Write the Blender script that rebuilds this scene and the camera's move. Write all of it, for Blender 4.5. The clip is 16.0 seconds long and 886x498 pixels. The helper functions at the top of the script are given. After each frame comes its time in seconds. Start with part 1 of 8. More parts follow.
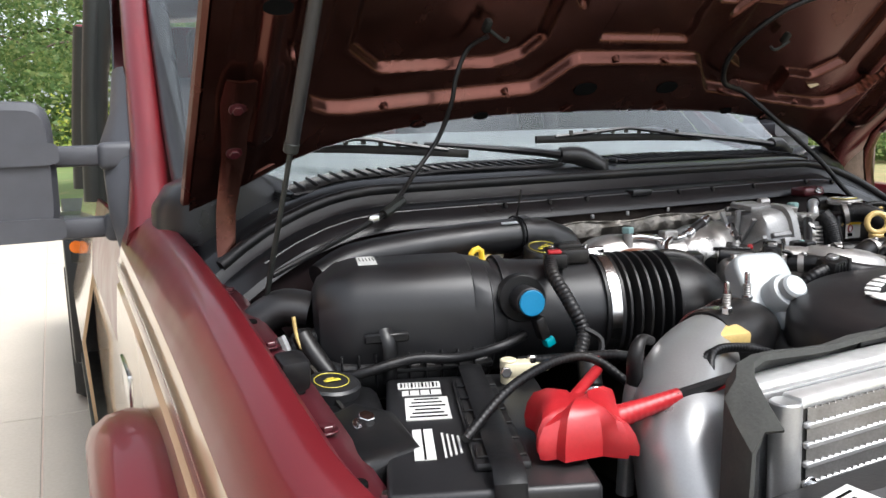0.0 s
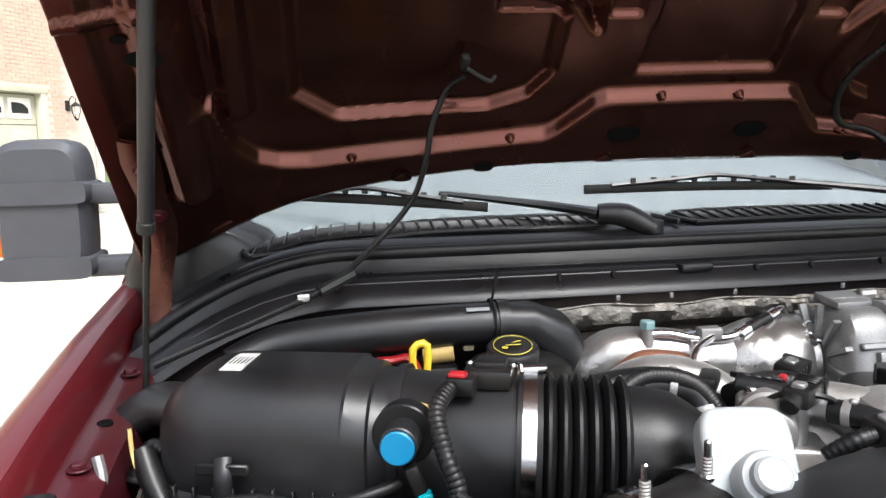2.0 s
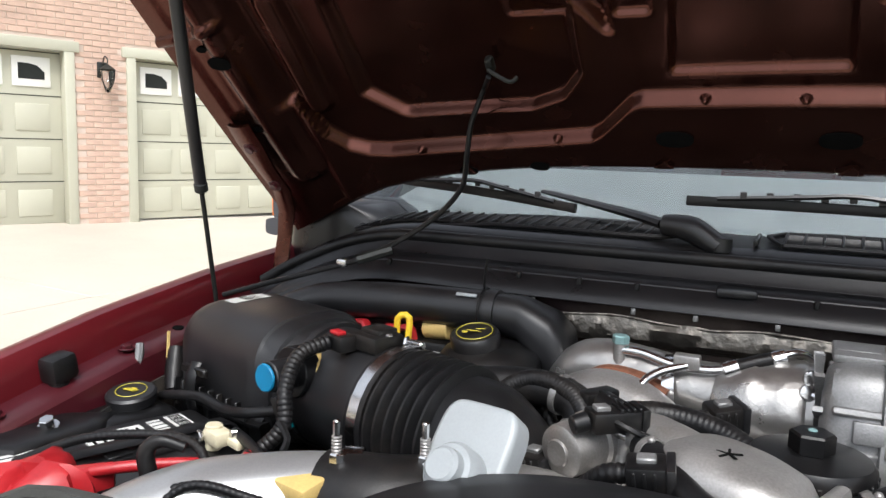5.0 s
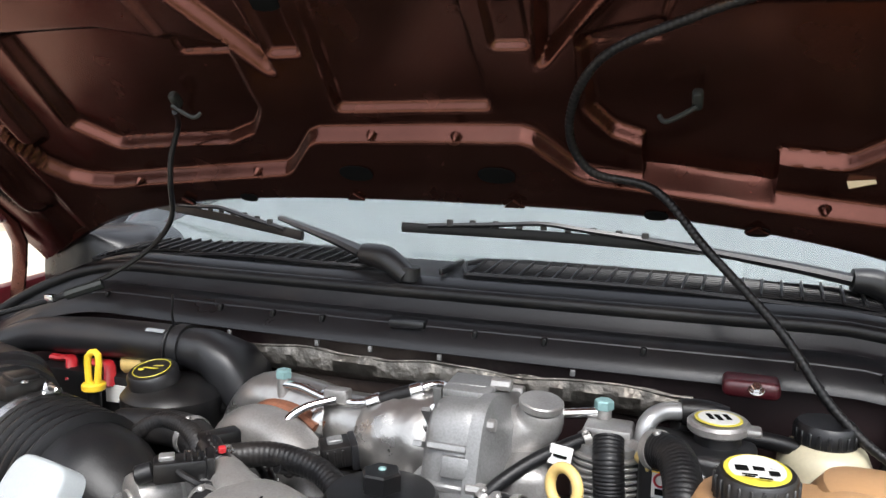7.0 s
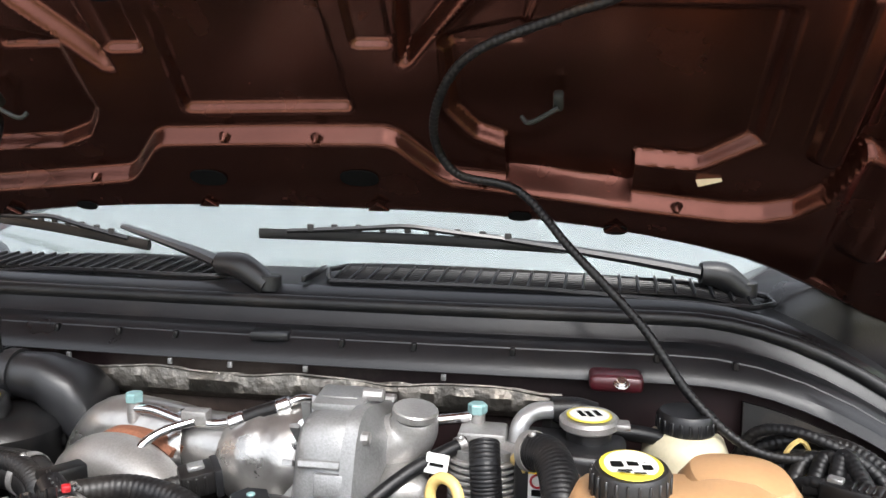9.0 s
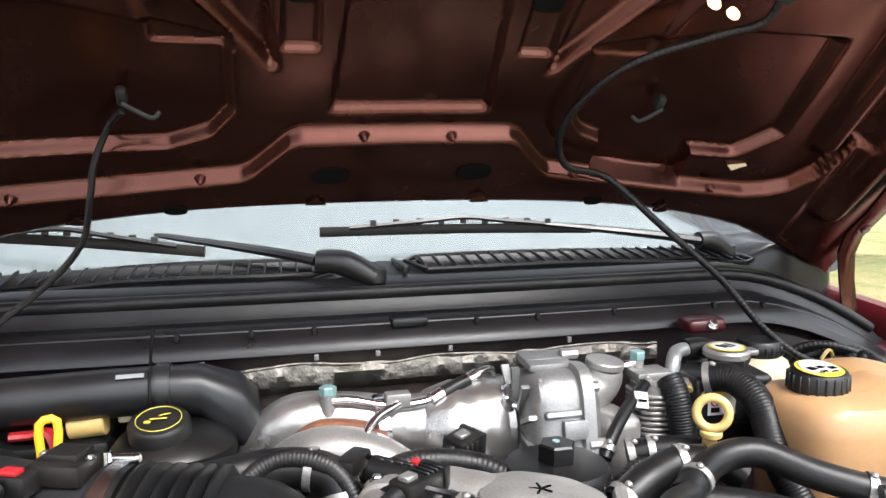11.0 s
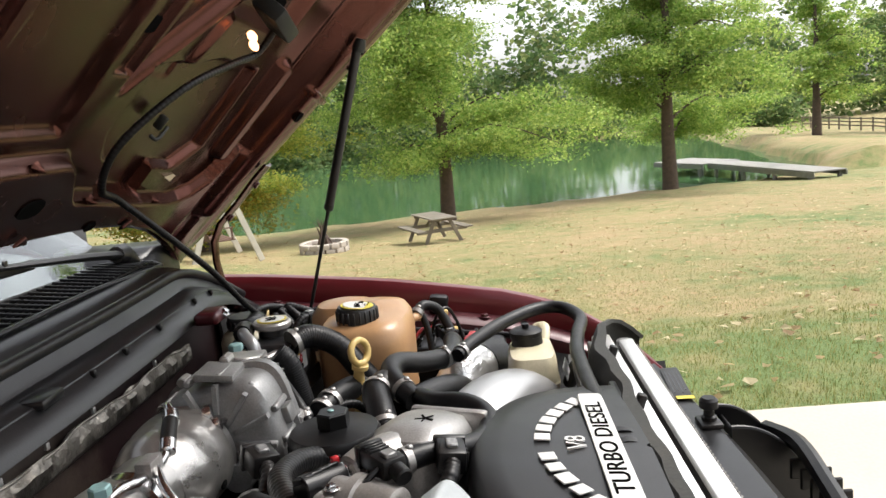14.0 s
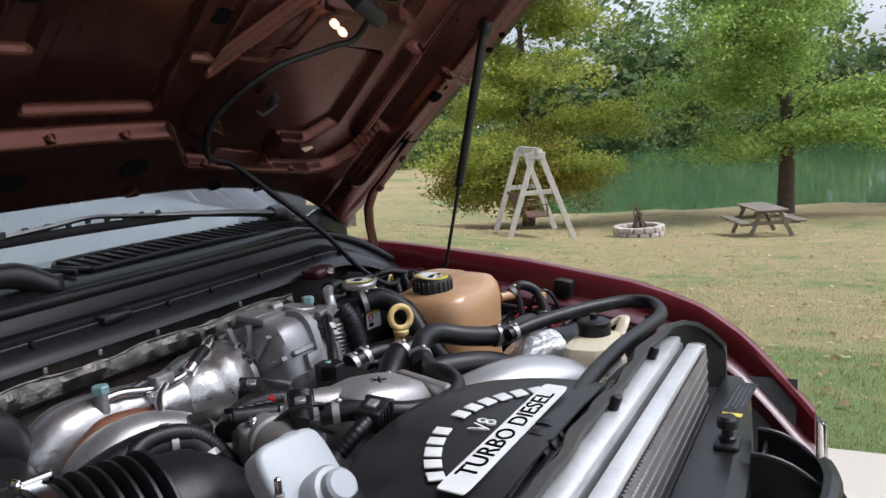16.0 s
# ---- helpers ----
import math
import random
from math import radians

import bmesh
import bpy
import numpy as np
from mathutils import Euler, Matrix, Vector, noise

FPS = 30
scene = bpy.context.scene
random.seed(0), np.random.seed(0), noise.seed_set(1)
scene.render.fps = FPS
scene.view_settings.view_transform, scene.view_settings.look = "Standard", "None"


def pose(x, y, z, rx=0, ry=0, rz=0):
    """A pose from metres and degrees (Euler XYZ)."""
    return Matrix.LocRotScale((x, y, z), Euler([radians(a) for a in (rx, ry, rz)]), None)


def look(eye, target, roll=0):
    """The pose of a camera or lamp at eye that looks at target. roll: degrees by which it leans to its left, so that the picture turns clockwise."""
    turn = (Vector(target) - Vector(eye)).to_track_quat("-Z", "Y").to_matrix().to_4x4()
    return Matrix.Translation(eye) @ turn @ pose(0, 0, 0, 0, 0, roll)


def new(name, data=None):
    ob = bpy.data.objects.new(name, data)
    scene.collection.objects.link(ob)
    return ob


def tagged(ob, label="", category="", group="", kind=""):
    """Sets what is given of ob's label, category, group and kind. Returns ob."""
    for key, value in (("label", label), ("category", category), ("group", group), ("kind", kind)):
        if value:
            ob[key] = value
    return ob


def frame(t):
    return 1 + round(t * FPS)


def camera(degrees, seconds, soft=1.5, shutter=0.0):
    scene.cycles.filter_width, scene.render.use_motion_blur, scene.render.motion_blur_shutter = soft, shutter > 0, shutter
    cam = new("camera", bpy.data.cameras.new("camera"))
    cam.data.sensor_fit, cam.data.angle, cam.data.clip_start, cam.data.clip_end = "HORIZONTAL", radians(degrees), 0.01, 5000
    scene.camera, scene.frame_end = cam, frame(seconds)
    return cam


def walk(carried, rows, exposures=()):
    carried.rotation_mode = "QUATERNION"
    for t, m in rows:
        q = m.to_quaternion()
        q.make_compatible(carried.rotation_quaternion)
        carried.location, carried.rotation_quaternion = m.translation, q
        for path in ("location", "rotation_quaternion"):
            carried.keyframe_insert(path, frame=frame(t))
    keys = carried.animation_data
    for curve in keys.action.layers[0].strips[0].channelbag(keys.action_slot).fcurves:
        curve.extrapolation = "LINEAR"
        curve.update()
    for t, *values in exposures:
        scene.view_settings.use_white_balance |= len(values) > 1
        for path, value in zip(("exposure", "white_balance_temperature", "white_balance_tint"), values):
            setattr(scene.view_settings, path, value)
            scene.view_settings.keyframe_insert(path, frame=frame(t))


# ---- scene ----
cam = camera(59.5, 16.0)
PATH = [
    (0, (-0.994, 0.124, 1.4), (-0.11, 1.895, 1.119), -1.9),
    (0.5, (-0.858, 0.146, 1.445), (-0.085, 1.967, 1.146), -1.8),
    (1, (-0.697, 0.213, 1.411), (-0.365, 2.165, 1.126), -0.5),
    (1.5, (-0.627, 0.267, 1.456), (-0.263, 2.21, 1.147), -0.3),
    (2, (-0.542, 0.227, 1.479), (-0.228, 2.183, 1.201), -1.3),
    (2.5, (-0.417, 0.163, 1.471), (-0.258, 2.136, 1.187), -0.4),
    (3, (-0.287, 0.182, 1.457), (-0.429, 2.158, 1.177), 0.2),
    (3.2, (-0.252, 0.194, 1.446), (-0.483, 2.166, 1.206), 0.9),
    (5.3, (0.088, 0.22, 1.468), (-0.754, 2.014, 1.199), 1.6),
    (5.5, (0.106, 0.226, 1.47), (-0.731, 2.023, 1.201), 1.4),
    (6, (0.224, 0.268, 1.496), (-0.569, 2.079, 1.194), 1.3),
    (6.5, (0.333, 0.304, 1.506), (-0.387, 2.149, 1.229), 1.3),
    (7, (0.377, 0.336, 1.526), (-0.292, 2.201, 1.255), 1.1),
    (7.5, (0.383, 0.354, 1.527), (-0.182, 2.254, 1.264), 1.3),
    (8, (0.392, 0.365, 1.524), (-0.084, 2.289, 1.261), 1.1),
    (8.5, (0.392, 0.368, 1.531), (-0.055, 2.298, 1.261), 1.0),
    (10.8, (-0.148, 0.272, 1.497), (0.322, 2.203, 1.274), -0.3),
    (11, (-0.219, 0.268, 1.509), (0.286, 2.188, 1.269), -0.3),
    (11.5, (-0.412, 0.342, 1.511), (0.543, 2.083, 1.272), -1.3),
    (12, (-0.515, 0.406, 1.518), (0.848, 1.848, 1.27), -2.2),
    (12.5, (-0.635, 0.521, 1.516), (1.1, 1.479, 1.244), -3.6),
    (13, (-0.69, 0.555, 1.521), (1.21, 1.105, 1.227), -4.6),
    (13.5, (-0.771, 0.707, 1.535), (1.194, 0.9, 1.216), -5.1),
    (14, (-0.781, 0.777, 1.546), (1.188, 0.897, 1.213), -5.5),
    (14.5, (-0.789, 0.717, 1.542), (1.179, 0.836, 1.203), -5.6),
    (15, (-0.713, 0.571, 1.517), (1.241, 0.825, 1.175), -5.6),
    (15.5, (-0.7, 0.456, 1.519), (1.177, 1.068, 1.203), -5.1),
    (16, (-0.713, 0.373, 1.512), (1.033, 1.298, 1.202), -4.3),
]
walk(cam, [(t, look(eye, target, roll)) for t, eye, target, roll in PATH], [
    (0, 1.3, 6150, 10), (1, 1.44, 6200, 10), (3, 1.62, 6150, 10), (5.5, 1.0, 6150, 10), (7, 1.6, 6200, 10), (8.5, 1.95, 6300, 10), (11, 1.95, 6250, 10), (12, 1.7, 6450, 10),
    (12.5, 1.72, 6450, 10), (13, 1.55, 6450, 10), (14, 1.16, 6500, 10), (15.5, 0.8, 6100, 14), (16, 0.68, 5800, 14)])

# ---- light ----
world = bpy.data.worlds.new("overcast_sky")
scene.world = world
world.use_nodes = True
wn = world.node_tree
sky = wn.nodes.new("ShaderNodeTexSky")
sky.sky_type = "NISHITA"
sky.sun_disc = False
sky.sun_elevation = radians(57)
sky.sun_rotation = radians(153)
sky.air_density, sky.dust_density, sky.ozone_density = 1.0, 4.0, 1.0
hs = wn.nodes.new("ShaderNodeHueSaturation")
hs.inputs["Saturation"].default_value = 0.22
wn.links.new(sky.outputs[0], hs.inputs["Color"])
wn.links.new(hs.outputs[0], wn.nodes["Background"].inputs["Color"])
wn.nodes["Background"].inputs["Strength"].default_value = 0.15
sun_data = bpy.data.lights.new("sun", "SUN")
sun_data.energy, sun_data.angle, sun_data.color = 1.5, radians(26), (1.0, 0.95, 0.88)
sun = new("sun", sun_data)
sun.matrix_world = look((5, -10, 17), (0, 0, 0))


# ---- materials ----
def mat(name, col, rough=0.5, metal=0.0, var=0.25, scale=18.0, fine=160.0, bump=0.15, coat=0.0, spec=0.5, rvar=0.12, col2=None, trans=0.0, dist=0.002, stain=0.0):
    """A surface with variation at two scales, a fine relief and uneven gloss."""
    m = bpy.data.materials.new(name)
    m.use_nodes = True
    nt = m.node_tree
    bs = nt.nodes["Principled BSDF"]
    tc = nt.nodes.new("ShaderNodeTexCoord")
    big, small = nt.nodes.new("ShaderNodeTexNoise"), nt.nodes.new("ShaderNodeTexNoise")
    big.inputs["Scale"].default_value, big.inputs["Detail"].default_value = scale, 5
    small.inputs["Scale"].default_value, small.inputs["Detail"].default_value = fine, 3
    for n in (big, small):
        nt.links.new(tc.outputs["Object"], n.inputs["Vector"])
    mixf = nt.nodes.new("ShaderNodeMath")
    mixf.operation = "MULTIPLY_ADD"
    nt.links.new(small.outputs[0], mixf.inputs[0])
    mixf.inputs[1].default_value = 0.4
    sub = nt.nodes.new("ShaderNodeMath")
    sub.operation = "MULTIPLY"
    nt.links.new(big.outputs[0], sub.inputs[0])
    sub.inputs[1].default_value = 0.6
    nt.links.new(sub.outputs[0], mixf.inputs[2])
    ramp = nt.nodes.new("ShaderNodeValToRGB")
    ramp.color_ramp.elements[0].position, ramp.color_ramp.elements[1].position = 0.3, 0.7
    c2 = col2 or tuple(min(1, c * (1 + var)) for c in col)
    ramp.color_ramp.elements[0].color = (*[c * (1 - var) for c in col], 1)
    ramp.color_ramp.elements[1].color = (*c2, 1)
    nt.links.new(mixf.outputs[0], ramp.inputs[0])
    out = ramp.outputs[0]
    if stain:
        st = nt.nodes.new("ShaderNodeTexNoise")
        st.inputs["Scale"].default_value, st.inputs["Detail"].default_value, st.inputs["Roughness"].default_value = scale * 0.35, 8, 0.7
        nt.links.new(tc.outputs["Object"], st.inputs["Vector"])
        sr = nt.nodes.new("ShaderNodeMapRange")
        sr.inputs[1].default_value, sr.inputs[2].default_value, sr.inputs[3].default_value, sr.inputs[4].default_value = 0.5, 0.72, 0.0, stain
        nt.links.new(st.outputs[0], sr.inputs[0])
        mx = nt.nodes.new("ShaderNodeMix")
        mx.data_type = "RGBA"
        nt.links.new(sr.outputs[0], mx.inputs[0])
        nt.links.new(out, mx.inputs[6])
        mx.inputs[7].default_value = (0.16, 0.13, 0.1, 1)
        out = mx.outputs[2]
    nt.links.new(out, bs.inputs["Base Color"])
    rr = nt.nodes.new("ShaderNodeMapRange")
    rr.inputs[3].default_value, rr.inputs[4].default_value = max(0.02, rough - rvar), min(1, rough + rvar)
    nt.links.new(big.outputs[0], rr.inputs[0])
    nt.links.new(rr.outputs[0], bs.inputs["Roughness"])
    bs.inputs["Metallic"].default_value = metal
    bs.inputs["Specular IOR Level"].default_value = spec
    bs.inputs["Coat Weight"].default_value = coat
    bs.inputs["Coat Roughness"].default_value = 0.06
    bs.inputs["Transmission Weight"].default_value = trans
    if bump:
        bp = nt.nodes.new("ShaderNodeBump")
        bp.inputs["Strength"].default_value, bp.inputs["Distance"].default_value = bump, dist
        nt.links.new(mixf.outputs[0], bp.inputs["Height"])
        nt.links.new(bp.outputs[0], bs.inputs["Normal"])
    return m


M_RED = mat("burgundy_paint", (0.11, 0.006, 0.010), 0.38, 0.25, 0.12, 9, 700, 0.02, coat=0.35)
M_REDIN = mat("burgundy_inner_paint", (0.085, 0.033, 0.0245), 0.24, 0.9, 0.2, 14, 300, 0.05, coat=0.0, stain=0.1)
# Body burgundy with cowl shade mixed into the colour, plus brown stains.
M_REDD = mat("stained_shaded_burgundy", (0.008, 0.0016, 0.002), 0.65, 0.0, 0.4, 10, 200, 0.15, spec=0.2, stain=0.3)
M_REDF = mat("dusty_burgundy_paint", (0.05, 0.004, 0.008), 0.42, 0.15, 0.2, 12, 400, 0.05, coat=0.3, stain=0.15)
M_TAN = mat("tan_paint", (0.42, 0.29, 0.17), 0.35, 0.3, 0.08, 7, 700, 0.02, coat=1.0)
M_STRIPE = mat("brown_stripe", (0.17, 0.085, 0.06), 0.35, 0.2, 0.1, 9, 500, 0.02, coat=0.6)
M_BLACK = mat("black_plastic", (0.0055, 0.0055, 0.006), 0.36, 0, 0.4, 25, 500, 0.14, stain=0.08, spec=0.3)
M_SATIN = mat("satin_black_plastic", (0.009, 0.009, 0.010), 0.40, 0, 0.35, 16, 600, 0.08, stain=0.05, spec=0.5)
M_COWL = mat("grey_black_plastic", (0.0085, 0.0085, 0.0095), 0.30, 0, 0.35, 12, 420, 0.18, stain=0.08, spec=0.36, rvar=0.08)
M_MIRROR = mat("textured_grey_plastic", (0.042, 0.044, 0.051), 0.55, 0, 0.2, 30, 900, 0.3)
M_RUBBER = mat("black_rubber", (0.006, 0.006, 0.0066), 0.40, 0, 0.45, 30, 350, 0.24, stain=0.08, spec=0.27)
# Dirty metal; also colours the dark sheets that stand in for bay shade.
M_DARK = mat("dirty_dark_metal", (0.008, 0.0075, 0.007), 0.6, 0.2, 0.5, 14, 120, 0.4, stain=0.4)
M_CAST = mat("cast_aluminium", (0.31, 0.30, 0.29), 0.38, 0.65, 0.25, 22, 420, 0.35, stain=0.35)
M_CASTD = mat("grey_cast_aluminium", (0.22, 0.22, 0.22), 0.44, 0.55, 0.3, 22, 420, 0.4, stain=0.3)
M_SILVER = mat("brushed_silver", (0.36, 0.36, 0.36), 0.33, 0.65, 0.1, 8, 500, 0.08)
M_ALU = mat("bright_aluminium", (0.78, 0.78, 0.77), 0.36, 0.7, 0.15, 12, 90, 0.6, dist=0.004, stain=0.2)
M_STEEL = mat("bright_steel", (0.62, 0.62, 0.62), 0.2, 1.0, 0.12, 25, 300, 0.05)
M_FOIL = mat("crinkled_foil", (0.14, 0.13, 0.115), 0.42, 0.85, 0.4, 24, 75, 1.0, dist=0.008, stain=0.4)
M_FOILB = mat("bright_foil", (0.62, 0.62, 0.61), 0.32, 0.8, 0.2, 30, 70, 1.0, dist=0.01)
M_SHIELD = mat("heat_shield_metal", (0.37, 0.36, 0.345), 0.3, 0.85, 0.2, 14, 60, 0.5, dist=0.006, stain=0.35)
M_RUST = mat("rusty_iron", (0.16, 0.06, 0.03), 0.75, 0.2, 0.5, 40, 300, 0.5)
M_WHITE = mat("white_plastic", (0.27, 0.29, 0.30), 0.42, 0, 0.08, 14, 400, 0.1, stain=0.12)
M_CREAM = mat("cream_plastic", (0.52, 0.47, 0.33), 0.35, 0, 0.12, 14, 300, 0.1, stain=0.2)
M_AMBER = mat("amber_tank_plastic", (0.37, 0.215, 0.105), 0.3, 0, 0.12, 5, 200, 0.05, stain=0.05)
M_REDP = mat("red_plastic", (0.32, 0.012, 0.016), 0.38, 0, 0.15, 30, 300, 0.1)
M_YEL = mat("yellow_plastic", (0.75, 0.5, 0.03), 0.4, 0, 0.15, 30, 300, 0.1)
M_PALE = mat("pale_yellow_plastic", (0.5, 0.36, 0.13), 0.45, 0, 0.15, 30, 300, 0.1)
M_BLUE = mat("blue_plastic", (0.004, 0.15, 0.30), 0.38, 0, 0.1, 30, 300, 0.05)
M_FTEAL = mat("faded_teal_plating", (0.22, 0.36, 0.36), 0.45, 0.3, 0.15, 30, 300, 0.1)
M_TEAL = mat("teal_plastic", (0.0, 0.3, 0.35), 0.4, 0, 0.1, 30, 300, 0.05)
M_ORANGE = mat("orange_lens", (0.8, 0.18, 0.01), 0.2, 0, 0.1, 60, 300, 0.1)
M_PAPER = mat("white_label", (0.52, 0.52, 0.50), 0.5, 0, 0.06, 30, 400, 0.03)
M_INK = mat("black_print", (0.006, 0.006, 0.006), 0.8, 0, 0.2, 60, 400, 0.02, spec=0.0)
M_YPRINT = mat("yellow_print", (0.5, 0.42, 0.04), 0.5, 0, 0.1, 60, 400, 0.02)
M_TAPE = mat("beige_tape", (0.6, 0.5, 0.32), 0.6, 0, 0.1, 60, 400, 0.1)
M_CONC = mat("concrete", (0.43, 0.39, 0.325), 0.85, 0, 0.10, 0.8, 60, 0.3, stain=0.12, dist=0.004)
M_BRICK = mat("pink_brick", (0.50, 0.35, 0.275), 0.85, 0, 0.18, 3, 120, 0.5, dist=0.004)
M_MORTAR = mat("mortar", (0.54, 0.44, 0.37), 0.9, 0, 0.12, 6, 120, 0.4, dist=0.003)
M_DOOR = mat("sage_paint", (0.44, 0.43, 0.34), 0.55, 0, 0.05, 2, 200, 0.05)
M_TRIMW = mat("white_paint", (0.75, 0.74, 0.70), 0.5, 0, 0.05, 4, 200, 0.05)
M_WOOD = mat("weathered_wood", (0.19, 0.165, 0.13), 0.8, 0, 0.3, 5, 60, 0.5, dist=0.006)
M_DOCK = mat("silvered_dock_wood", (0.25, 0.242, 0.228), 0.8, 0, 0.25, 4, 60, 0.5, dist=0.006)
M_WOODW = mat("white_washed_wood", (0.55, 0.52, 0.46), 0.75, 0, 0.15, 6, 60, 0.4, dist=0.006)
M_WOODR = mat("brown_slat_wood", (0.13, 0.07, 0.05), 0.7, 0, 0.3, 8, 60, 0.4, dist=0.006)
M_BARK = mat("bark", (0.10, 0.07, 0.055), 0.9, 0, 0.4, 7, 40, 1.0, dist=0.03)
M_STONE = mat("pale_stone", (0.46, 0.41, 0.36), 0.85, 0, 0.2, 5, 60, 0.6, dist=0.02)
M_IRON = mat("dark_iron", (0.02, 0.022, 0.02), 0.5, 0.4, 0.2, 20, 200, 0.2)
M_FOAM = mat("grey_foam", (0.035, 0.036, 0.033), 0.9, 0, 0.3, 30, 300, 0.4, stain=0.15)
M_TYRE = mat("tyre_rubber", (0.02, 0.02, 0.02), 0.75, 0, 0.3, 20, 200, 0.3)
M_DASH = mat("dashboard_plastic", (0.165, 0.175, 0.185), 0.8, 0, 0.06, 3, 60, 0.0)


def glass(name, tint, rough=0.02):
    m = bpy.data.materials.new(name)
    m.use_nodes = True
    bs = m.node_tree.nodes["Principled BSDF"]
    bs.inputs["Base Color"].default_value = (*tint, 1)
    bs.inputs["Roughness"].default_value = rough
    bs.inputs["Transmission Weight"].default_value = 1.0
    bs.inputs["IOR"].default_value = 1.5
    return m


M_GLASS = glass("tinted_glass", (0.60, 0.655, 0.655), 0.0)
M_SHADE = glass("dark_side_glass", (0.10, 0.12, 0.12))
M_LENS = glass("clear_lens", (0.95, 0.95, 0.95))


def glow(name, col, power):
    m = bpy.data.materials.new(name)
    m.use_nodes = True
    bs = m.node_tree.nodes["Principled BSDF"]
    bs.inputs["Base Color"].default_value = (*col, 1)
    bs.inputs["Emission Color"].default_value = (*col, 1)
    bs.inputs["Emission Strength"].default_value = power
    return m


# Glow of the hood bulb, used again for its modelled reflection.
M_BULB_GLOW = glow("bulb_and_reflection_glow", (1.0, 0.50, 0.22), 2.2)


def leafmat(name, c1, c2, c3):
    """Leaves that differ one by one, with light shining through."""
    m = bpy.data.materials.new(name)
    m.use_nodes = True
    nt = m.node_tree
    bs = nt.nodes["Principled BSDF"]
    geo = nt.nodes.new("ShaderNodeNewGeometry")
    ramp = nt.nodes.new("ShaderNodeValToRGB")
    e = ramp.color_ramp.elements
    e[0].color, e[1].color = (*c1, 1), (*c3, 1)
    mid = e.new(0.55)
    mid.color = (*c2, 1)
    nt.links.new(geo.outputs["Random Per Island"], ramp.inputs[0])
    nt.links.new(ramp.outputs[0], bs.inputs["Base Color"])
    bs.inputs["Roughness"].default_value = 0.6
    tr = nt.nodes.new("ShaderNodeBsdfTranslucent")
    nt.links.new(ramp.outputs[0], tr.inputs[0])
    mx = nt.nodes.new("ShaderNodeMixShader")
    mx.inputs[0].default_value = 0.58
    nt.links.new(bs.outputs[0], mx.inputs[1])
    nt.links.new(tr.outputs[0], mx.inputs[2])
    nt.links.new(mx.outputs[0], nt.nodes["Material Output"].inputs[0])
    return m


M_LEAF = leafmat("cypress_leaves", (0.15, 0.27, 0.05), (0.29, 0.42, 0.09), (0.48, 0.55, 0.16))
M_LEAFG = leafmat("yellowing_cypress_leaves", (0.20, 0.30, 0.05), (0.38, 0.43, 0.08), (0.56, 0.52, 0.12))
M_LEAFY = leafmat("turning_leaves", (0.16, 0.2, 0.03), (0.36, 0.31, 0.05), (0.5, 0.33, 0.05))
M_LEAFD = leafmat("far_leaves", (0.08, 0.15, 0.05), (0.16, 0.24, 0.08), (0.28, 0.32, 0.12))
M_LITTER = leafmat("dead_leaves", (0.26, 0.16, 0.075), (0.46, 0.35, 0.19), (0.60, 0.52, 0.34))
M_BLADE = leafmat("grass_blades", (0.10, 0.135, 0.032), (0.19, 0.205, 0.055), (0.35, 0.30, 0.115))


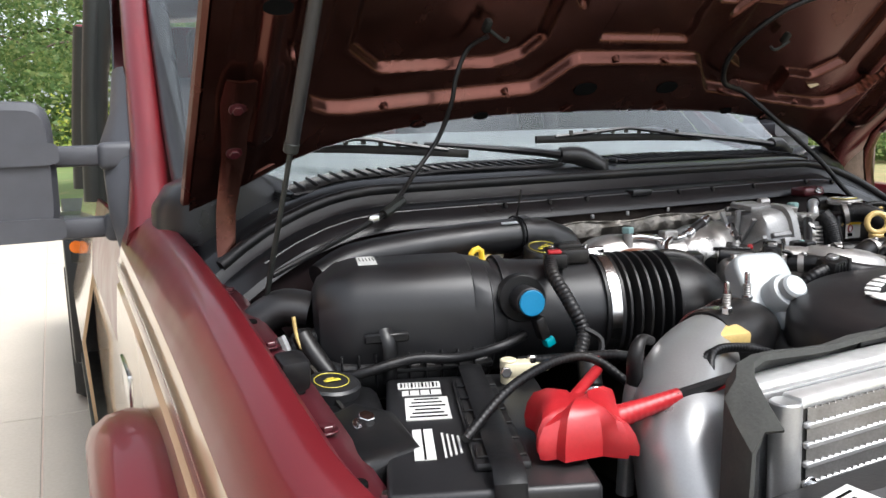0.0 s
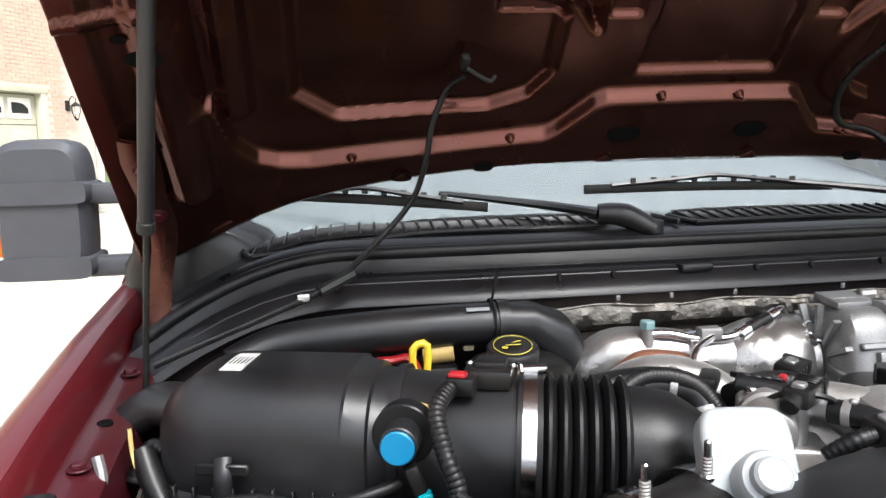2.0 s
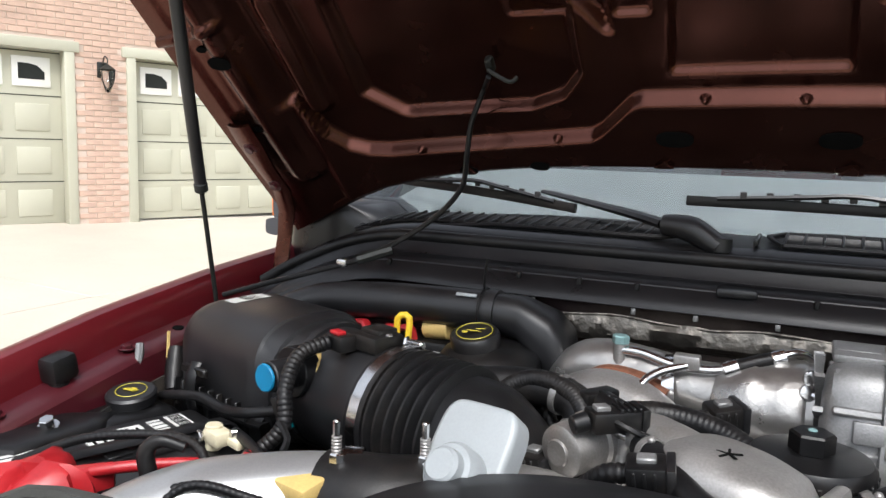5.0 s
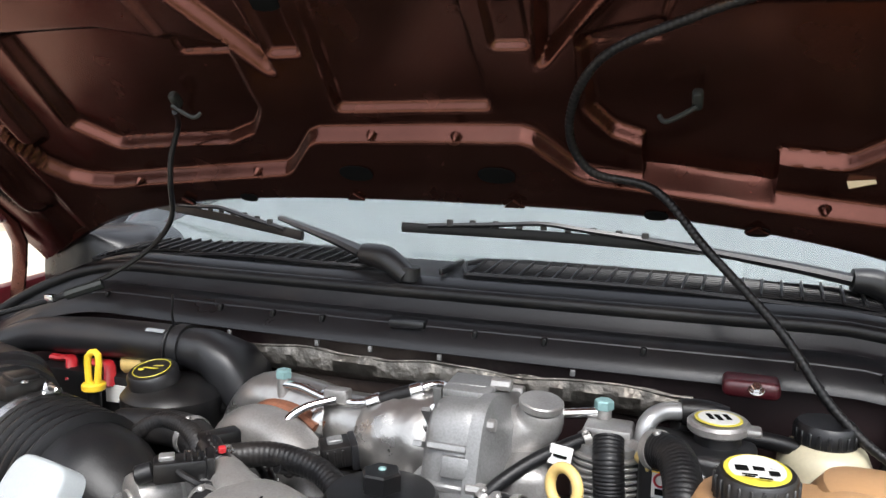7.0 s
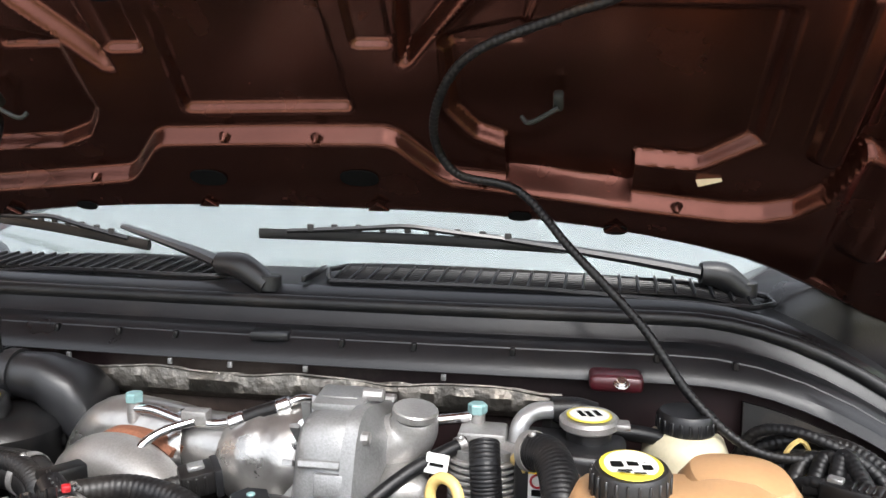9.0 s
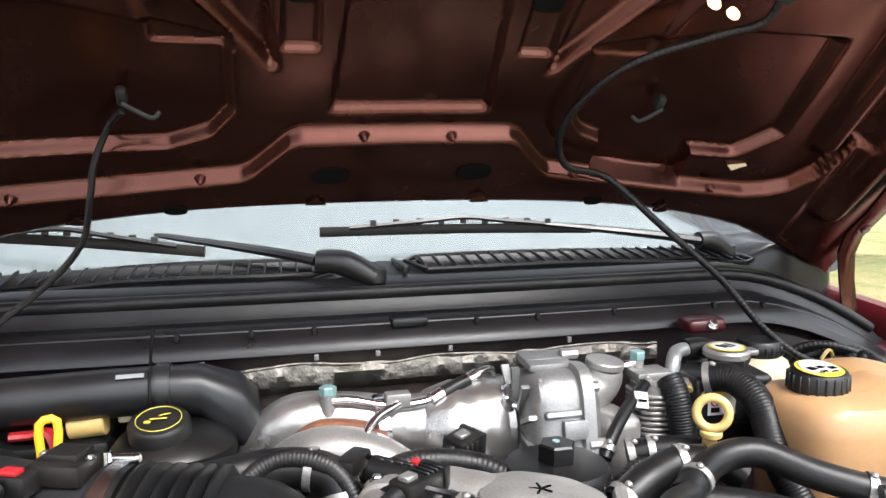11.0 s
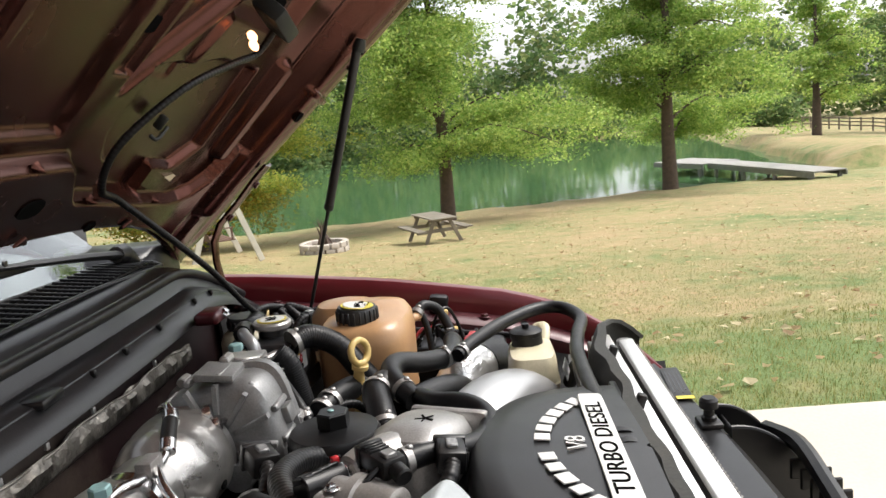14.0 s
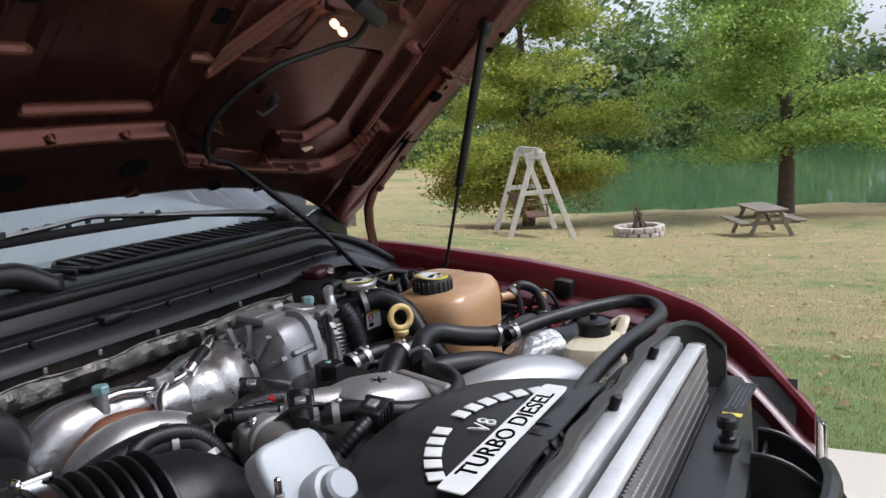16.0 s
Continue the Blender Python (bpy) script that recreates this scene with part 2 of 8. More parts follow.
def ground_mat():
    """Lawn that runs from green by the concrete to dry and sandy further out."""
    m = bpy.data.materials.new("dry_lawn")
    m.use_nodes = True
    nt = m.node_tree
    bs = nt.nodes["Principled BSDF"]
    tc = nt.nodes.new("ShaderNodeTexCoord")
    def noise_at(scale, detail=6, rough=0.6):
        n = nt.nodes.new("ShaderNodeTexNoise")
        n.inputs["Scale"].default_value, n.inputs["Detail"].default_value, n.inputs["Roughness"].default_value = scale, detail, rough
        nt.links.new(tc.outputs["Object"], n.inputs["Vector"])
        return n
    a, b, c = noise_at(0.22), noise_at(2.2), noise_at(45, 4, 0.7)
    r1 = nt.nodes.new("ShaderNodeValToRGB")
    e = r1.color_ramp.elements
    e[0].position, e[0].color = 0.40, (0.12, 0.17, 0.05, 1)
    e[1].position, e[1].color = 0.64, (0.34, 0.25, 0.13, 1)
    k = e.new(0.5)
    k.color = (0.235, 0.215, 0.09, 1)
    add = nt.nodes.new("ShaderNodeMath")
    add.operation = "MULTIPLY_ADD"
    nt.links.new(b.outputs[0], add.inputs[0])
    add.inputs[1].default_value = 0.45
    m2 = nt.nodes.new("ShaderNodeMath")
    m2.operation = "MULTIPLY"
    m2.inputs[1].default_value = 0.55
    nt.links.new(a.outputs[0], m2.inputs[0])
    nt.links.new(m2.outputs[0], add.inputs[2])
    sep = nt.nodes.new("ShaderNodeSeparateXYZ")
    nt.links.new(tc.outputs["Object"], sep.inputs[0])
    edge = nt.nodes.new("ShaderNodeMapRange")
    edge.inputs[1].default_value, edge.inputs[2].default_value, edge.inputs[3].default_value, edge.inputs[4].default_value = 2.85, 8.5, -0.13, 0.03
    nt.links.new(sep.outputs[0], edge.inputs[0])
    dry = nt.nodes.new("ShaderNodeMath")
    nt.links.new(add.outputs[0], dry.inputs[0])
    nt.links.new(edge.outputs[0], dry.inputs[1])
    nt.links.new(dry.outputs[0], r1.inputs[0])
    r2 = nt.nodes.new("ShaderNodeMapRange")
    r2.inputs[1].default_value, r2.inputs[2].default_value, r2.inputs[3].default_value, r2.inputs[4].default_value = 0.3, 0.7, 0.72, 1.25
    nt.links.new(c.outputs[0], r2.inputs[0])
    mu = nt.nodes.new("ShaderNodeVectorMath")
    mu.operation = "SCALE"
    nt.links.new(r1.outputs[0], mu.inputs[0])
    nt.links.new(r2.outputs[0], mu.inputs["Scale"])
    nt.links.new(mu.outputs[0], bs.inputs["Base Color"])
    bs.inputs["Roughness"].default_value = 0.95
    bp = nt.nodes.new("ShaderNodeBump")
    bp.inputs["Strength"].default_value, bp.inputs["Distance"].default_value = 0.8, 0.03
    nt.links.new(c.outputs[0], bp.inputs["Height"])
    nt.links.new(bp.outputs[0], bs.inputs["Normal"])
    return m


M_LAWN = ground_mat()


def water_mat():
    m = bpy.data.materials.new("green_pond_water")
    m.use_nodes = True
    nt = m.node_tree
    bs = nt.nodes["Principled BSDF"]
    bs.inputs["Base Color"].default_value = (0.055, 0.12, 0.05, 1)
    bs.inputs["Roughness"].default_value = 0.04
    bs.inputs["IOR"].default_value = 1.33
    tc = nt.nodes.new("ShaderNodeTexCoord")
    n = nt.nodes.new("ShaderNodeTexNoise")
    n.inputs["Scale"].default_value, n.inputs["Detail"].default_value = 1.4, 4
    nt.links.new(tc.outputs["Object"], n.inputs["Vector"])
    bp = nt.nodes.new("ShaderNodeBump")
    bp.inputs["Strength"].default_value, bp.inputs["Distance"].default_value = 0.12, 0.05
    nt.links.new(n.outputs[0], bp.inputs["Height"])
    nt.links.new(bp.outputs[0], bs.inputs["Normal"])
    return m


M_WATER = water_mat()


# ---- mesh tools ----
def obj(name, bm, material, smooth=True):
    me = bpy.data.meshes.new(name)
    bm.to_mesh(me)
    bm.free()
    if material:
        me.materials.append(material)
    if smooth:
        me.polygons.foreach_set("use_smooth", [True] * len(me.polygons))
        me.set_sharp_from_angle(angle=radians(38))
    return new(name, me)


def thing(name, at, label, category, group=""):
    """An Empty at the base of a thing; its parts are built in world places."""
    e = new(name)
    e.empty_display_size = 0.05
    e.location = at
    return tagged(e, label, category, group)


def part(name, bm, material, parent, label="", smooth=True):
    ob = obj(name, bm, material, smooth)
    ob.parent = parent
    if parent.type == "EMPTY":
        ob.matrix_parent_inverse = Matrix.Translation(parent.location).inverted()
    if label:
        ob["label"] = label
    return ob


def single(name, bm, material, label, category, group="", kind="", smooth=True):
    return tagged(obj(name, bm, material, smooth), label, category, group, kind)


def join(*bms):
    out = bmesh.new()
    for b in bms:
        me = bpy.data.meshes.new("tmp")
        b.to_mesh(me)
        b.free()
        out.from_mesh(me)
        bpy.data.meshes.remove(me)
    return out


def box(cx, cy, cz, sx, sy, sz, bevel=0.003, seg=2, rz=0.0, rx=0.0, ry=0.0):
    bm = bmesh.new()
    bmesh.ops.create_cube(bm, size=1)
    bmesh.ops.scale(bm, vec=(sx, sy, sz), verts=bm.verts)
    if bevel:
        bmesh.ops.bevel(bm, geom=bm.edges[:], offset=min(bevel, 0.45 * min(sx, sy, sz)), segments=seg, affect="EDGES", profile=0.5)
    bm.transform(pose(cx, cy, cz, rx, ry, rz))
    return bm


def lathe(profile, at=(0, 0, 0), axis=(0, 0, 1), seg=24):
    """Turns a profile of (radius, height) pairs about an axis through at."""
    bm = bmesh.new()
    rings = []
    for r, h in profile:
        if r <= 1e-6:
            rings.append([bm.verts.new((0, 0, h))])
        else:
            rings.append([bm.verts.new((r * math.cos(2 * math.pi * i / seg), r * math.sin(2 * math.pi * i / seg), h)) for i in range(seg)])
    for a, b in zip(rings, rings[1:]):
        for i in range(seg):
            j = (i + 1) % seg
            if len(a) == 1 and len(b) == 1:
                continue
            if len(a) == 1:
                bm.faces.new((a[0], b[i], b[j]))
            elif len(b) == 1:
                bm.faces.new((a[i], a[j], b[0]))
            else:
                bm.faces.new((a[i], a[j], b[j], b[i]))
    for ring, flip in ((rings[0], True), (rings[-1], False)):
        if len(ring) > 1:
            bm.faces.new(ring[::-1] if flip else ring)
    q = Vector(axis).normalized().to_track_quat("Z", "Y").to_matrix().to_4x4()
    bm.transform(Matrix.Translation(at) @ q)
    bmesh.ops.recalc_face_normals(bm, faces=bm.faces[:])
    return bm


def cyl(a, b, r, seg=16, bevel=0.0015, r2=None):
    a, b = Vector(a), Vector(b)
    h = (b - a).length
    r2 = r if r2 is None else r2
    k = min(bevel, r * 0.4, r2 * 0.4, h * 0.3)
    return lathe([(0, 0), (r - k, 0), (r, k), (r2, h - k), (r2 - k, h), (0, h)], a, b - a, seg)


def smooth_line(pts, per=6):
    p = [Vector(q) for q in pts]
    if len(p) < 3:
        return p
    out = []
    for i in range(len(p) - 1):
        p0, p1, p2, p3 = p[max(i - 1, 0)], p[i], p[i + 1], p[min(i + 2, len(p) - 1)]
        for k in range(per):
            t = k / per
            out.append(0.5 * (2 * p1 + (p2 - p0) * t + (2 * p0 - 5 * p1 + 4 * p2 - p3) * t * t + (3 * p1 - p0 - 3 * p2 + p3) * t ** 3))
    return out + [p[-1]]


def tube(pts, r, seg=10, per=6, rib=0.0, pitch=0.006, cap=True, flat=1.0):
    """A pipe along points; r is a number or one for each point; rib and pitch make it corrugated."""
    line = smooth_line(pts, per)
    rs = [r] * len(pts) if isinstance(r, (int, float)) else list(r)
    rad = [float(np.interp(i / max(len(line) - 1, 1) * (len(pts) - 1), range(len(pts)), rs)) for i in range(len(line))]
    if rib:
        acc, l2, r2 = [0.0], [], []
        for a, b in zip(line, line[1:]):
            acc.append(acc[-1] + (b - a).length)
        n = max(8, int(acc[-1] / pitch * 4))
        for i in range(n + 1):
            d = acc[-1] * i / n
            k = min(max(int(np.searchsorted(acc, d)) - 1, 0), len(line) - 2)
            f = (d - acc[k]) / max(acc[k + 1] - acc[k], 1e-9)
            l2.append(line[k].lerp(line[k + 1], f))
            r2.append(float(np.interp(d, acc, rad)) + 0.6 * rib * (0.5, 1, 0.5, -0.4)[i % 4])
        line, rad = l2, r2
    bm = bmesh.new()
    rings = []
    t0 = (line[1] - line[0]).normalized()
    up = Vector((0, 0, 1)) if abs(t0.z) < 0.9 else Vector((0, 1, 0))
    side = t0.cross(up).normalized()
    for i, p in enumerate(line):
        t = (line[min(i + 1, len(line) - 1)] - line[max(i - 1, 0)]).normalized()
        side = (side - t * side.dot(t)).normalized()
        u = side.cross(t)
        rings.append([bm.verts.new(p + rad[i] * (math.cos(2 * math.pi * k / seg) * side + flat * math.sin(2 * math.pi * k / seg) * u)) for k in range(seg)])
    for a, b in zip(rings, rings[1:]):
        for k in range(seg):
            bm.faces.new((a[k], a[(k + 1) % seg], b[(k + 1) % seg], b[k]))
    if cap:
        bm.faces.new(rings[0][::-1])
        bm.faces.new(rings[-1])
    bmesh.ops.recalc_face_normals(bm, faces=bm.faces[:])
    return bm


def loft(sections, close=True, cap=True):
    """Skins rows of points; close joins each row's ends."""
    bm = bmesh.new()
    rows = [[bm.verts.new(p) for p in s] for s in sections]
    n = len(rows[0])
    for a, b in zip(rows, rows[1:]):
        for k in range(n if close else n - 1):
            bm.faces.new((a[k], a[(k + 1) % n], b[(k + 1) % n], b[k]))
    if cap and close:
        bm.faces.new(rows[0][::-1])
        bm.faces.new(rows[-1])
    bmesh.ops.recalc_face_normals(bm, faces=bm.faces[:])
    return bm


def squircle(a, b, e=4.0, n=28):
    out = []
    for i in range(n):
        t = 2 * math.pi * i / n
        c, s = math.cos(t), math.sin(t)
        out.append((a * math.copysign(abs(c) ** (2 / e), c), b * math.copysign(abs(s) ** (2 / e), s)))
    return out


def prism(outline, z0, z1, bevel=0.004, seg=2, m=None):
    """An outline in x and y, raised from z0 to z1, its top edge rounded."""
    bm = bmesh.new()
    lo = [bm.verts.new((x, y, z0)) for x, y in outline]
    hi = [bm.verts.new((x, y, z1)) for x, y in outline]
    bm.faces.new(lo[::-1])
    top = bm.faces.new(hi)
    for i in range(len(lo)):
        bm.faces.new((lo[i], lo[(i + 1) % len(lo)], hi[(i + 1) % len(lo)], hi[i]))
    bmesh.ops.recalc_face_normals(bm, faces=bm.faces[:])
    if bevel:
        bmesh.ops.bevel(bm, geom=list(top.edges), offset=bevel, segments=seg, affect="EDGES", profile=0.5)
    if m is not None:
        bm.transform(m)
    return bm


def sheet(sections, thick):
    """An open skin with thickness."""
    bm = loft(sections, close=False, cap=False)
    bmesh.ops.solidify(bm, geom=bm.faces[:], thickness=thick)
    return bm


def bolt(at, axis=(0, 0, 1), r=0.008, h=0.007):
    a = Vector(at)
    n = Vector(axis).normalized()
    return join(cyl(a, a + n * 0.002, r * 1.5, 14), cyl(a + n * 0.002, a + n * h, r, 6, 0.0008))


def torus(at, axis, r, t, seg=28, ring=8):
    bm = bmesh.new()
    rows = []
    for i in range(seg):
        a = 2 * math.pi * i / seg
        rows.append([bm.verts.new(((r + t * math.cos(2 * math.pi * k / ring)) * math.cos(a), (r + t * math.cos(2 * math.pi * k / ring)) * math.sin(a), t * math.sin(2 * math.pi * k / ring))) for k in range(ring)])
    for i in range(seg):
        for k in range(ring):
            bm.faces.new((rows[i][k], rows[(i + 1) % seg][k], rows[(i + 1) % seg][(k + 1) % ring], rows[i][(k + 1) % ring]))
    bmesh.ops.recalc_face_normals(bm, faces=bm.faces[:])
    bm.transform(Matrix.Translation(at) @ Vector(axis).normalized().to_track_quat("Z", "Y").to_matrix().to_4x4())
    return bm


def band(at, axis, r, w=0.012, t=0.0012):
    """A hose clamp."""
    a, n = Vector(at), Vector(axis).normalized()
    return lathe([(r, -w / 2), (r + t, -w / 2), (r + t, w / 2), (r, w / 2), (r, -w / 2)], a, n, 28)


def text_mesh(body, size, m, material, parent, name="lettering", extrude=0.001, label=""):
    cu = bpy.data.curves.new(name, "FONT")
    cu.body, cu.size, cu.extrude, cu.align_x, cu.align_y = body, size, extrude, "CENTER", "CENTER"
    tmp = bpy.data.objects.new("tmp", cu)
    scene.collection.objects.link(tmp)
    dg = bpy.context.evaluated_depsgraph_get()
    me = bpy.data.meshes.new_from_object(tmp.evaluated_get(dg))
    bpy.data.objects.remove(tmp)
    me.transform(m)
    me.materials.clear()
    me.materials.append(material)
    ob = new(name, me)
    ob.parent = parent
    if parent.type == "EMPTY":
        ob.matrix_parent_inverse = Matrix.Translation(parent.location).inverted()
    if label:
        ob["label"] = label
    return ob


# ---- ground, pond and far distance ----
WATER_Z = -2.15


def shore(x, y):
    """Distance past the near shoreline, positive over the pond."""
    return min((x - 28.9) * 0.985 + (y - 2.3) * 0.175, x * 0.545 - y * 0.839 - 5.0)


def ground_z(x, y):
    d = shore(x, y)
    lawn = -2.05 * min(max((d + 26.0) / 26.0, 0.0), 1.0) ** 0.8
    lawn += 0.75 * math.exp(-((x - 13) ** 2 + (y - 11) ** 2) / 22) - 0.06
    if x < 2.85:
        lawn = 0.0
    else:
        lawn *= min(1.0, (x - 2.85) / 3.0)
    if d > 0:
        far = shore_far(x, y)
        lawn = -2.05 - 0.9 * min(d / 2.5, 1.0) if far < 0 else -2.95 + min(far / 3.0, 1.0) * 1.1 + min(max(far - 3, 0) / 60, 1) * 2.5 * min(max((y + 20) / 8, 0.0), 1.0) - 0.10 * min(max(-20 - y, 0.0), 15.0) * min(d / 20, 1.0)
    back = max(0.0, y - 26.0) if x < 12 else 0.0
    return lawn + 0.9 * min(back / 40, 1.0) + 0.02 * math.sin(x * 0.9) * math.sin(y * 0.7) * (x > 4)


def shore_far(x, y):
    return shore(x, y) - 46.5 + 80.0 * min(max((-3.5 - 0.2 * x - y) / 6.0, 0.0), 1.0)


def ground_sheet():
    """One sheet of lawn from under the truck to the horizon."""
    xs = np.concatenate([-np.geomspace(3000, 60, 8), np.arange(-50, 3, 5), [2.85], np.arange(3.4, 45, 0.55), np.arange(45.6, 60, 1.2), np.arange(61, 140, 3), np.geomspace(145, 3000, 9)])
    ys = np.concatenate([-np.geomspace(3000, 80, 8), np.arange(-75, -30, 4), np.arange(-29, -16, 1.2), np.arange(-15.6, 30, 0.6), np.arange(31, 45, 1.4), np.arange(46, 110, 4), np.geomspace(115, 3000, 9)])
    verts = [(x, y, ground_z(x, y)) for x in xs for y in ys]
    ny = len(ys)
    faces = [(i * ny + j, (i + 1) * ny + j, (i + 1) * ny + j + 1, i * ny + j + 1) for i in range(len(xs) - 1) for j in range(ny - 1)]
    me = bpy.data.meshes.new("ground")
    me.from_pydata([tuple(map(float, v)) for v in verts], [], faces)
    me.materials.append(M_LAWN)
    me.polygons.foreach_set("use_smooth", [True] * len(me.polygons))
    return tagged(new("ground", me), "dry patchy lawn of tan and green grass sloping to a pond", "lawn", kind="structure")


ground_sheet()
wb = bmesh.new()
wb.faces.new([wb.verts.new(p) for p in ((5, -12, WATER_Z), (36, -15.5, WATER_Z), (62, -19, WATER_Z), (100, -25, WATER_Z), (160, -25, WATER_Z), (160, 120, WATER_Z), (5, 120, WATER_Z))])
single("water", wb, M_WATER, "still green pond water with soft reflections of trees", "pond", kind="structure")

# the concrete drive, cast in slabs
drive = thing("driveway", (0, 0, 0), "pale concrete driveway with straight joints between slabs", "driveway")
drive["kind"] = "structure"
GX, GY = [-16.0, -12.5, -8.8, -5.0, -1.15, 2.85], [-14.0, -9.0, -4.6, -0.14, 4.6, 10.9, 16.0, 22.0]


def rise(bm):
    """The drive climbs gently towards the house."""
    for v in bm.verts:
        v.co.z += 0.042 * max(0.0, -1.15 - v.co.x)
    return bm


for i in range(len(GX) - 1):
    for j in range(len(GY) - 1):
        part("slab", rise(box((GX[i] + GX[i + 1]) / 2, (GY[j] + GY[j + 1]) / 2, -0.045, GX[i + 1] - GX[i] - 0.007, GY[j + 1] - GY[j] - 0.007, 0.12, 0.004, 1)), M_CONC, drive)
    part("joint_bed", rise(box((GX[i] + GX[i + 1]) / 2, 4, -0.046, GX[i + 1] - GX[i], 35.9, 0.11, 0)), M_MORTAR, drive)


def leaf_cloud(centres, spread, count, size, rng, droop=0.3):
    """Many small leaf blades scattered about centres, as vertices and faces."""
    c = centres[rng.integers(0, len(centres), count)]
    p = c + rng.normal(0, 1, (count, 3)) * spread
    d = rng.normal(0, 1, (count, 3))
    d[:, 2] = d[:, 2] * 0.5 - droop
    d /= np.linalg.norm(d, axis=1, keepdims=True)
    s = np.cross(d, rng.normal(0, 1, (count, 3)))
    s /= np.linalg.norm(s, axis=1, keepdims=True) + 1e-9
    ln = size * rng.uniform(0.6, 1.4, (count, 1))
    v = np.stack([p - d * ln * 0.5, p + s * ln * 0.28, p + d * ln * 0.5, p - s * ln * 0.28], 1).reshape(-1, 3)
    f = np.arange(count * 4).reshape(-1, 4)
    return v, f


def mesh_np(name, v, f, material):
    me = bpy.data.meshes.new(name)
    me.from_pydata(v.tolist(), [], f.tolist())
    me.materials.append(material)
    return new(name, me)


def tree(x, y, h, crown, seed, low=0.16, leaf=M_LEAF, count=14000, size=0.17, label="", trunk_r=0.2, side=1.0, limbs=26, z0=None):
    """A tapered trunk, drooping limbs and a ragged crown of fine leaves."""
    rng = np.random.default_rng(seed)
    z = ground_z(x, y) - 0.1 if z0 is None else z0
    t = thing("tree", (x, y, z), label, "tree", "trees round the pond")
    pts = [(x, y, z), (x + rng.normal(0, 0.04), y + rng.normal(0, 0.04), z + h * 0.25), (x + rng.normal(0, 0.1), y + rng.normal(0, 0.1), z + h * 0.6), (x + rng.normal(0, 0.15), y, z + h * 0.97)]
    part("trunk", tube(pts, [trunk_r * 1.45, trunk_r, trunk_r * 0.55, 0.02], 12, 6), M_BARK, t)
    centres, branch = [], []
    for i in range(limbs):
        f = low + (0.96 - low) * (i + rng.uniform(0, 1)) / limbs
        a = rng.uniform(0, 2 * math.pi)
        reach = crown * (1 - ((f - low) / (1 - low)) ** 1.5) * rng.uniform(0.65, 1.1) + 0.25
        base = np.array([x, y, z + h * f])
        out = np.array([math.cos(a), math.sin(a), 0.0])
        rise = h * (0.05 + 0.12 * f)
        p1 = base + out * reach * 0.45 + (0, 0, rise)
        p2 = base + out * reach + (0, 0, rise * 0.6 - reach * 0.08)
        branch.append(tube([base, p1, p2], [trunk_r * 0.32 * (1.1 - f), trunk_r * 0.18 * (1.1 - f), 0.006], 6, 3))
        for k in range(9):
            g = 0.25 + 0.75 * k / 8
            q = base * (1 - g) ** 2 + 2 * g * (1 - g) * p1 + g * g * p2
            for _ in range(3):
                centres.append(q + rng.normal(0, 0.16 * crown * (0.4 + 0.6 * g), 3) * (1, 1, 0.45))
    for q in branch:
        part("limb", q, M_BARK, t)
    v, f = leaf_cloud(np.array(centres), np.array([0.085, 0.085, 0.035]) * crown, count, size, rng)
    o = mesh_np("crown", v, f, leaf)
    o.parent, o.matrix_parent_inverse = t, Matrix.Translation(t.location).inverted()
    return t


GREEN = "feathery green cypress with a brown trunk by the pond"
tree(21.5, 9.1, 10.0, 3.2, 3, 0.12, M_LEAFG, 105000, 0.095, "green and yellow cypress with drooping lower limbs behind the swing", 0.15)
tree(25.0, 2.06, 11.0, 4.4, 5, 0.17, M_LEAF, 120000, 0.105, GREEN, 0.19)
tree(30.0, -6.5, 11.5, 4.1, 7, 0.15, M_LEAF, 110000, 0.12, GREEN, 0.23)
tree(54, -22.2, 11.5, 3.6, 9, 0.16, M_LEAF, 22000, 0.2, GREEN, 0.24)
tree(64, -33.8, 13.0, 5.0, 11, 0.22, M_LEAFD, 12000, 0.3, "broad dark green tree by the rail fence", 0.3)
tree(13.0, 10.2, 12.0, 4.2, 13, 0.36, M_LEAF, 40000, 0.11, "tall tree with a thick grey trunk beside the lawn", 0.3)
rng = np.random.default_rng(17)
v, f = leaf_cloud(np.array([(21.2 + 2.0 * math.cos(q) * r, 9.2 + 2.3 * math.sin(q) * r, -0.4 + 1.5 * (1 - r) + rng.normal(0, 0.45)) for q, r in zip(rng.uniform(0, 6.28, 90), rng.uniform(0.3, 1.0, 90) ** 0.6)]), np.array([0.42, 0.42, 0.14]), 22000, 0.10, rng)
tagged(mesh_np("foliage", v, f, M_LEAFY), "yellow and rust autumn foliage drooping under a cypress", "foliage", kind="stuff")


def forest(name, path, depth, h, n, seed, label, leaf=M_LEAFD, size=0.9):
    """A far belt of woods along a line on the ground."""
    rng = np.random.default_rng(seed)
    line = smooth_line([(a, b, 0) for a, b in path], 12)
    cs = []
    for _ in range(n):
        p = line[rng.integers(0, len(line))]
        x, y = p.x + rng.normal(0, depth), p.y + rng.normal(0, depth)
        z, hh = ground_z(x, y), h * rng.uniform(0.55, 1.15)
        if x > 60 and (-23 < y < -13 or -4.5 < y < -1.0):
            hh = min(hh, 3.5)   # clearings where the sky shows low over the water
        for _ in range(26):
            u = rng.uniform(0.05, 1)
            w = hh * 0.3 * math.sin(math.pi * min(u * 0.8 + 0.15, 1)) + 0.4
            a = rng.uniform(0, 6.28)
            cs.append((x + w * math.cos(a) * rng.uniform(0.3, 1), y + w * math.sin(a) * rng.uniform(0.3, 1), z + hh * u))
    v, f = leaf_cloud(np.array(cs), np.array([0.7, 0.7, 0.5]), n * 300, size, rng, 0.1)
    return tagged(mesh_np(name, v, f, leaf), label, "woods", kind="stuff")


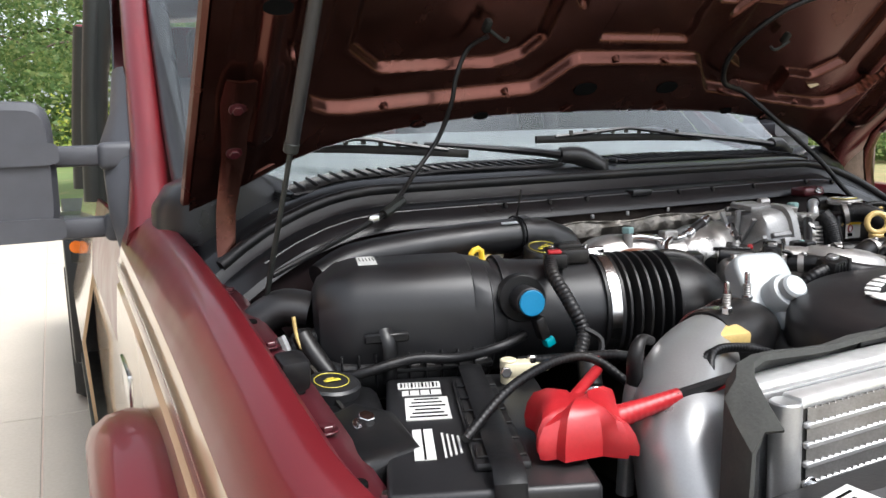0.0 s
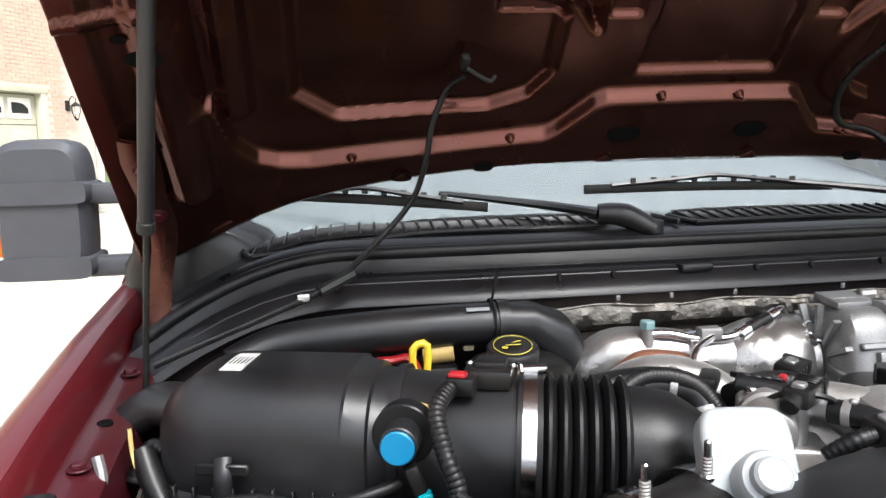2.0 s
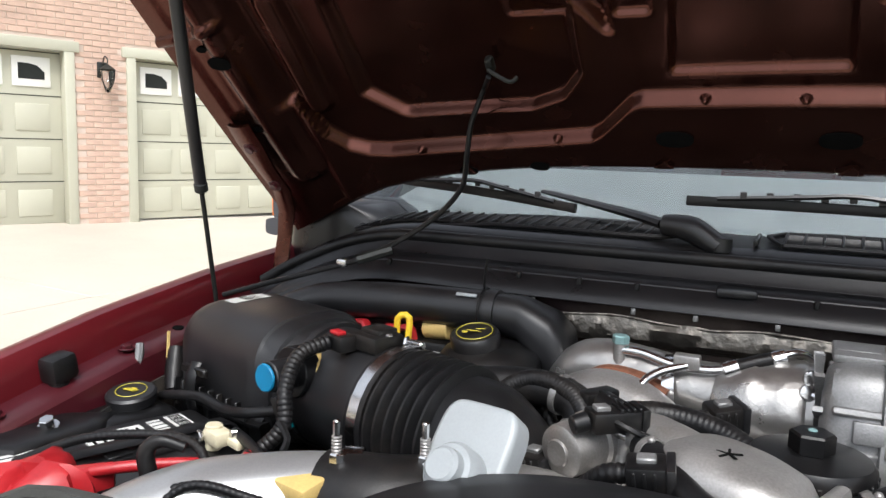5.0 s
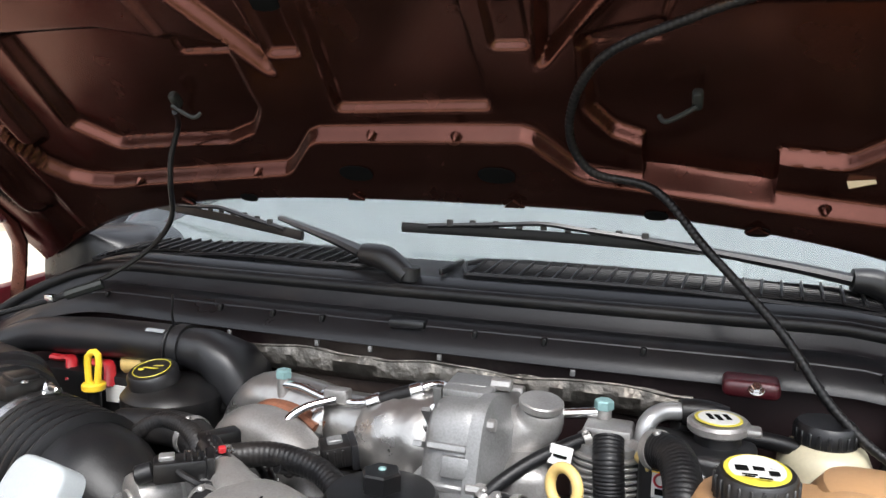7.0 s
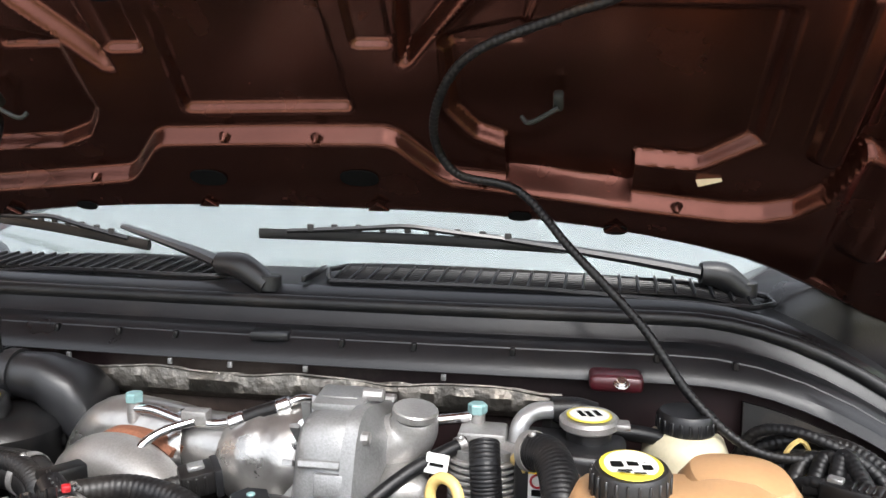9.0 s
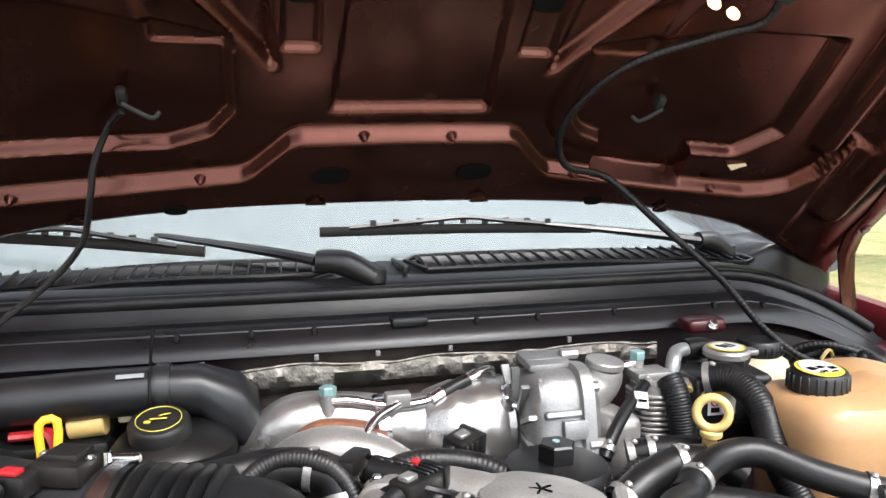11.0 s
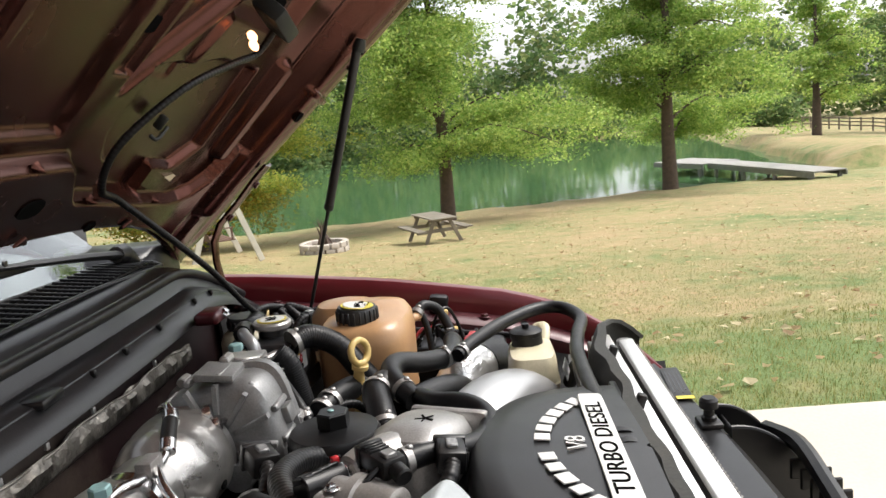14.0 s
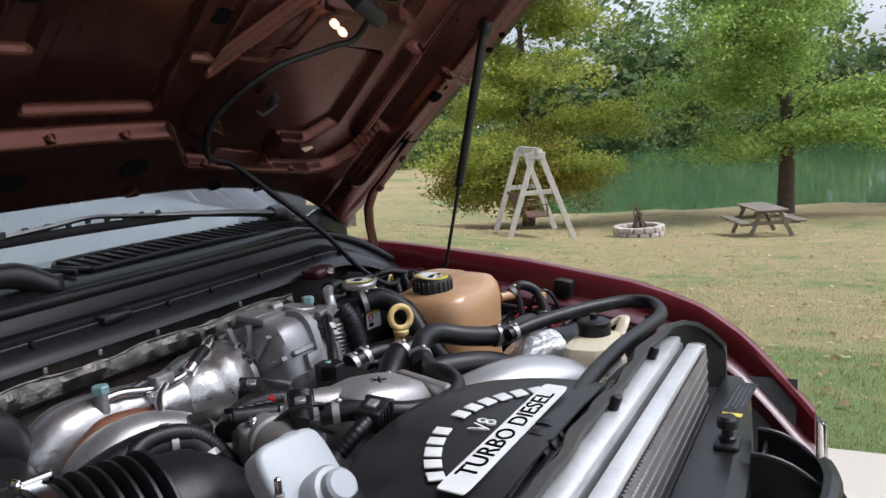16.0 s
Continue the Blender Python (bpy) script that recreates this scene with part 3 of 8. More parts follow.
forest("far_woods", [(20, 92), (50, 72), (78, 42), (92, 14), (98, -14), (112, -45), (120, -90)], 4.0, 15.0, 300, 21, "dense green woods on the far bank of the pond")
forest("bank_brush", [(30, 66), (50, 54), (63, 38), (75, 20), (80, 4), (82, -8), (90, -18), (95, -34)], 2.2, 4.5, 150, 24, "low green brush along the far bank", M_LEAFD, 0.5)
forest("back_woods", [(-60, 62), (-30, 60), (-6, 56), (10, 60), (28, 70)], 4.0, 12, 150, 22, "green and yellowing woods beyond the field", M_LEAFD, 0.55)
forest("yellow_bushes", [(-24, 44), (-14, 42), (-4, 46)], 2.0, 4.0, 44, 23, "yellow green bushes at the edge of the field", M_LEAFG, 0.26)
tree(-4.0, 24, 10.5, 4.6, 31, 0.36, M_LEAFD, 48000, 0.115, "green shade tree with a dark trunk beyond the driveway", 0.25)
tree(1.5, 27, 12, 5.0, 33, 0.25, M_LEAFD, 36000, 0.15, "green shade tree behind the parked truck", 0.3)


def litter():
    rng = np.random.default_rng(41)
    n = 5200
    x = 3.0 + 26 * rng.beta(1.0, 2.2, n)
    y = rng.uniform(-22, 14, n)
    keep = [i for i in range(n) if shore(x[i], y[i]) < -0.4]
    p = np.array([(x[i], y[i], ground_z(x[i], y[i]) + 0.012) for i in keep])
    a = rng.uniform(0, 6.28, len(p))
    s = rng.uniform(0.018, 0.045, len(p))
    v = []
    for k in range(5):
        b = a + k * 1.2566
        v.append(np.stack([p[:, 0] + s * np.cos(b) * (0.6 + 0.4 * (k % 2)), p[:, 1] + s * np.sin(b), p[:, 2] + rng.uniform(0, 0.03, len(p))], 1))
    v = np.stack(v, 1).reshape(-1, 3)
    f = np.arange(len(v)).reshape(-1, 5)
    tagged(mesh_np("fallen_leaves", v, f, M_LITTER), "scattered dry brown oak leaves lying on the lawn", "leaves", kind="stuff")
    n = 150000
    x = 2.87 + 12 * rng.beta(0.8, 2.4, n)
    y = rng.uniform(-9, 9, n)
    z = np.array([ground_z(a, b) for a, b in zip(x, y)])
    h, a = rng.uniform(0.012, 0.04, n), rng.uniform(0, 6.28, n)
    w = 0.0022
    v = np.stack([np.stack([x - w * np.sin(a), y + w * np.cos(a), z - 0.005], 1), np.stack([x + w * np.sin(a), y - w * np.cos(a), z - 0.005], 1),
                  np.stack([x + 0.6 * h * np.cos(a), y + 0.6 * h * np.sin(a), z + h], 1)], 1).reshape(-1, 3)
    tagged(mesh_np("grass", v, np.arange(len(v)).reshape(-1, 3), M_BLADE), "short uneven blades of green and straw grass", "grass", kind="stuff")


litter()


# ---- things on the lawn ----
def plank(a, b, w, t, bevel=0.006, up=(0, 0, 1)):
    """A board from a to b, w wide across and t thick."""
    a, b = Vector(a), Vector(b)
    d = (b - a).normalized()
    s = d.cross(Vector(up)).normalized()
    n = s.cross(d)
    bm = box(0, 0, 0, (b - a).length, w, t, bevel, 1)
    m = Matrix((d, s, n)).transposed().to_4x4()
    m.translation = (a + b) / 2
    bm.transform(m)
    return bm


def picnic_table(x, y, rz):
    z = ground_z(x, y)
    t = thing("picnic_table", (x, y, z), "weathered grey wooden picnic table with two benches on the lawn", "table")
    m = pose(x, y, z, 0, 0, rz) @ Matrix.Diagonal((0.84, 0.84, 0.84, 1))
    def put(name, bm):
        bm.transform(m)
        part(name, bm, M_WOOD, t)
    for k in range(5):
        put("tabletop_board", plank((-0.9, -0.3 + 0.15 * k, 0.74), (0.9, -0.3 + 0.15 * k, 0.74), 0.14, 0.04))
    for s in (-1, 1):
        for k in range(2):
            put("bench_board", plank((-0.9, s * (0.62 + 0.13 * k), 0.44), (0.9, s * (0.62 + 0.13 * k), 0.44), 0.12, 0.04))
        put("crossbeam", plank((0.62 * s, -0.75, 0.40), (0.62 * s, 0.75, 0.40), 0.04, 0.1))
        put("top_beam", plank((0.62 * s, -0.36, 0.69), (0.62 * s, 0.36, 0.69), 0.04, 0.08))
        for q in (-1, 1):
            put("leg", plank((0.66 * s, q * 0.55, 0), (0.66 * s, q * 0.22, 0.7), 0.04, 0.1))
        put("brace", plank((0.6 * s, 0, 0.42), (0.12 * s, 0, 0.7), 0.07, 0.04))


picnic_table(17.5, 2.05, 24)


def fire_ring(x, y):
    z = ground_z(x, y)
    t = thing("fire_pit", (x, y, z), "round fire pit of pale stone blocks filled with branches", "fire pit")
    for row in range(2):
        for k in range(14):
            a = 2 * math.pi * (k + 0.5 * row) / 14
            part("stone_block", box(x + 0.5 * math.cos(a), y + 0.5 * math.sin(a), z + 0.07 + 0.125 * row, 0.15, 0.205, 0.12, 0.015, 2, rz=math.degrees(a)), M_STONE, t)
    rng = np.random.default_rng(5)
    for k in range(16):
        a, q = rng.uniform(0, 6.28), rng.uniform(0.1, 0.32)
        part("branch", tube([(x + q * math.cos(a), y + q * math.sin(a), z), (x + 0.35 * q * math.cos(a) + rng.normal(0, 0.02), y + 0.3 * q * math.sin(a), z + 0.4), (x + rng.normal(0, 0.08), y + rng.normal(0, 0.08), z + rng.uniform(0.5, 0.85))], [0.03, 0.022, 0.008], 6, 3), M_BARK, t)


fire_ring(16.95, 4.62)


def swing(x, y, rz):
    z = ground_z(x, y)
    t = thing("porch_swing", (x, y, z), "brown slatted porch swing hanging in a white wooden A-frame", "swing")
    m = pose(x, y, z, 0, 0, rz)
    def put(name, bm, mt):
        bm.transform(m)
        return part(name, bm, mt, t)
    for s in (-0.85, 0.85):
        for q in (-0.72, 0.72):
            put("frame_leg", plank((s, q, 0), (s, 0.06 * q, 1.95), 0.05, 0.12), M_WOODW)
        put("frame_tie", plank((s + 0.05, -0.36, 1.05), (s + 0.05, 0.36, 1.05), 0.04, 0.1), M_WOODW)
        put("gusset", plank((s, -0.17, 1.83), (s, 0.17, 1.83), 0.1, 0.14), M_WOODW)
        for q in (-0.2, 0.25):
            put("chain", tube([(s * 0.75, 0.0, 1.9), (s * 0.7, q, 0.75)], 0.008, 6), M_IRON)
    put("crossbar", plank((-1.0, 0, 1.93), (1.0, 0, 1.93), 0.06, 0.14), M_WOODW)
    for k in range(6):
        put("seat_slat", plank((-0.62, -0.24 + 0.09 * k, 0.5), (0.62, -0.24 + 0.09 * k, 0.5), 0.075, 0.02), M_WOODR)
    for k in range(6):
        put("back_slat", plank((-0.62, 0.24 + 0.035 * k, 0.54 + 0.085 * k), (0.62, 0.24 + 0.035 * k, 0.54 + 0.085 * k), 0.02, 0.075), M_WOODR)
    for s in (-0.6, 0.6):
        put("arm_rest", plank((s, -0.26, 0.76), (s, 0.3, 0.76), 0.07, 0.025), M_WOODR)
        put("arm_post", plank((s, -0.22, 0.5), (s, -0.22, 0.76), 0.04, 0.04, up=(0, 1, 0)), M_WOODR)


swing(15.53, 6.66, 33)

DK = WATER_Z + 0.55
dock = thing("dock", (46, -12, WATER_Z), "grey wooden dock on posts running into the pond", "dock")


def deck(a, b, wide):
    """Boards laid across a run of deck, with posts under both edges."""
    a, b = Vector((*a, DK)), Vector((*b, DK))
    d = (b - a).normalized()
    s = Vector((-d.y, d.x, 0)) * wide / 2
    n = max(2, int((b - a).length / 0.4))
    for k in range(n):
        p = a.lerp(b, (k + 0.5) / n)
        part("deck_board", plank(p - s, p + s, (b - a).length / n - 0.02, 0.05), M_DOCK, dock)
    for q in (-1, 1):
        part("rim_joist", plank(a + s * q - Vector((0, 0, 0.12)), b + s * q - Vector((0, 0, 0.12)), 0.05, 0.18), M_DOCK, dock)
    for k in range(int((b - a).length / 2.2) + 1):
        for q in (-1, 1):
            p = a + d * (0.3 + 2.2 * k) + s * q * 0.9
            part("post", cyl(p - Vector((0, 0, 1.4)), p - Vector((0, 0, 0.02)), 0.09, 8), M_DOCK, dock)


deck((27.4, -11.5), (34.7, -9.9), 1.3)
deck((34.75, -9.9), (38.0, -8.5), 2.1)
fence = thing("rail_fence", (76, -34.5, ground_z(76, -34.5)), "dark wooden rail fence beyond the lawn", "fence")
for k in range(14):
    fx, fy = 88 - 2.4 * k, -34.9 + 0.08 * k
    part("post", box(fx, fy, ground_z(fx, fy) + 0.6, 0.13, 0.13, 1.3, 0.01, 1), M_WOOD, fence)
    if k < 13:
        for q in (0.45, 0.8, 1.12):
            part("rail", plank((fx, fy, ground_z(fx, fy) + q), (fx - 2.4, fy + 0.08, ground_z(fx - 2.4, fy + 0.08) + q), 0.04, 0.12), M_WOOD, fence)


# ---- the house with its garage doors ----
HX = -8.85
house = thing("house", (HX, 10, 0), "pink brick house with sage garage doors and white downspout", "house")
DOORS = [(1.82, 4.87), (5.55, 8.62), (9.30, 12.38), (13.08, 17.35)]
END = 18.8


def wall_piece(y0, y1, z0, z1, name="wall"):
    part(name, box(HX - 0.15, (y0 + y1) / 2, (z0 + z1) / 2, 0.3, y1 - y0, z1 - z0, 0), M_MORTAR, house)


edges = [-6.0] + [v for d in DOORS for v in d] + [END]
for k in range(0, len(edges), 2):
    wall_piece(edges[k], edges[k + 1], 0, 2.22)
wall_piece(-6.0, END, 2.22, 6.0)
part("side_wall", box(HX - 4.15, END - 0.15, 3.0, 7.7, 0.3, 6.0, 0), M_BRICK, house)
part("roof", box(HX - 3.9, 5.6, 6.12, 9.0, 24.6, 0.24, 0.02), M_DARK, house)
for y0, y1 in DOORS:
    dr = part("garage_door", box(HX - 0.16, (y0 + y1) / 2, 1.10, 0.05, y1 - y0 - 0.2, 2.14, 0.004), M_DOOR, house, "sage green panelled garage door with arched window lights")
    cols = round((y1 - y0) / 0.66)
    for q in range(4):
        for k in range(cols):
            w = (y1 - y0 - 0.36) / cols
            cy, cz = y0 + 0.18 + w * (k + 0.5), 0.29 + 0.53 * q
            if q < 3:
                part("raised_panel", box(HX - 0.133, cy, cz, 0.02, w - 0.14, 0.33, 0.008), M_DOOR, dr)
            else:
                part("window_frame", box(HX - 0.13, cy, cz + 0.02, 0.022, w - 0.10, 0.36, 0.006), M_TRIMW, dr)
                part("window_light", prism([(-0.5 * (w - 0.24), -0.09), (0.5 * (w - 0.24), -0.09), (0.5 * (w - 0.24), 0.0), (0.25 * (w - 0.24), 0.075), (-0.1 * (w - 0.24), 0.1), (-0.5 * (w - 0.24), 0.1)], 0, 0.004, 0, m=Matrix.Translation((HX - 0.119, cy, cz + 0.02)) @ pose(0, 0, 0, 90, 0, 90)), M_IRON, dr)
        part("section_gap", box(HX - 0.134, (y0 + y1) / 2, 0.555 + 0.53 * q, 0.004, y1 - y0 - 0.21, 0.012, 0), M_IRON, dr)
    for yy in (y0 + 0.05, y1 - 0.05):
        part("door_casing", box(HX - 0.05, yy, 1.09, 0.16, 0.12, 2.18, 0.006), M_DOOR, house)
    part("door_header", box(HX - 0.048, (y0 + y1) / 2, 2.235, 0.17, y1 - y0 + 0.14, 0.13, 0.006), M_DOOR, house)
part("downspout", box(HX + 0.06, END - 0.06, 3.0, 0.09, 0.12, 6.0, 0.02), M_TRIMW, house)


def wall_lamp(y, z):
    t = thing("wall_lantern", (HX, y, z), "dark metal wall lantern with clear glass on brick", "lamp", "garage lanterns")
    part("back_plate", box(HX + 0.015, y, z, 0.03, 0.12, 0.2, 0.008), M_IRON, t)
    part("arm", tube([(HX + 0.02, y, z + 0.02), (HX + 0.1, y, z + 0.16), (HX + 0.19, y, z + 0.13), (HX + 0.19, y, z + 0.06)], 0.009, 8), M_IRON, t)
    part("cap", lathe([(0.0, 0.07), (0.02, 0.06), (0.1, 0.0), (0.09, -0.01), (0, -0.01)], (HX + 0.19, y, z + 0.0), seg=10), M_IRON, t)
    part("glass_shade", lathe([(0.085, 0), (0.075, -0.12), (0.03, -0.26), (0.0, -0.28)], (HX + 0.19, y, z - 0.01), seg=10), M_LENS, t)
    for k in range(5):
        a = 2 * math.pi * k / 5
        part("rib", tube([(HX + 0.19 + 0.087 * math.cos(a), y + 0.087 * math.sin(a), z), (HX + 0.19 + 0.077 * math.cos(a), y + 0.077 * math.sin(a), z - 0.13), (HX + 0.19 + 0.02 * math.cos(a), y + 0.02 * math.sin(a), z - 0.28)], 0.005, 6), M_IRON, t)


for yy in (5.2, 8.97, 12.75, 17.95):
    wall_lamp(yy, 1.98)

# brick skin: the stretch between the doors laid brick by brick, the rest joined
brick_mesh = bpy.data.meshes.new("brick")
bb = box(0, 0, 0, 0.012, 0.205, 0.062, 0.003, 1)
bb.transform(Matrix.Translation((0.004, 0, 0)))
bb.to_mesh(brick_mesh)
bb.free()
brick_mesh.materials.append(M_BRICK)
near, rest = [], []
for r in range(64):
    z = 0.04 + 0.073 * r
    for c in range(110):
        y = -5.9 + 0.217 * c + (0.108 if r % 2 else 0.0)
        if y > END - 0.1 or any(a - 0.11 < y < b + 0.11 for a, b in DOORS) and z < 2.34:
            continue
        (near if 8.4 < y < 9.6 and z < 3.4 else rest).append((y, z))
for y, z in near[:300]:
    ob = new("brick", brick_mesh)
    ob.parent, ob.matrix_parent_inverse = house, Matrix.Translation(house.location).inverted()
    ob.location = (HX, y, z)
near = near[300:]
vs = np.array([tuple(v.co) for v in brick_mesh.vertices])
fcs = [list(p.vertices) for p in brick_mesh.polygons]
allv = np.concatenate([vs + (HX, y, z) for y, z in rest + near])
allf = [[i + k * len(vs) for i in f] for k in range(len(rest) + len(near)) for f in fcs]
bme = bpy.data.meshes.new("brickwork")
bme.from_pydata(allv.tolist(), [], allf)
bme.materials.append(M_BRICK)
bw = new("brickwork", bme)
bw.parent, bw.matrix_parent_inverse = house, Matrix.Translation(house.location).inverted()
bw["kind"] = "stuff"

# the whole front stands askew to the drive
SKEW = Matrix.Translation((HX + 0.65, 7.6, 0.30)) @ pose(0, 0, 0, 0, 0, -20) @ Matrix.Translation((-HX, -8.97, 0))
for ob in [o for o in bpy.data.objects if o.parent is None and o.name.split(".")[0] in ("house", "wall_lantern")]:
    ob.matrix_world = SKEW @ Matrix.Translation(ob.location)


# ---- the truck ----
truck = thing("pickup_truck", (0, 2.0, 0), "burgundy and tan pickup truck with its hood raised", "truck")


def crest(y):
    """Height of the fender's top along the truck."""
    return float(np.interp(y, [0.40, 0.48, 0.54, 0.62, 0.75, 1.0, 1.25, 1.5, 1.75], [0.93, 1.0, 1.05, 1.095, 1.135, 1.18, 1.21, 1.23, 1.25]))


def fender(side):
    nm = "fender"
    top, low, flange = [], [], []
    for y in np.concatenate([np.linspace(0.42, 0.7, 12), np.linspace(0.76, 1.72, 18)]):
        z = crest(y)
        pull = 0.14 * max(0.0, (0.75 - y) / 0.33) ** 2
        X = lambda v: side * (v - pull)
        wheel = 0.0
        z += 0.010
        top.append([(X(0.804), y, z - 0.024), (X(0.806), y, z - 0.004), (X(0.810), y, z + 0.018), (X(0.818), y, z + 0.028), (X(0.832), y, z + 0.031), (X(0.848), y, z + 0.027), (X(0.862), y, z + 0.015), (X(0.873), y, z - 0.002), (X(0.881), y, z - 0.020), (X(0.887), y, z - 0.038)])
        low.append([(X(0.8872), y, z - 0.0385), (X(0.896), y, z - 0.085), (X(0.897), y, z - 0.10), (X(0.891), y, z - 0.106), (X(0.901), y, z - 0.115), (X(0.908), y, z - 0.20), (X(0.912), y, z - 0.34), (X(0.912), y, 0.62), (X(0.90), y, 0.45)])
        flange.append([(X(0.808), y, z - 0.021), (X(0.788), y, z - 0.024), (X(0.770), y, z - 0.028), (X(0.760), y, z - 0.036), (X(0.756), y, z - 0.06), (X(0.748), y, z - 0.25), (X(0.70), y, z - 0.55)])
    f = part("fender", sheet(top, 0.004), M_RED, truck, "glossy burgundy fender")
    part("lower_panel", sheet(low, 0.004), M_TAN, f, "tan lower panel")
    part("pinstripe", sheet([[(p[1][0] + side * 0.0025, p[1][1], p[1][2] + 0.018), (p[1][0] + side * 0.003, p[1][1], p[1][2] + 0.004)] for p in low], 0.001), M_STRIPE, f, "brown stripe along the tan panel")
    part("inner_flange", sheet(flange, 0.003), M_REDF, f, "burgundy inner flange with bolts and holes")
    # wheel arch flare
    arc = [(side * 0.928, 1.12 + 0.53 * math.cos(a), 0.45 + 0.57 * math.sin(a)) for a in np.linspace(-0.15, math.pi + 0.15, 22)]
    part("wheel_flare", tube(arc, 0.058, 12, 2, flat=0.7), M_RED, f, "burgundy wheel flare")
    part("wheel_well", lathe([(0.0, 0), (0.47, 0.0), (0.47, 0.012), (0, 0.012)], (side * 0.88, 1.12, 0.45), (side, 0, 0), 30), M_IRON, f)
    for y in (0.62, 0.80, 1.0, 1.229):
        part("flange_bolt", bolt((side * 0.785, y, crest(y) - 0.013), (0, 0, 1), 0.008), M_REDF, f)
    for y in (0.72, 1.1, 1.3):
        part("flange_hole", cyl((side * 0.785, y, crest(y) - 0.022), (side * 0.785, y, crest(y) - 0.0125), 0.009, 12), M_INK, f)
    return f


for sd in (-1, 1):
    fender(sd)
    t = truck
    part("hood_bumper", join(box(sd * 0.79, 0.893, crest(0.893) + 0.006, 0.033, 0.04, 0.036, 0.008, 2, rx=8), cyl((sd * 0.79, 0.893, crest(0.893) - 0.03), (sd * 0.79, 0.893, crest(0.893) + 0.0), 0.013)), M_RUBBER, truck, "black rubber hood bumper")

# cab: doors, pillars, roof and glass
for sd in (-1, 1):
    secs = []
    for y in (1.74, 2.2, 2.78):
        secs.append([(sd * 0.872, y, 1.25), (sd * 0.898, y, 1.12), (sd * 0.906, y, 1.02)])
    d = part("door", sheet(secs, 0.01), M_RED, truck, "burgundy upper door panel")
    part("lower_door", sheet([[(sd * 0.906, y, 1.018), (sd * 0.912, y, 0.8), (sd * 0.90, y, 0.5)] for y in (1.74, 2.2, 2.78)], 0.01), M_TAN, d, "tan lower door")
    part("rear_door", sheet([[(sd * 0.872, y, 1.25), (sd * 0.898, y, 1.12), (sd * 0.906, y, 1.02), (sd * 0.955, y, 0.8), (sd * 0.94, y, 0.5)] for y in (2.79, 3.3, 3.8)], 0.01), M_TAN, truck)
    part("side_window", sheet([[(sd * 0.868, 1.86, 1.26), (sd * 0.855, 2.05, 1.45), (sd * 0.81, 2.45, 1.82)], [(sd * 0.868, 2.75, 1.26), (sd * 0.855, 2.75, 1.5), (sd * 0.82, 2.75, 1.84)]], 0.005), M_SHADE, truck, "dark tinted side window")
    part("rear_side_window", sheet([[(sd * 0.868, 2.86, 1.27), (sd * 0.855, 2.86, 1.5), (sd * 0.82, 2.86, 1.84)], [(sd * 0.868, 3.65, 1.28), (sd * 0.855, 3.65, 1.5), (sd * 0.82, 3.6, 1.83)]], 0.005), M_SHADE, truck)
    part("roof_pillar", tube([(sd * 0.835, 1.62, 1.23), (sd * 0.808, 1.85, 1.42), (sd * 0.775, 2.2, 1.72), (sd * 0.74, 2.5, 1.91), (sd * 0.75, 3.0, 1.95), (sd * 0.76, 3.8, 1.93)], [0.05, 0.036, 0.034, 0.04, 0.045, 0.045], 12, 5), M_RED, truck, "burgundy windshield pillar")
    part("window_post", tube([(sd * 0.875, 2.81, 1.24), (sd * 0.86, 2.81, 1.5), (sd * 0.82, 2.81, 1.88)], 0.035, 10), M_IRON, truck)
    part("rear_post", tube([(sd * 0.865, 3.75, 1.24), (sd * 0.85, 3.75, 1.5), (sd * 0.81, 3.7, 1.9)], 0.05, 10), M_IRON, truck)
    part("pillar_trim", tube([(sd * 0.775, 1.57, 1.29), (sd * 0.757, 1.83, 1.45), (sd * 0.725, 2.18, 1.74), (sd * 0.69, 2.46, 1.90)], 0.024, 10, 5), M_COWL, truck)
    part("rocker_step", box(sd * 0.86, 2.8, 0.42, 0.14, 2.0, 0.08, 0.02), M_IRON, truck)
    wl = part("front_wheel", lathe([(0.0, -0.10), (0.2, -0.10), (0.24, -0.06), (0.25, 0.0), (0.25, 0.04), (0, 0.04)], (sd * 0.85, 1.12, 0.39), (sd, 0, 0), 32), M_STEEL, truck)
    part("tyre", lathe([(0.25, -0.12), (0.36, -0.125), (0.39, -0.09), (0.39, 0.0), (0.36, 0.05), (0.25, 0.045), (0.25, -0.12)], (sd * 0.85, 1.12, 0.39), (sd, 0, 0), 36), M_TYRE, wl)
    wl = part("rear_wheel", lathe([(0.0, -0.10), (0.2, -0.10), (0.24, -0.06), (0.25, 0.0), (0.25, 0.04), (0, 0.04)], (sd * 0.93, 4.95, 0.39), (sd, 0, 0), 32), M_STEEL, truck)
    part("tyre", lathe([(0.25, -0.22), (0.36, -0.225), (0.39, -0.19), (0.39, 0.0), (0.36, 0.05), (0.25, 0.045), (0.25, -0.22)], (sd * 0.93, 4.95, 0.39), (sd, 0, 0), 36), M_TYRE, wl)
    part("emblem_plate", box(sd * 0.908, 1.55, 1.0, 0.012, 0.16, 0.06, 0.01), M_STEEL, truck, "chrome badge without lettering")
part("roof", sheet([[(x, y, 1.97 - 0.05 * (x / 0.76) ** 2 + b) for x in np.linspace(-0.76, 0.76, 13)] for y, b in ((2.46, -0.02), (2.6, -0.006), (2.8, 0.002), (3.1, 0.008), (3.4, 0.008), (3.6, 0.004), (3.8, 0.0))], 0.01), M_RED, truck)
part("cab_back", box(0, 3.8, 1.2, 1.70, 0.04, 1.45, 0.01), M_RED, truck)
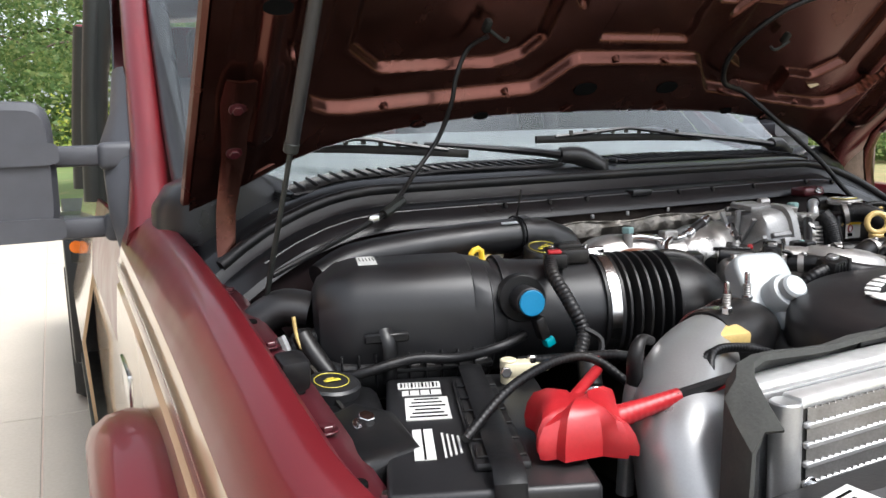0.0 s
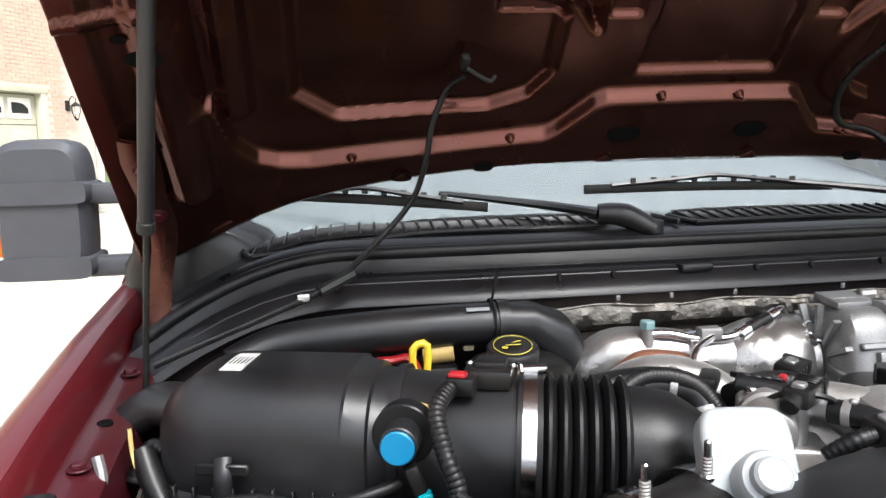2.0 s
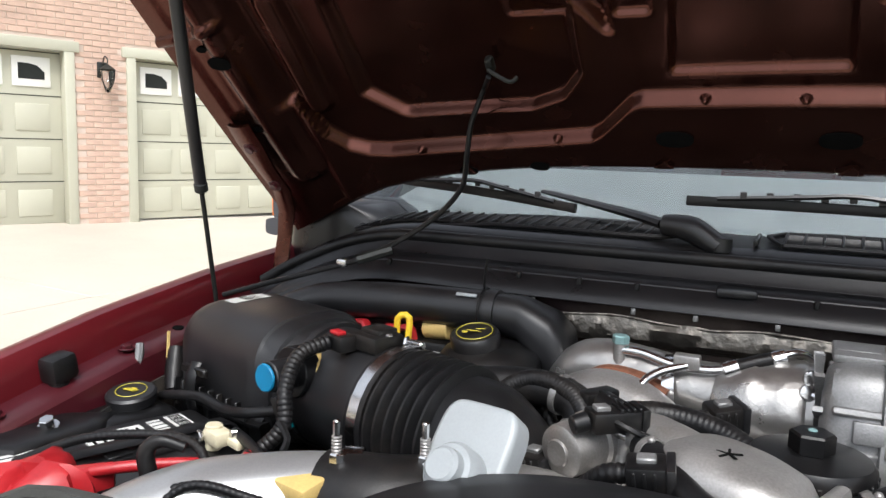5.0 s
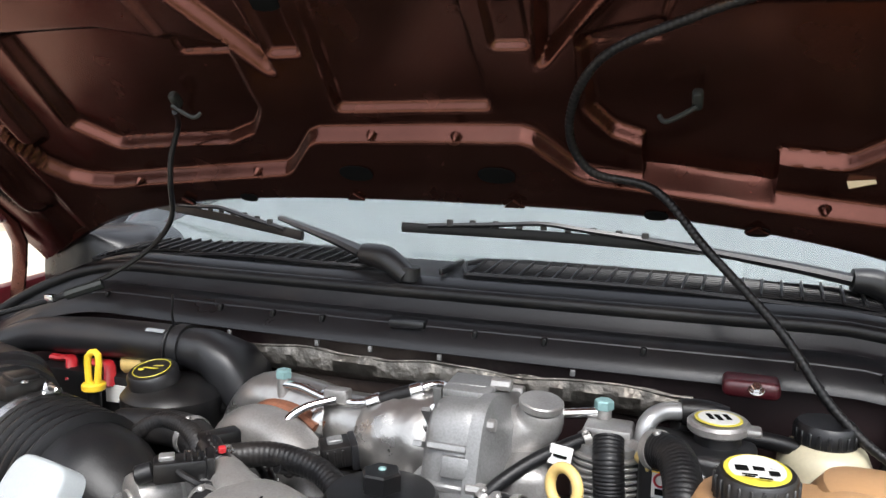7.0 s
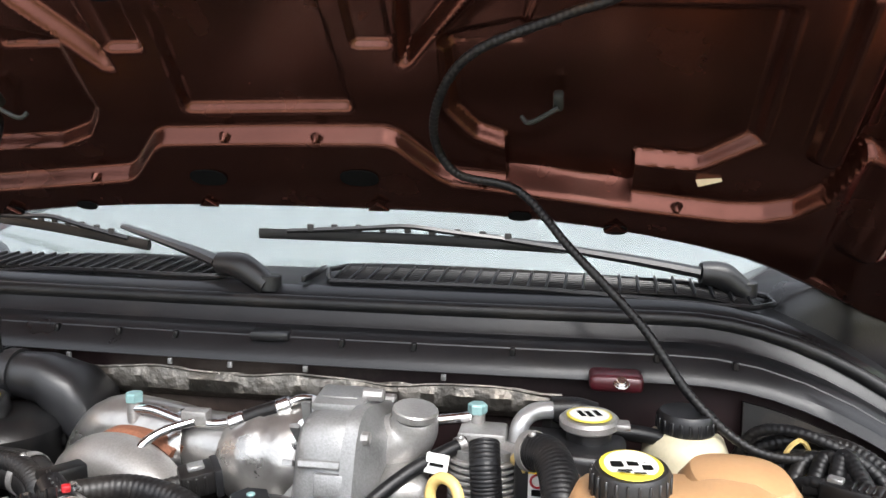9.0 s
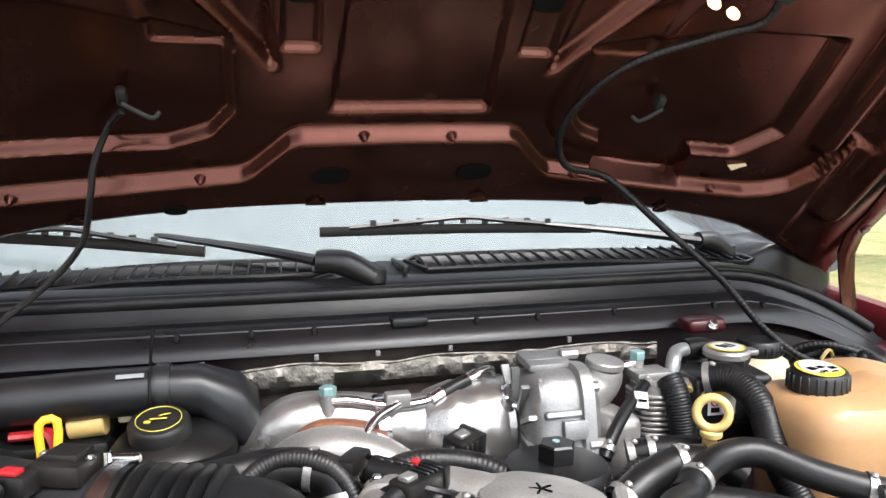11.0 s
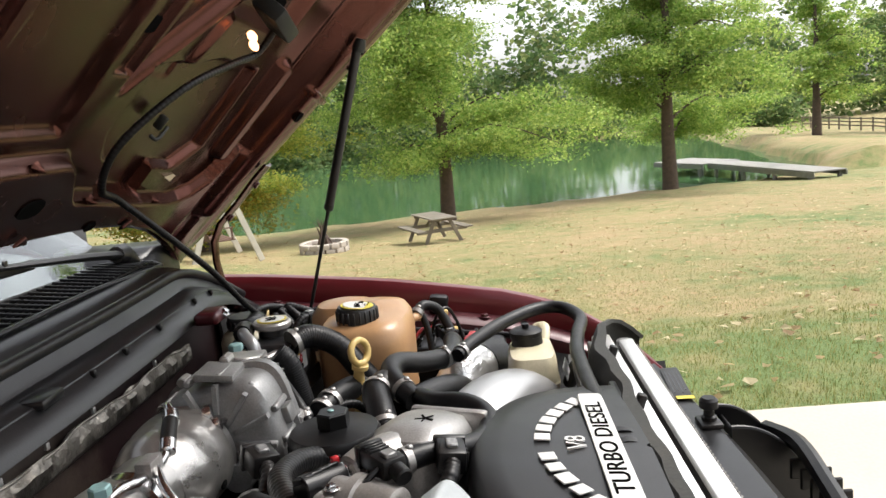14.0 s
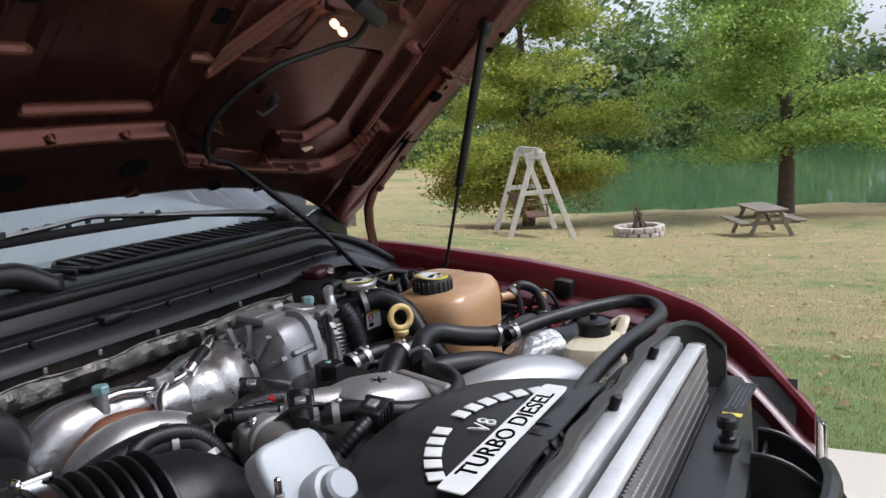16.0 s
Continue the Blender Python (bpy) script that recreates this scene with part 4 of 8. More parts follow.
bed = part("flat_bed", box(0, 5.25, 0.98, 1.9, 2.7, 0.14, 0.01), M_IRON, truck, "dark flat bed")
part("headache_rack", box(0, 3.95, 1.42, 1.7, 0.05, 0.8, 0.01), M_IRON, bed)
part("side_box", box(-0.895, 4.12, 0.78, 0.16, 0.42, 0.66, 0.01), M_COWL, bed, "grey steel side box with an amber lamp")
part("side_lamp", cyl((-0.925, 3.915, 0.98), (-0.925, 3.895, 0.98), 0.028), M_ORANGE, bed)
part("floor_pan", box(0, 2.6, 0.5, 1.9, 2.4, 0.05, 0), M_IRON, truck)
part("dashboard", loft([[(x, 1.50 + 0.09 * x * x, 1.22), (x, 1.52 + 0.09 * x * x, 1.295), (x, 1.72, 1.345), (x, 2.05, 1.415), (x, 2.07, 1.05), (x, 1.7, 1.0)] for x in (-0.74, -0.4, 0.0, 0.4, 0.74)]), M_DASH, truck, "pale grey dashboard top behind the glass")
for sx in (-0.42, 0.42):
    st = part("seat", box(sx, 2.75, 1.25, 0.5, 0.16, 0.75, 0.06, 3, rx=-12), M_MIRROR, truck)
    part("headrest", box(sx, 2.86, 1.70, 0.26, 0.1, 0.18, 0.04, 3), M_MIRROR, st)


def glass_y(x, z):
    """The windshield's surface: raked back and bowed forward in the middle."""
    return 1.455 + (z - 1.335) * 1.12 + 0.13 * (x / 0.8) ** 2


part("windshield", sheet([[(x, glass_y(x, z), z) for z in np.linspace(1.30, 1.91, 10)] for x in np.linspace(-0.765, 0.765, 25)], 0.006), M_GLASS, truck, "tinted windshield glass mirroring the sky").visible_shadow = False

# tow mirror
for sd in (-1, 1):
    mr = part("tow_mirror", loft([[(sd * 1.065 + a, y, 1.361 + b) for a, b in squircle(0.082 * k, 0.138 * k, 5, 28)] for y, k in ((1.80, 0.86), (1.815, 0.97), (1.85, 1.0), (1.90, 0.98), (1.93, 0.9))]), M_MIRROR, truck, "dark grey textured telescoping tow mirror")
    for z in (1.396, 1.251):
        part("mirror_band", loft([[(sd * 1.065 + a, y, z + b) for a, b in squircle(0.088, 0.022, 6, 24)] for y in (1.793, 1.797, 1.92, 1.923)]), M_MIRROR, mr)
        part("mirror_arm", box(sd * 0.925, 1.86, z - 0.006, 0.16, 0.045, 0.042, 0.012), M_MIRROR, mr)
        part("arm_sleeve", box(sd * 0.862, 1.855, z - 0.008, 0.09, 0.06, 0.056, 0.014, 3), M_MIRROR, mr)
    part("mirror_sail", loft([[(sd * 0.828, y, z), (sd * (0.835 + 0.5 * w), y + 0.025, z), (sd * (0.835 + w), y + 0.075, z), (sd * (0.835 + w), y + 0.12, z), (sd * 0.828, y + 0.14, z)] for z, y, w in ((1.185, 1.655, 0.02), (1.20, 1.66, 0.05), (1.27, 1.69, 0.062), (1.34, 1.755, 0.062), (1.42, 1.845, 0.058), (1.48, 1.915, 0.030), (1.56, 2.005, 0.014), (1.585, 2.035, 0.008))]), M_MIRROR, mr)
    part("marker_lamp", box(sd * 1.149, 1.835, 1.316, 0.012, 0.03, 0.085, 0.005), M_ORANGE, mr, "amber marker lamp")


# ---- the raised hood ----
def up(a, b, v):
    t = min(max((v - a) / (b - a), 0.0), 1.0)
    return t * t * (3 - 2 * t)


def hood_at(x, s, n):
    """A place on the hood: across, up along it from the hinge, and out from its underside."""
    n = n + 0.016 - 0.030 * (x / 0.85) ** 2 - up(0.58, 0.76, abs(x)) * (0.020 + 0.055 * min(max(s, 0.0), 0.8))
    return (x, 1.42 - 0.7071 * s + 0.7071 * n, 1.35 + 0.7071 * s + 0.7071 * n)


def rear_lip(x):
    return 0.12 - 0.19 * min(abs(x) / 0.835, 1.02) ** 3.2


def rib_line(x):
    return float(np.interp(abs(x), [0, 0.14, 0.155, 0.20, 0.215, 0.40, 0.55, 0.59, 0.62, 0.645, 0.665], [0.230, 0.229, 0.222, 0.172, 0.162, 0.140, 0.125, 0.128, 0.142, 0.175, 0.25]))


def beam(x, s, x0, s0, x1, s1, w):
    dx, ds = x1 - x0, s1 - s0
    t = min(max(((x - x0) * dx + (s - s0) * ds) / (dx * dx + ds * ds), 0), 1)
    d = math.hypot(x - x0 - t * dx, s - s0 - t * ds)
    return 1 - up(w * 0.4, w * 1.1, d)


def relief(x, s):
    """How deep the inner panel lies: stepped flanges, pans and braces."""
    a = abs(x)
    n = 0.022 * up(0.0, 0.017, s - rib_line(x)) * (1 - up(0.66, 0.70, a))
    pan_s = float(np.interp(a, [0.20, 0.25, 0.30, 0.57, 0.62], [0.29, 0.224, 0.204, 0.186, 0.21]))
    if 0.285 < x < 0.435:
        pan_s = rib_line(x) + 0.004
    inside = up(0.0, 0.013, s - pan_s) * up(0.215, 0.235, a + 0.25 * max(0, 0.28 - s)) * (1 - up(0.555, 0.575, a + 1.3 * max(0.0, 0.24 - s))) * (1 - up(0.40, 0.416, s + 0.25 * max(0.0, 0.40 - a)))
    n += 0.018 * inside
    n += 0.012 * up(0.262, 0.276, s) * (1 - up(0.098, 0.108, a + 0.06 * (s - 0.27))) * (1 - up(0.78, 0.80, s))
    f = s - 0.325
    n += 0.020 * up(0.0, 0.016, f) * up(0.0, 0.018, a - 0.163 - 0.12 * f) * up(0.0, 0.022, 0.180 + 0.78 * f - a) * (1 - up(0.60, 0.62, s))
    n += 0.010 * up(0.355, 0.366, s) * up(0.118, 0.128, a) * (1 - up(0.160, 0.170, a)) * (1 - up(0.56, 0.60, s))
    n += 0.010 * up(0.352, 0.363, s) * up(0.0, 0.01, a - 0.215 - 0.9 * max(0, f - 0.05)) * (1 - up(0.300, 0.312, a - 0.3 * max(0, f - 0.05))) * (1 - up(0.56, 0.60, s))
    n -= 0.018 * beam(x, s, math.copysign(0.635, x), 0.24, math.copysign(0.635, x), 0.43, 0.022)
    n -= 0.014 * beam(x, s, math.copysign(0.70, x), 0.12, math.copysign(0.715, x), 1.0, 0.03)
    n += 0.007 * up(0.655, 0.675, a) * (1 - up(0.69, 0.71, a))
    n -= 0.004 * up(0.755, 0.775, a) * up(-0.02, 0.05, s)
    n -= 0.008 * beam(x, s, math.copysign(0.70, x), 0.425, math.copysign(0.80, x), 0.412, 0.010)
    n += 0.02 * up(0.47, 0.5, s) * (1 - up(0.86, 0.9, s)) * up(0.30, 0.34, a - 0.6 * (s - 0.47)) * (1 - up(0.56, 0.6, a))
    n -= 0.02 * up(1.02, 1.06, s)
    n += 0.003 * math.sin(9 * x) * math.sin(7 * s)
    return min(n, 0.044)


def front_edge(x):
    return 1.17 - 0.10 * (abs(x) / 0.85) ** 2.5


hood = part("hood", loft([[hood_at(x, rear_lip(x) + (front_edge(x) - rear_lip(x)) * v, 0.060 - 0.036 * abs(2 * v - 1) ** 6) for v in np.linspace(0, 1, 24)] for x in np.linspace(-0.80, 0.80, 40)], False, False), M_RED, truck, "raised burgundy hood")
inner = loft([[hood_at(x, rear_lip(x) + (front_edge(x) - rear_lip(x)) * v, relief(x, rear_lip(x) + (front_edge(x) - rear_lip(x)) * v)) for v in np.linspace(0, 1, 400)] for x in np.linspace(-0.80, 0.80, 480)], False, False)
part("inner_panel", inner, M_REDIN, hood, "burgundy stamped inner panel with ribs and pans")
rim = [hood_at(-0.80, s, 0.02) for s in np.linspace(front_edge(0.80), rear_lip(0.80), 16)] + [hood_at(x, rear_lip(x), 0.012) for x in np.linspace(-0.79, 0.79, 40)] + [hood_at(0.80, s, 0.02) for s in np.linspace(rear_lip(0.80), front_edge(0.80), 16)]
part("hemmed_edge", tube(rim, 0.011, 8, 1), M_REDIN, hood)
for x in (-0.117, 0.117, -0.42, 0.42):
    part("lip_tab", prism([(-0.014, 0), (0.014, 0), (0.0, 0.014)], 0, 0.004, 0.001, m=Matrix.Translation(hood_at(x, rear_lip(x) + 0.002, -0.004)) @ pose(0, 0, 0, 135, 0, 0)), M_REDIN, hood)
for x, s, r in ((-0.10, 0.175, 0.020), (0.10, 0.175, 0.020), (0.30, 0.115, 0.012), (-0.30, 0.115, 0.012), (0.42, 0.10, 0.012), (-0.42, 0.10, 0.012), (0.145, 0.43, 0.018), (-0.145, 0.43, 0.018), (0.52, 0.52, 0.022), (0.718, 0.369, 0.016), (-0.718, 0.369, 0.016), (0.742, 0.39, 0.007), (-0.742, 0.39, 0.007), (0.78, 0.50, 0.008), (0.78, 0.54, 0.008), (0.735, 0.66, 0.012), (0.76, 0.235, 0.008), (-0.735, 0.225, 0.008)):
    p = Vector(hood_at(x, s, relief(x, s) - 0.0015))
    part("punched_hole", prism(squircle(r * 1.25, r * 0.72, 2.4, 18), -0.0006, 0.0006, 0, m=Matrix.Translation(p) @ pose(0, 0, 0, 135, 0, 0)), M_INK, hood)
for x in (-0.06, 0.057, -0.266, 0.255, -0.492, 0.49):
    q = Vector(hood_at(x, rib_line(x) + 0.008, 0.008))
    part("rib_notch", lathe([(0.0, 0.014), (0.003, 0.010), (0.008, 0.0), (0, -0.004)], q, (0, -0.7071, -0.5), 8), M_REDIN, hood)
for sd in (-1, 1):
    hg = part("hinge", sheet([[(sd * x - sd * w, y, z), (sd * x - sd * 0.3 * w, y - 0.003, z - 0.003), (sd * x + sd * 0.3 * w, y - 0.003, z - 0.003), (sd * x + sd * w, y, z)] for x, y, z, w in ((0.752, 1.205, 1.490, 0.020), (0.754, 1.235, 1.462, 0.022), (0.752, 1.275, 1.420, 0.017), (0.748, 1.315, 1.382, 0.016), (0.752, 1.335, 1.345, 0.015), (0.760, 1.340, 1.300, 0.013), (0.764, 1.335, 1.250, 0.013), (0.764, 1.325, 1.200, 0.014))], 0.006), M_REDIN, truck, "burgundy stamped hood hinge")
    for x, y, z in ((0.754, 1.240, 1.457), (0.750, 1.300, 1.396)):
        part("hinge_bolt", bolt((sd * x, y - 0.006, z - 0.006), (0, -0.7, -0.7), 0.008), M_REDF, hg)
    st = part("gas_strut", cyl((sd * 0.722, 1.083, 1.398), (sd * 0.682, 0.988, 1.688), 0.0088, 16), M_SATIN, truck, "black gas strut")
    part("strut_rod", cyl((sd * 0.756, 1.163, 1.155), (sd * 0.721, 1.081, 1.405), 0.0036, 12), M_IRON, st)
    part("strut_collar", cyl((sd * 0.7235, 1.0865, 1.389), (sd * 0.7215, 1.0815, 1.402), 0.0098, 16), M_IRON, st)
    part("strut_socket", lathe([(0, 0), (0.011, 0), (0.0125, 0.010), (0.009, 0.024), (0, 0.024)], (sd * 0.682, 0.988, 1.680), (sd * -0.1, -0.4, 1), 14), M_IRON, st)
part("masking_tape", box(*hood_at(0.522, 0.178, 0.017), 0.028, 0.011, 0.002, 0.0005, 1, rx=45, rz=0, ry=-14), M_TAPE, hood, "torn strip of beige tape")
for sd in (-1, 1):
    nz = part("washer_nozzle", box(*hood_at(sd * 0.345, 0.29, 0.022), 0.012, 0.014, 0.024, 0.004, 2, rx=45), M_IRON, hood)
    part("nozzle_stem", tube([hood_at(sd * 0.345, 0.29, 0.01), hood_at(sd * 0.315, 0.275, 0.002), hood_at(sd * 0.305, 0.276, 0.01)], 0.003, 8), M_IRON, nz)
lamp = thing("hood_lamp", hood_at(0.36, 0.50, 0.0), "lit warm under-hood work lamp in a black holder", "lamp")
part("holder", box(*hood_at(0.372, 0.512, -0.012), 0.075, 0.050, 0.026, 0.005, 2, rx=45, rz=0, ry=20), M_IRON, lamp)
# First the bulb, then a glowing copy as its reflection in the paint.
for x, s in ((0.349, 0.464), (0.318, 0.476)):
    part("bulb", lathe([(0, -0.004), (0.0045, -0.003), (0.0064, 0.002), (0.0058, 0.008), (0.003, 0.012), (0, 0.013)], hood_at(x, s, -0.014), (0.6, -0.3, -0.7), 16), M_BULB_GLOW, lamp, "glowing spot of the clear bulb and its reflection")

cable = thing("hood_lamp_cable", hood_at(0.30, 0.47, 0), "black corrugated cable looping from the hood lamp to the firewall", "cable")
part("conduit", tube([hood_at(0.40, 0.52, -0.01), hood_at(0.405, 0.455, -0.012), hood_at(0.35, 0.425, -0.01), hood_at(0.25, 0.37, -0.008), hood_at(0.205, 0.27, 0.0), hood_at(0.225, 0.20, -0.008), (0.30, 1.30, 1.475), (0.365, 1.265, 1.41), (0.445, 1.23, 1.332), (0.50, 1.20, 1.26), (0.56, 1.18, 1.215), (0.63, 1.19, 1.205)], 0.0050, 10, 6, 0.0010, 0.007), M_RUBBER, cable)
wash = thing("washer_hose", (-0.40, 1.25, 1.30), "thin black washer hose hanging from the hood to the cowl", "hose")
part("hose", tube([hood_at(-0.345, 0.28, 0.008), (-0.365, 1.268, 1.545), (-0.385, 1.275, 1.50), (-0.392, 1.28, 1.46), (-0.41, 1.30, 1.40), (-0.46, 1.29, 1.345), (-0.53, 1.235, 1.295), (-0.60, 1.20, 1.27), (-0.68, 1.17, 1.245), (-0.74, 1.15, 1.225)], 0.0042, 8, 6), M_RUBBER, wash)
part("connector", tube([(-0.50, 1.252, 1.305), (-0.545, 1.225, 1.288)], 0.008, 8), M_IRON, wash)
part("clip", box(-0.565, 1.215, 1.283, 0.016, 0.01, 0.012, 0.002), M_STEEL, wash)


# ---- cowl, wipers and firewall ----
def bend(x):
    """How the cowl sinks and runs forward towards its ends."""
    a = max(0.0, abs(x) - 0.50)
    return 0.05 * (x / 0.8) ** 2 - 0.75 * a ** 2, -1.2 * a ** 2 - 0.006 * (x / 0.8) ** 2


def cowl_row(x, prof):
    dy, dz = bend(x)
    return [(x, y + dy, z + dz) for y, z in prof]


XS = np.linspace(-0.80, 0.80, 49)
cowl = part("cowl_panel", sheet([cowl_row(x, [(1.315, 1.316), (1.335, 1.330), (1.345, 1.337), (1.362, 1.338), (1.45, 1.346), (1.475 + 0.13 * (x / 0.8) ** 2 * 0.6, 1.335)]) for x in XS], 0.004), M_COWL, truck, "grey black plastic cowl panel")
part("cowl_seal", tube([cowl_row(x, [(1.312, 1.322)])[0] for x in np.linspace(-0.78, 0.78, 44)], 0.0095, 10, 1), M_RUBBER, cowl, "rubber hood seal")
part("cowl_face", sheet([cowl_row(x, [(1.312, 1.316), (1.303, 1.300), (1.298, 1.294), (1.284, 1.291), (1.270, 1.286), (1.262, 1.276), (1.252, 1.270), (1.247, 1.258)]) for x in XS], 0.003), M_COWL, cowl)
for sx, x0, x1 in ((-1, -0.64, -0.12), (1, 0.045, 0.60)):
    vent = part("vent_bed", sheet([cowl_row(x, [(1.368, 1.3395), (1.440, 1.3465)]) for x in np.linspace(x0, x1, 14)], 0.003), M_INK, cowl)
    n = 23
    for k in range(n + 1):
        x = x0 + (x1 - x0) * k / n
        p, q = cowl_row(x, [(1.364, 1.344)])[0], cowl_row(x + 0.004, [(1.444, 1.352)])[0]
        part("vent_bar", plank(p, q, 0.0035, 0.006, 0.001), M_COWL, vent)
    for k in range(9):
        part("vent_louvre", tube([cowl_row(x, [(1.366 + 0.0095 * k, 1.3425 + 0.0009 * k)])[0] for x in np.linspace(x0, x1, 8)], 0.0017, 5, 1), M_BLACK, vent)
    part("vent_rim", tube([cowl_row(x, [(y, z)])[0] for x, y, z in ((x0, 1.362, 1.343), ((x0 + x1) / 2, 1.362, 1.343), (x1, 1.362, 1.343), (x1, 1.446, 1.351), ((x0 + x1) / 2, 1.446, 1.351), (x0, 1.446, 1.351), (x0, 1.362, 1.343))], 0.004, 6, 3), M_COWL, vent)
part("joint_cover", box(-0.005, 1.28, 1.288, 0.05, 0.045, 0.012, 0.004, 2, rz=4), M_COWL, cowl)
for y, z, r in ((1.2965, 1.2955, 0.0016), (1.268, 1.2865, 0.0018), (1.249, 1.262, 0.0022)):
    part("cowl_rib", tube([cowl_row(x, [(y, z)])[0] for x in np.linspace(-0.72, 0.74, 30)], r, 6, 1), M_COWL, cowl)
for x in (-0.52, -0.30, -0.21, -0.13, 0.09, 0.18, 0.30, 0.47, 0.56):
    q = cowl_row(x, [(1.262, 1.284)])[0]
    part("cowl_tab", box(q[0], q[1], q[2], 0.007, 0.008, 0.010, 0.0015, 1), M_BLACK, cowl)
part("centre_seam", box(0.01, 1.40, 1.346, 0.006, 0.10, 0.01, 0.002), M_COWL, cowl)
for x in (-0.27, 0.048, 0.22, -0.13, -0.05):
    part("retaining_clip", box(x, 1.247, 1.253, 0.006, 0.004, 0.008, 0.001), M_CASTD, cowl)
for sd in (-1, 1):
    part("cowl_corner", loft([[(sd * (0.72 + a), 1.53 + b, z) for a, b in squircle(w, 0.11, 3, 20)] for z, w in ((1.24, 0.13), (1.30, 0.125), (1.335, 0.10), (1.352, 0.06))]), M_COWL, cowl)

# The firewall's colour carries the shade that falls below the cowl.
firewall = part("firewall", sheet([cowl_row(x, [(1.285, 1.258), (1.275, 1.235), (1.272, 1.12), (1.25, 0.9)]) for x in np.linspace(-0.76, 0.76, 24)], 0.005), M_REDD, truck, "stained burgundy firewall, coloured dark for the shade under the cowl")
part("heat_shield", sheet([[(x, 1.258 + 0.0012 * math.sin(43 * x) + 0.0008 * math.sin(131 * x), 1.240 + 0.002 * math.sin(31 * x) + 0.0015 * math.sin(87 * x)), (x, 1.252 + 0.0012 * math.sin(37 * x + 1) + 0.001 * math.sin(149 * x), 1.230), (x, 1.254 + 0.001 * math.sin(61 * x) + 0.0008 * math.sin(173 * x), 1.216), (x, 1.266, 1.205)] for x in np.linspace(-0.24, 0.36, 220)], 0.002), M_FOIL, firewall, "crinkled foil heat shield")
part("body_bracket", box(0.42, 1.235, 1.266, 0.060, 0.04, 0.020, 0.007, 3), M_REDF, firewall, "burgundy body bracket")
part("shield_edge", tube([(x, 1.254 + 0.002 * math.sin(70 * x), 1.2405 + 0.003 * math.sin(31 * x)) for x in np.linspace(-0.24, 0.36, 50)], 0.0016, 6, 1), M_FOIL, firewall)
# Added dark sheet standing in for shade at the firewall's right end.
part("sound_pad", sheet([cowl_row(x, [(1.262, 1.244), (1.258, 1.20 + 0.006 * math.sin(40 * x)), (1.250, 1.10)]) for x in np.linspace(0.57, 0.76, 14)], 0.006), M_DARK, firewall, "dark stained sheet added to darken the firewall's end")
part("bracket_bolt", bolt((0.425, 1.215, 1.268), (0, -0.6, 0.8), 0.006), M_STEEL, firewall)
# Added underlay: its dark colour stands in for deep shade below the engine.
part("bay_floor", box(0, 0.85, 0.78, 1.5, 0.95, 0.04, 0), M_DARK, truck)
for sd in (-1, 1):
    part("inner_wing", sheet([[(sd * 0.735, y, crest(y) - 0.05), (sd * 0.72, y, 1.02), (sd * 0.60, y, 0.86)] for y in np.linspace(0.45, 1.3, 10)], 0.004), M_DARK, truck)


def wiper(name, pivot, elbow, reach, blade_a, blade_b):
    t = thing(name, pivot, "black windshield wiper with arm resting on the glass", "wiper", "windshield wipers")
    p, e, r = Vector(pivot), Vector(elbow), Vector(reach)
    part("arm_head", tube([p + Vector((0, -0.004, -0.006)), p.lerp(e, 0.5) + Vector((0, 0, 0.006)), e], [0.015, 0.019, 0.015], 10), M_SATIN, t)
    part("pivot_cap", cyl(p + Vector((0, 0, -0.012)), p + Vector((0, 0, 0.009)), 0.016), M_SATIN, t)
    part("arm", tube([e, e.lerp(r, 0.3) + Vector((0, 0, 0.002)), r], [0.014, 0.012, 0.007], 8, flat=0.6), M_SATIN, t)
    a, b = Vector(blade_a), Vector(blade_b)
    part("blade_rubber", tube([a, a.lerp(b, 0.5) + Vector((0, -0.004, 0.003)), b], 0.0045, 6, flat=2.0), M_RUBBER, t)
    part("blade_bridge", tube([a.lerp(b, 0.1) + Vector((0, -0.004, 0.006)), a.lerp(b, 0.35) + Vector((0, -0.012, 0.016)), a.lerp(b, 0.5) + Vector((0, -0.014, 0.022)), a.lerp(b, 0.65) + Vector((0, -0.012, 0.016)), a.lerp(b, 0.9) + Vector((0, -0.004, 0.006))], 0.0042, 6), M_SATIN, t)
    for k in range(9):
        f = 0.18 + 0.08 * k
        part("bridge_web", box(*(a.lerp(b, f) + Vector((0, -0.009, 0.010 + 0.008 * (1 - abs(2 * f - 1))))), 0.01, 0.004, 0.012, 0.001, 1), M_SATIN, t)
    return t


wiper("wiper", (-0.035, 1.345, 1.342), (-0.116, 1.365, 1.362), (-0.34, 1.50, 1.392), (-0.66, 1.575, 1.395), (-0.27, 1.452, 1.370))
wiper("wiper", (0.60, 1.440, 1.343), (0.54, 1.435, 1.362), (0.24, 1.478, 1.398), (-0.10, 1.472, 1.392), (0.36, 1.478, 1.384))


# ---- the engine bay ----
def lpart(name, pts, r, mt, parent, **k):
    return part(name, tube(pts, r, **k), mt, parent)


# dark engine mass under everything
block = thing("engine_block", (0, 0.95, 0.8), "dark grimy engine block and valve covers under hoses", "engine")
part("block", box(0.03, 0.98, 0.97, 0.55, 0.5, 0.26, 0.03, 3), M_DARK, block)
for sx in (-0.2, 0.26):
    part("valve_cover", box(sx, 1.0, 1.075, 0.15, 0.42, 0.09, 0.02, 3), M_BLACK, block)
part("intake_manifold", box(-0.04, 0.95, 1.10, 0.22, 0.30, 0.08, 0.02, 3), M_CASTD, block)
part("front_cover", box(0.02, 0.80, 1.0, 0.3, 0.12, 0.26, 0.02, 3), M_DARK, block)
rng = np.random.default_rng(77)

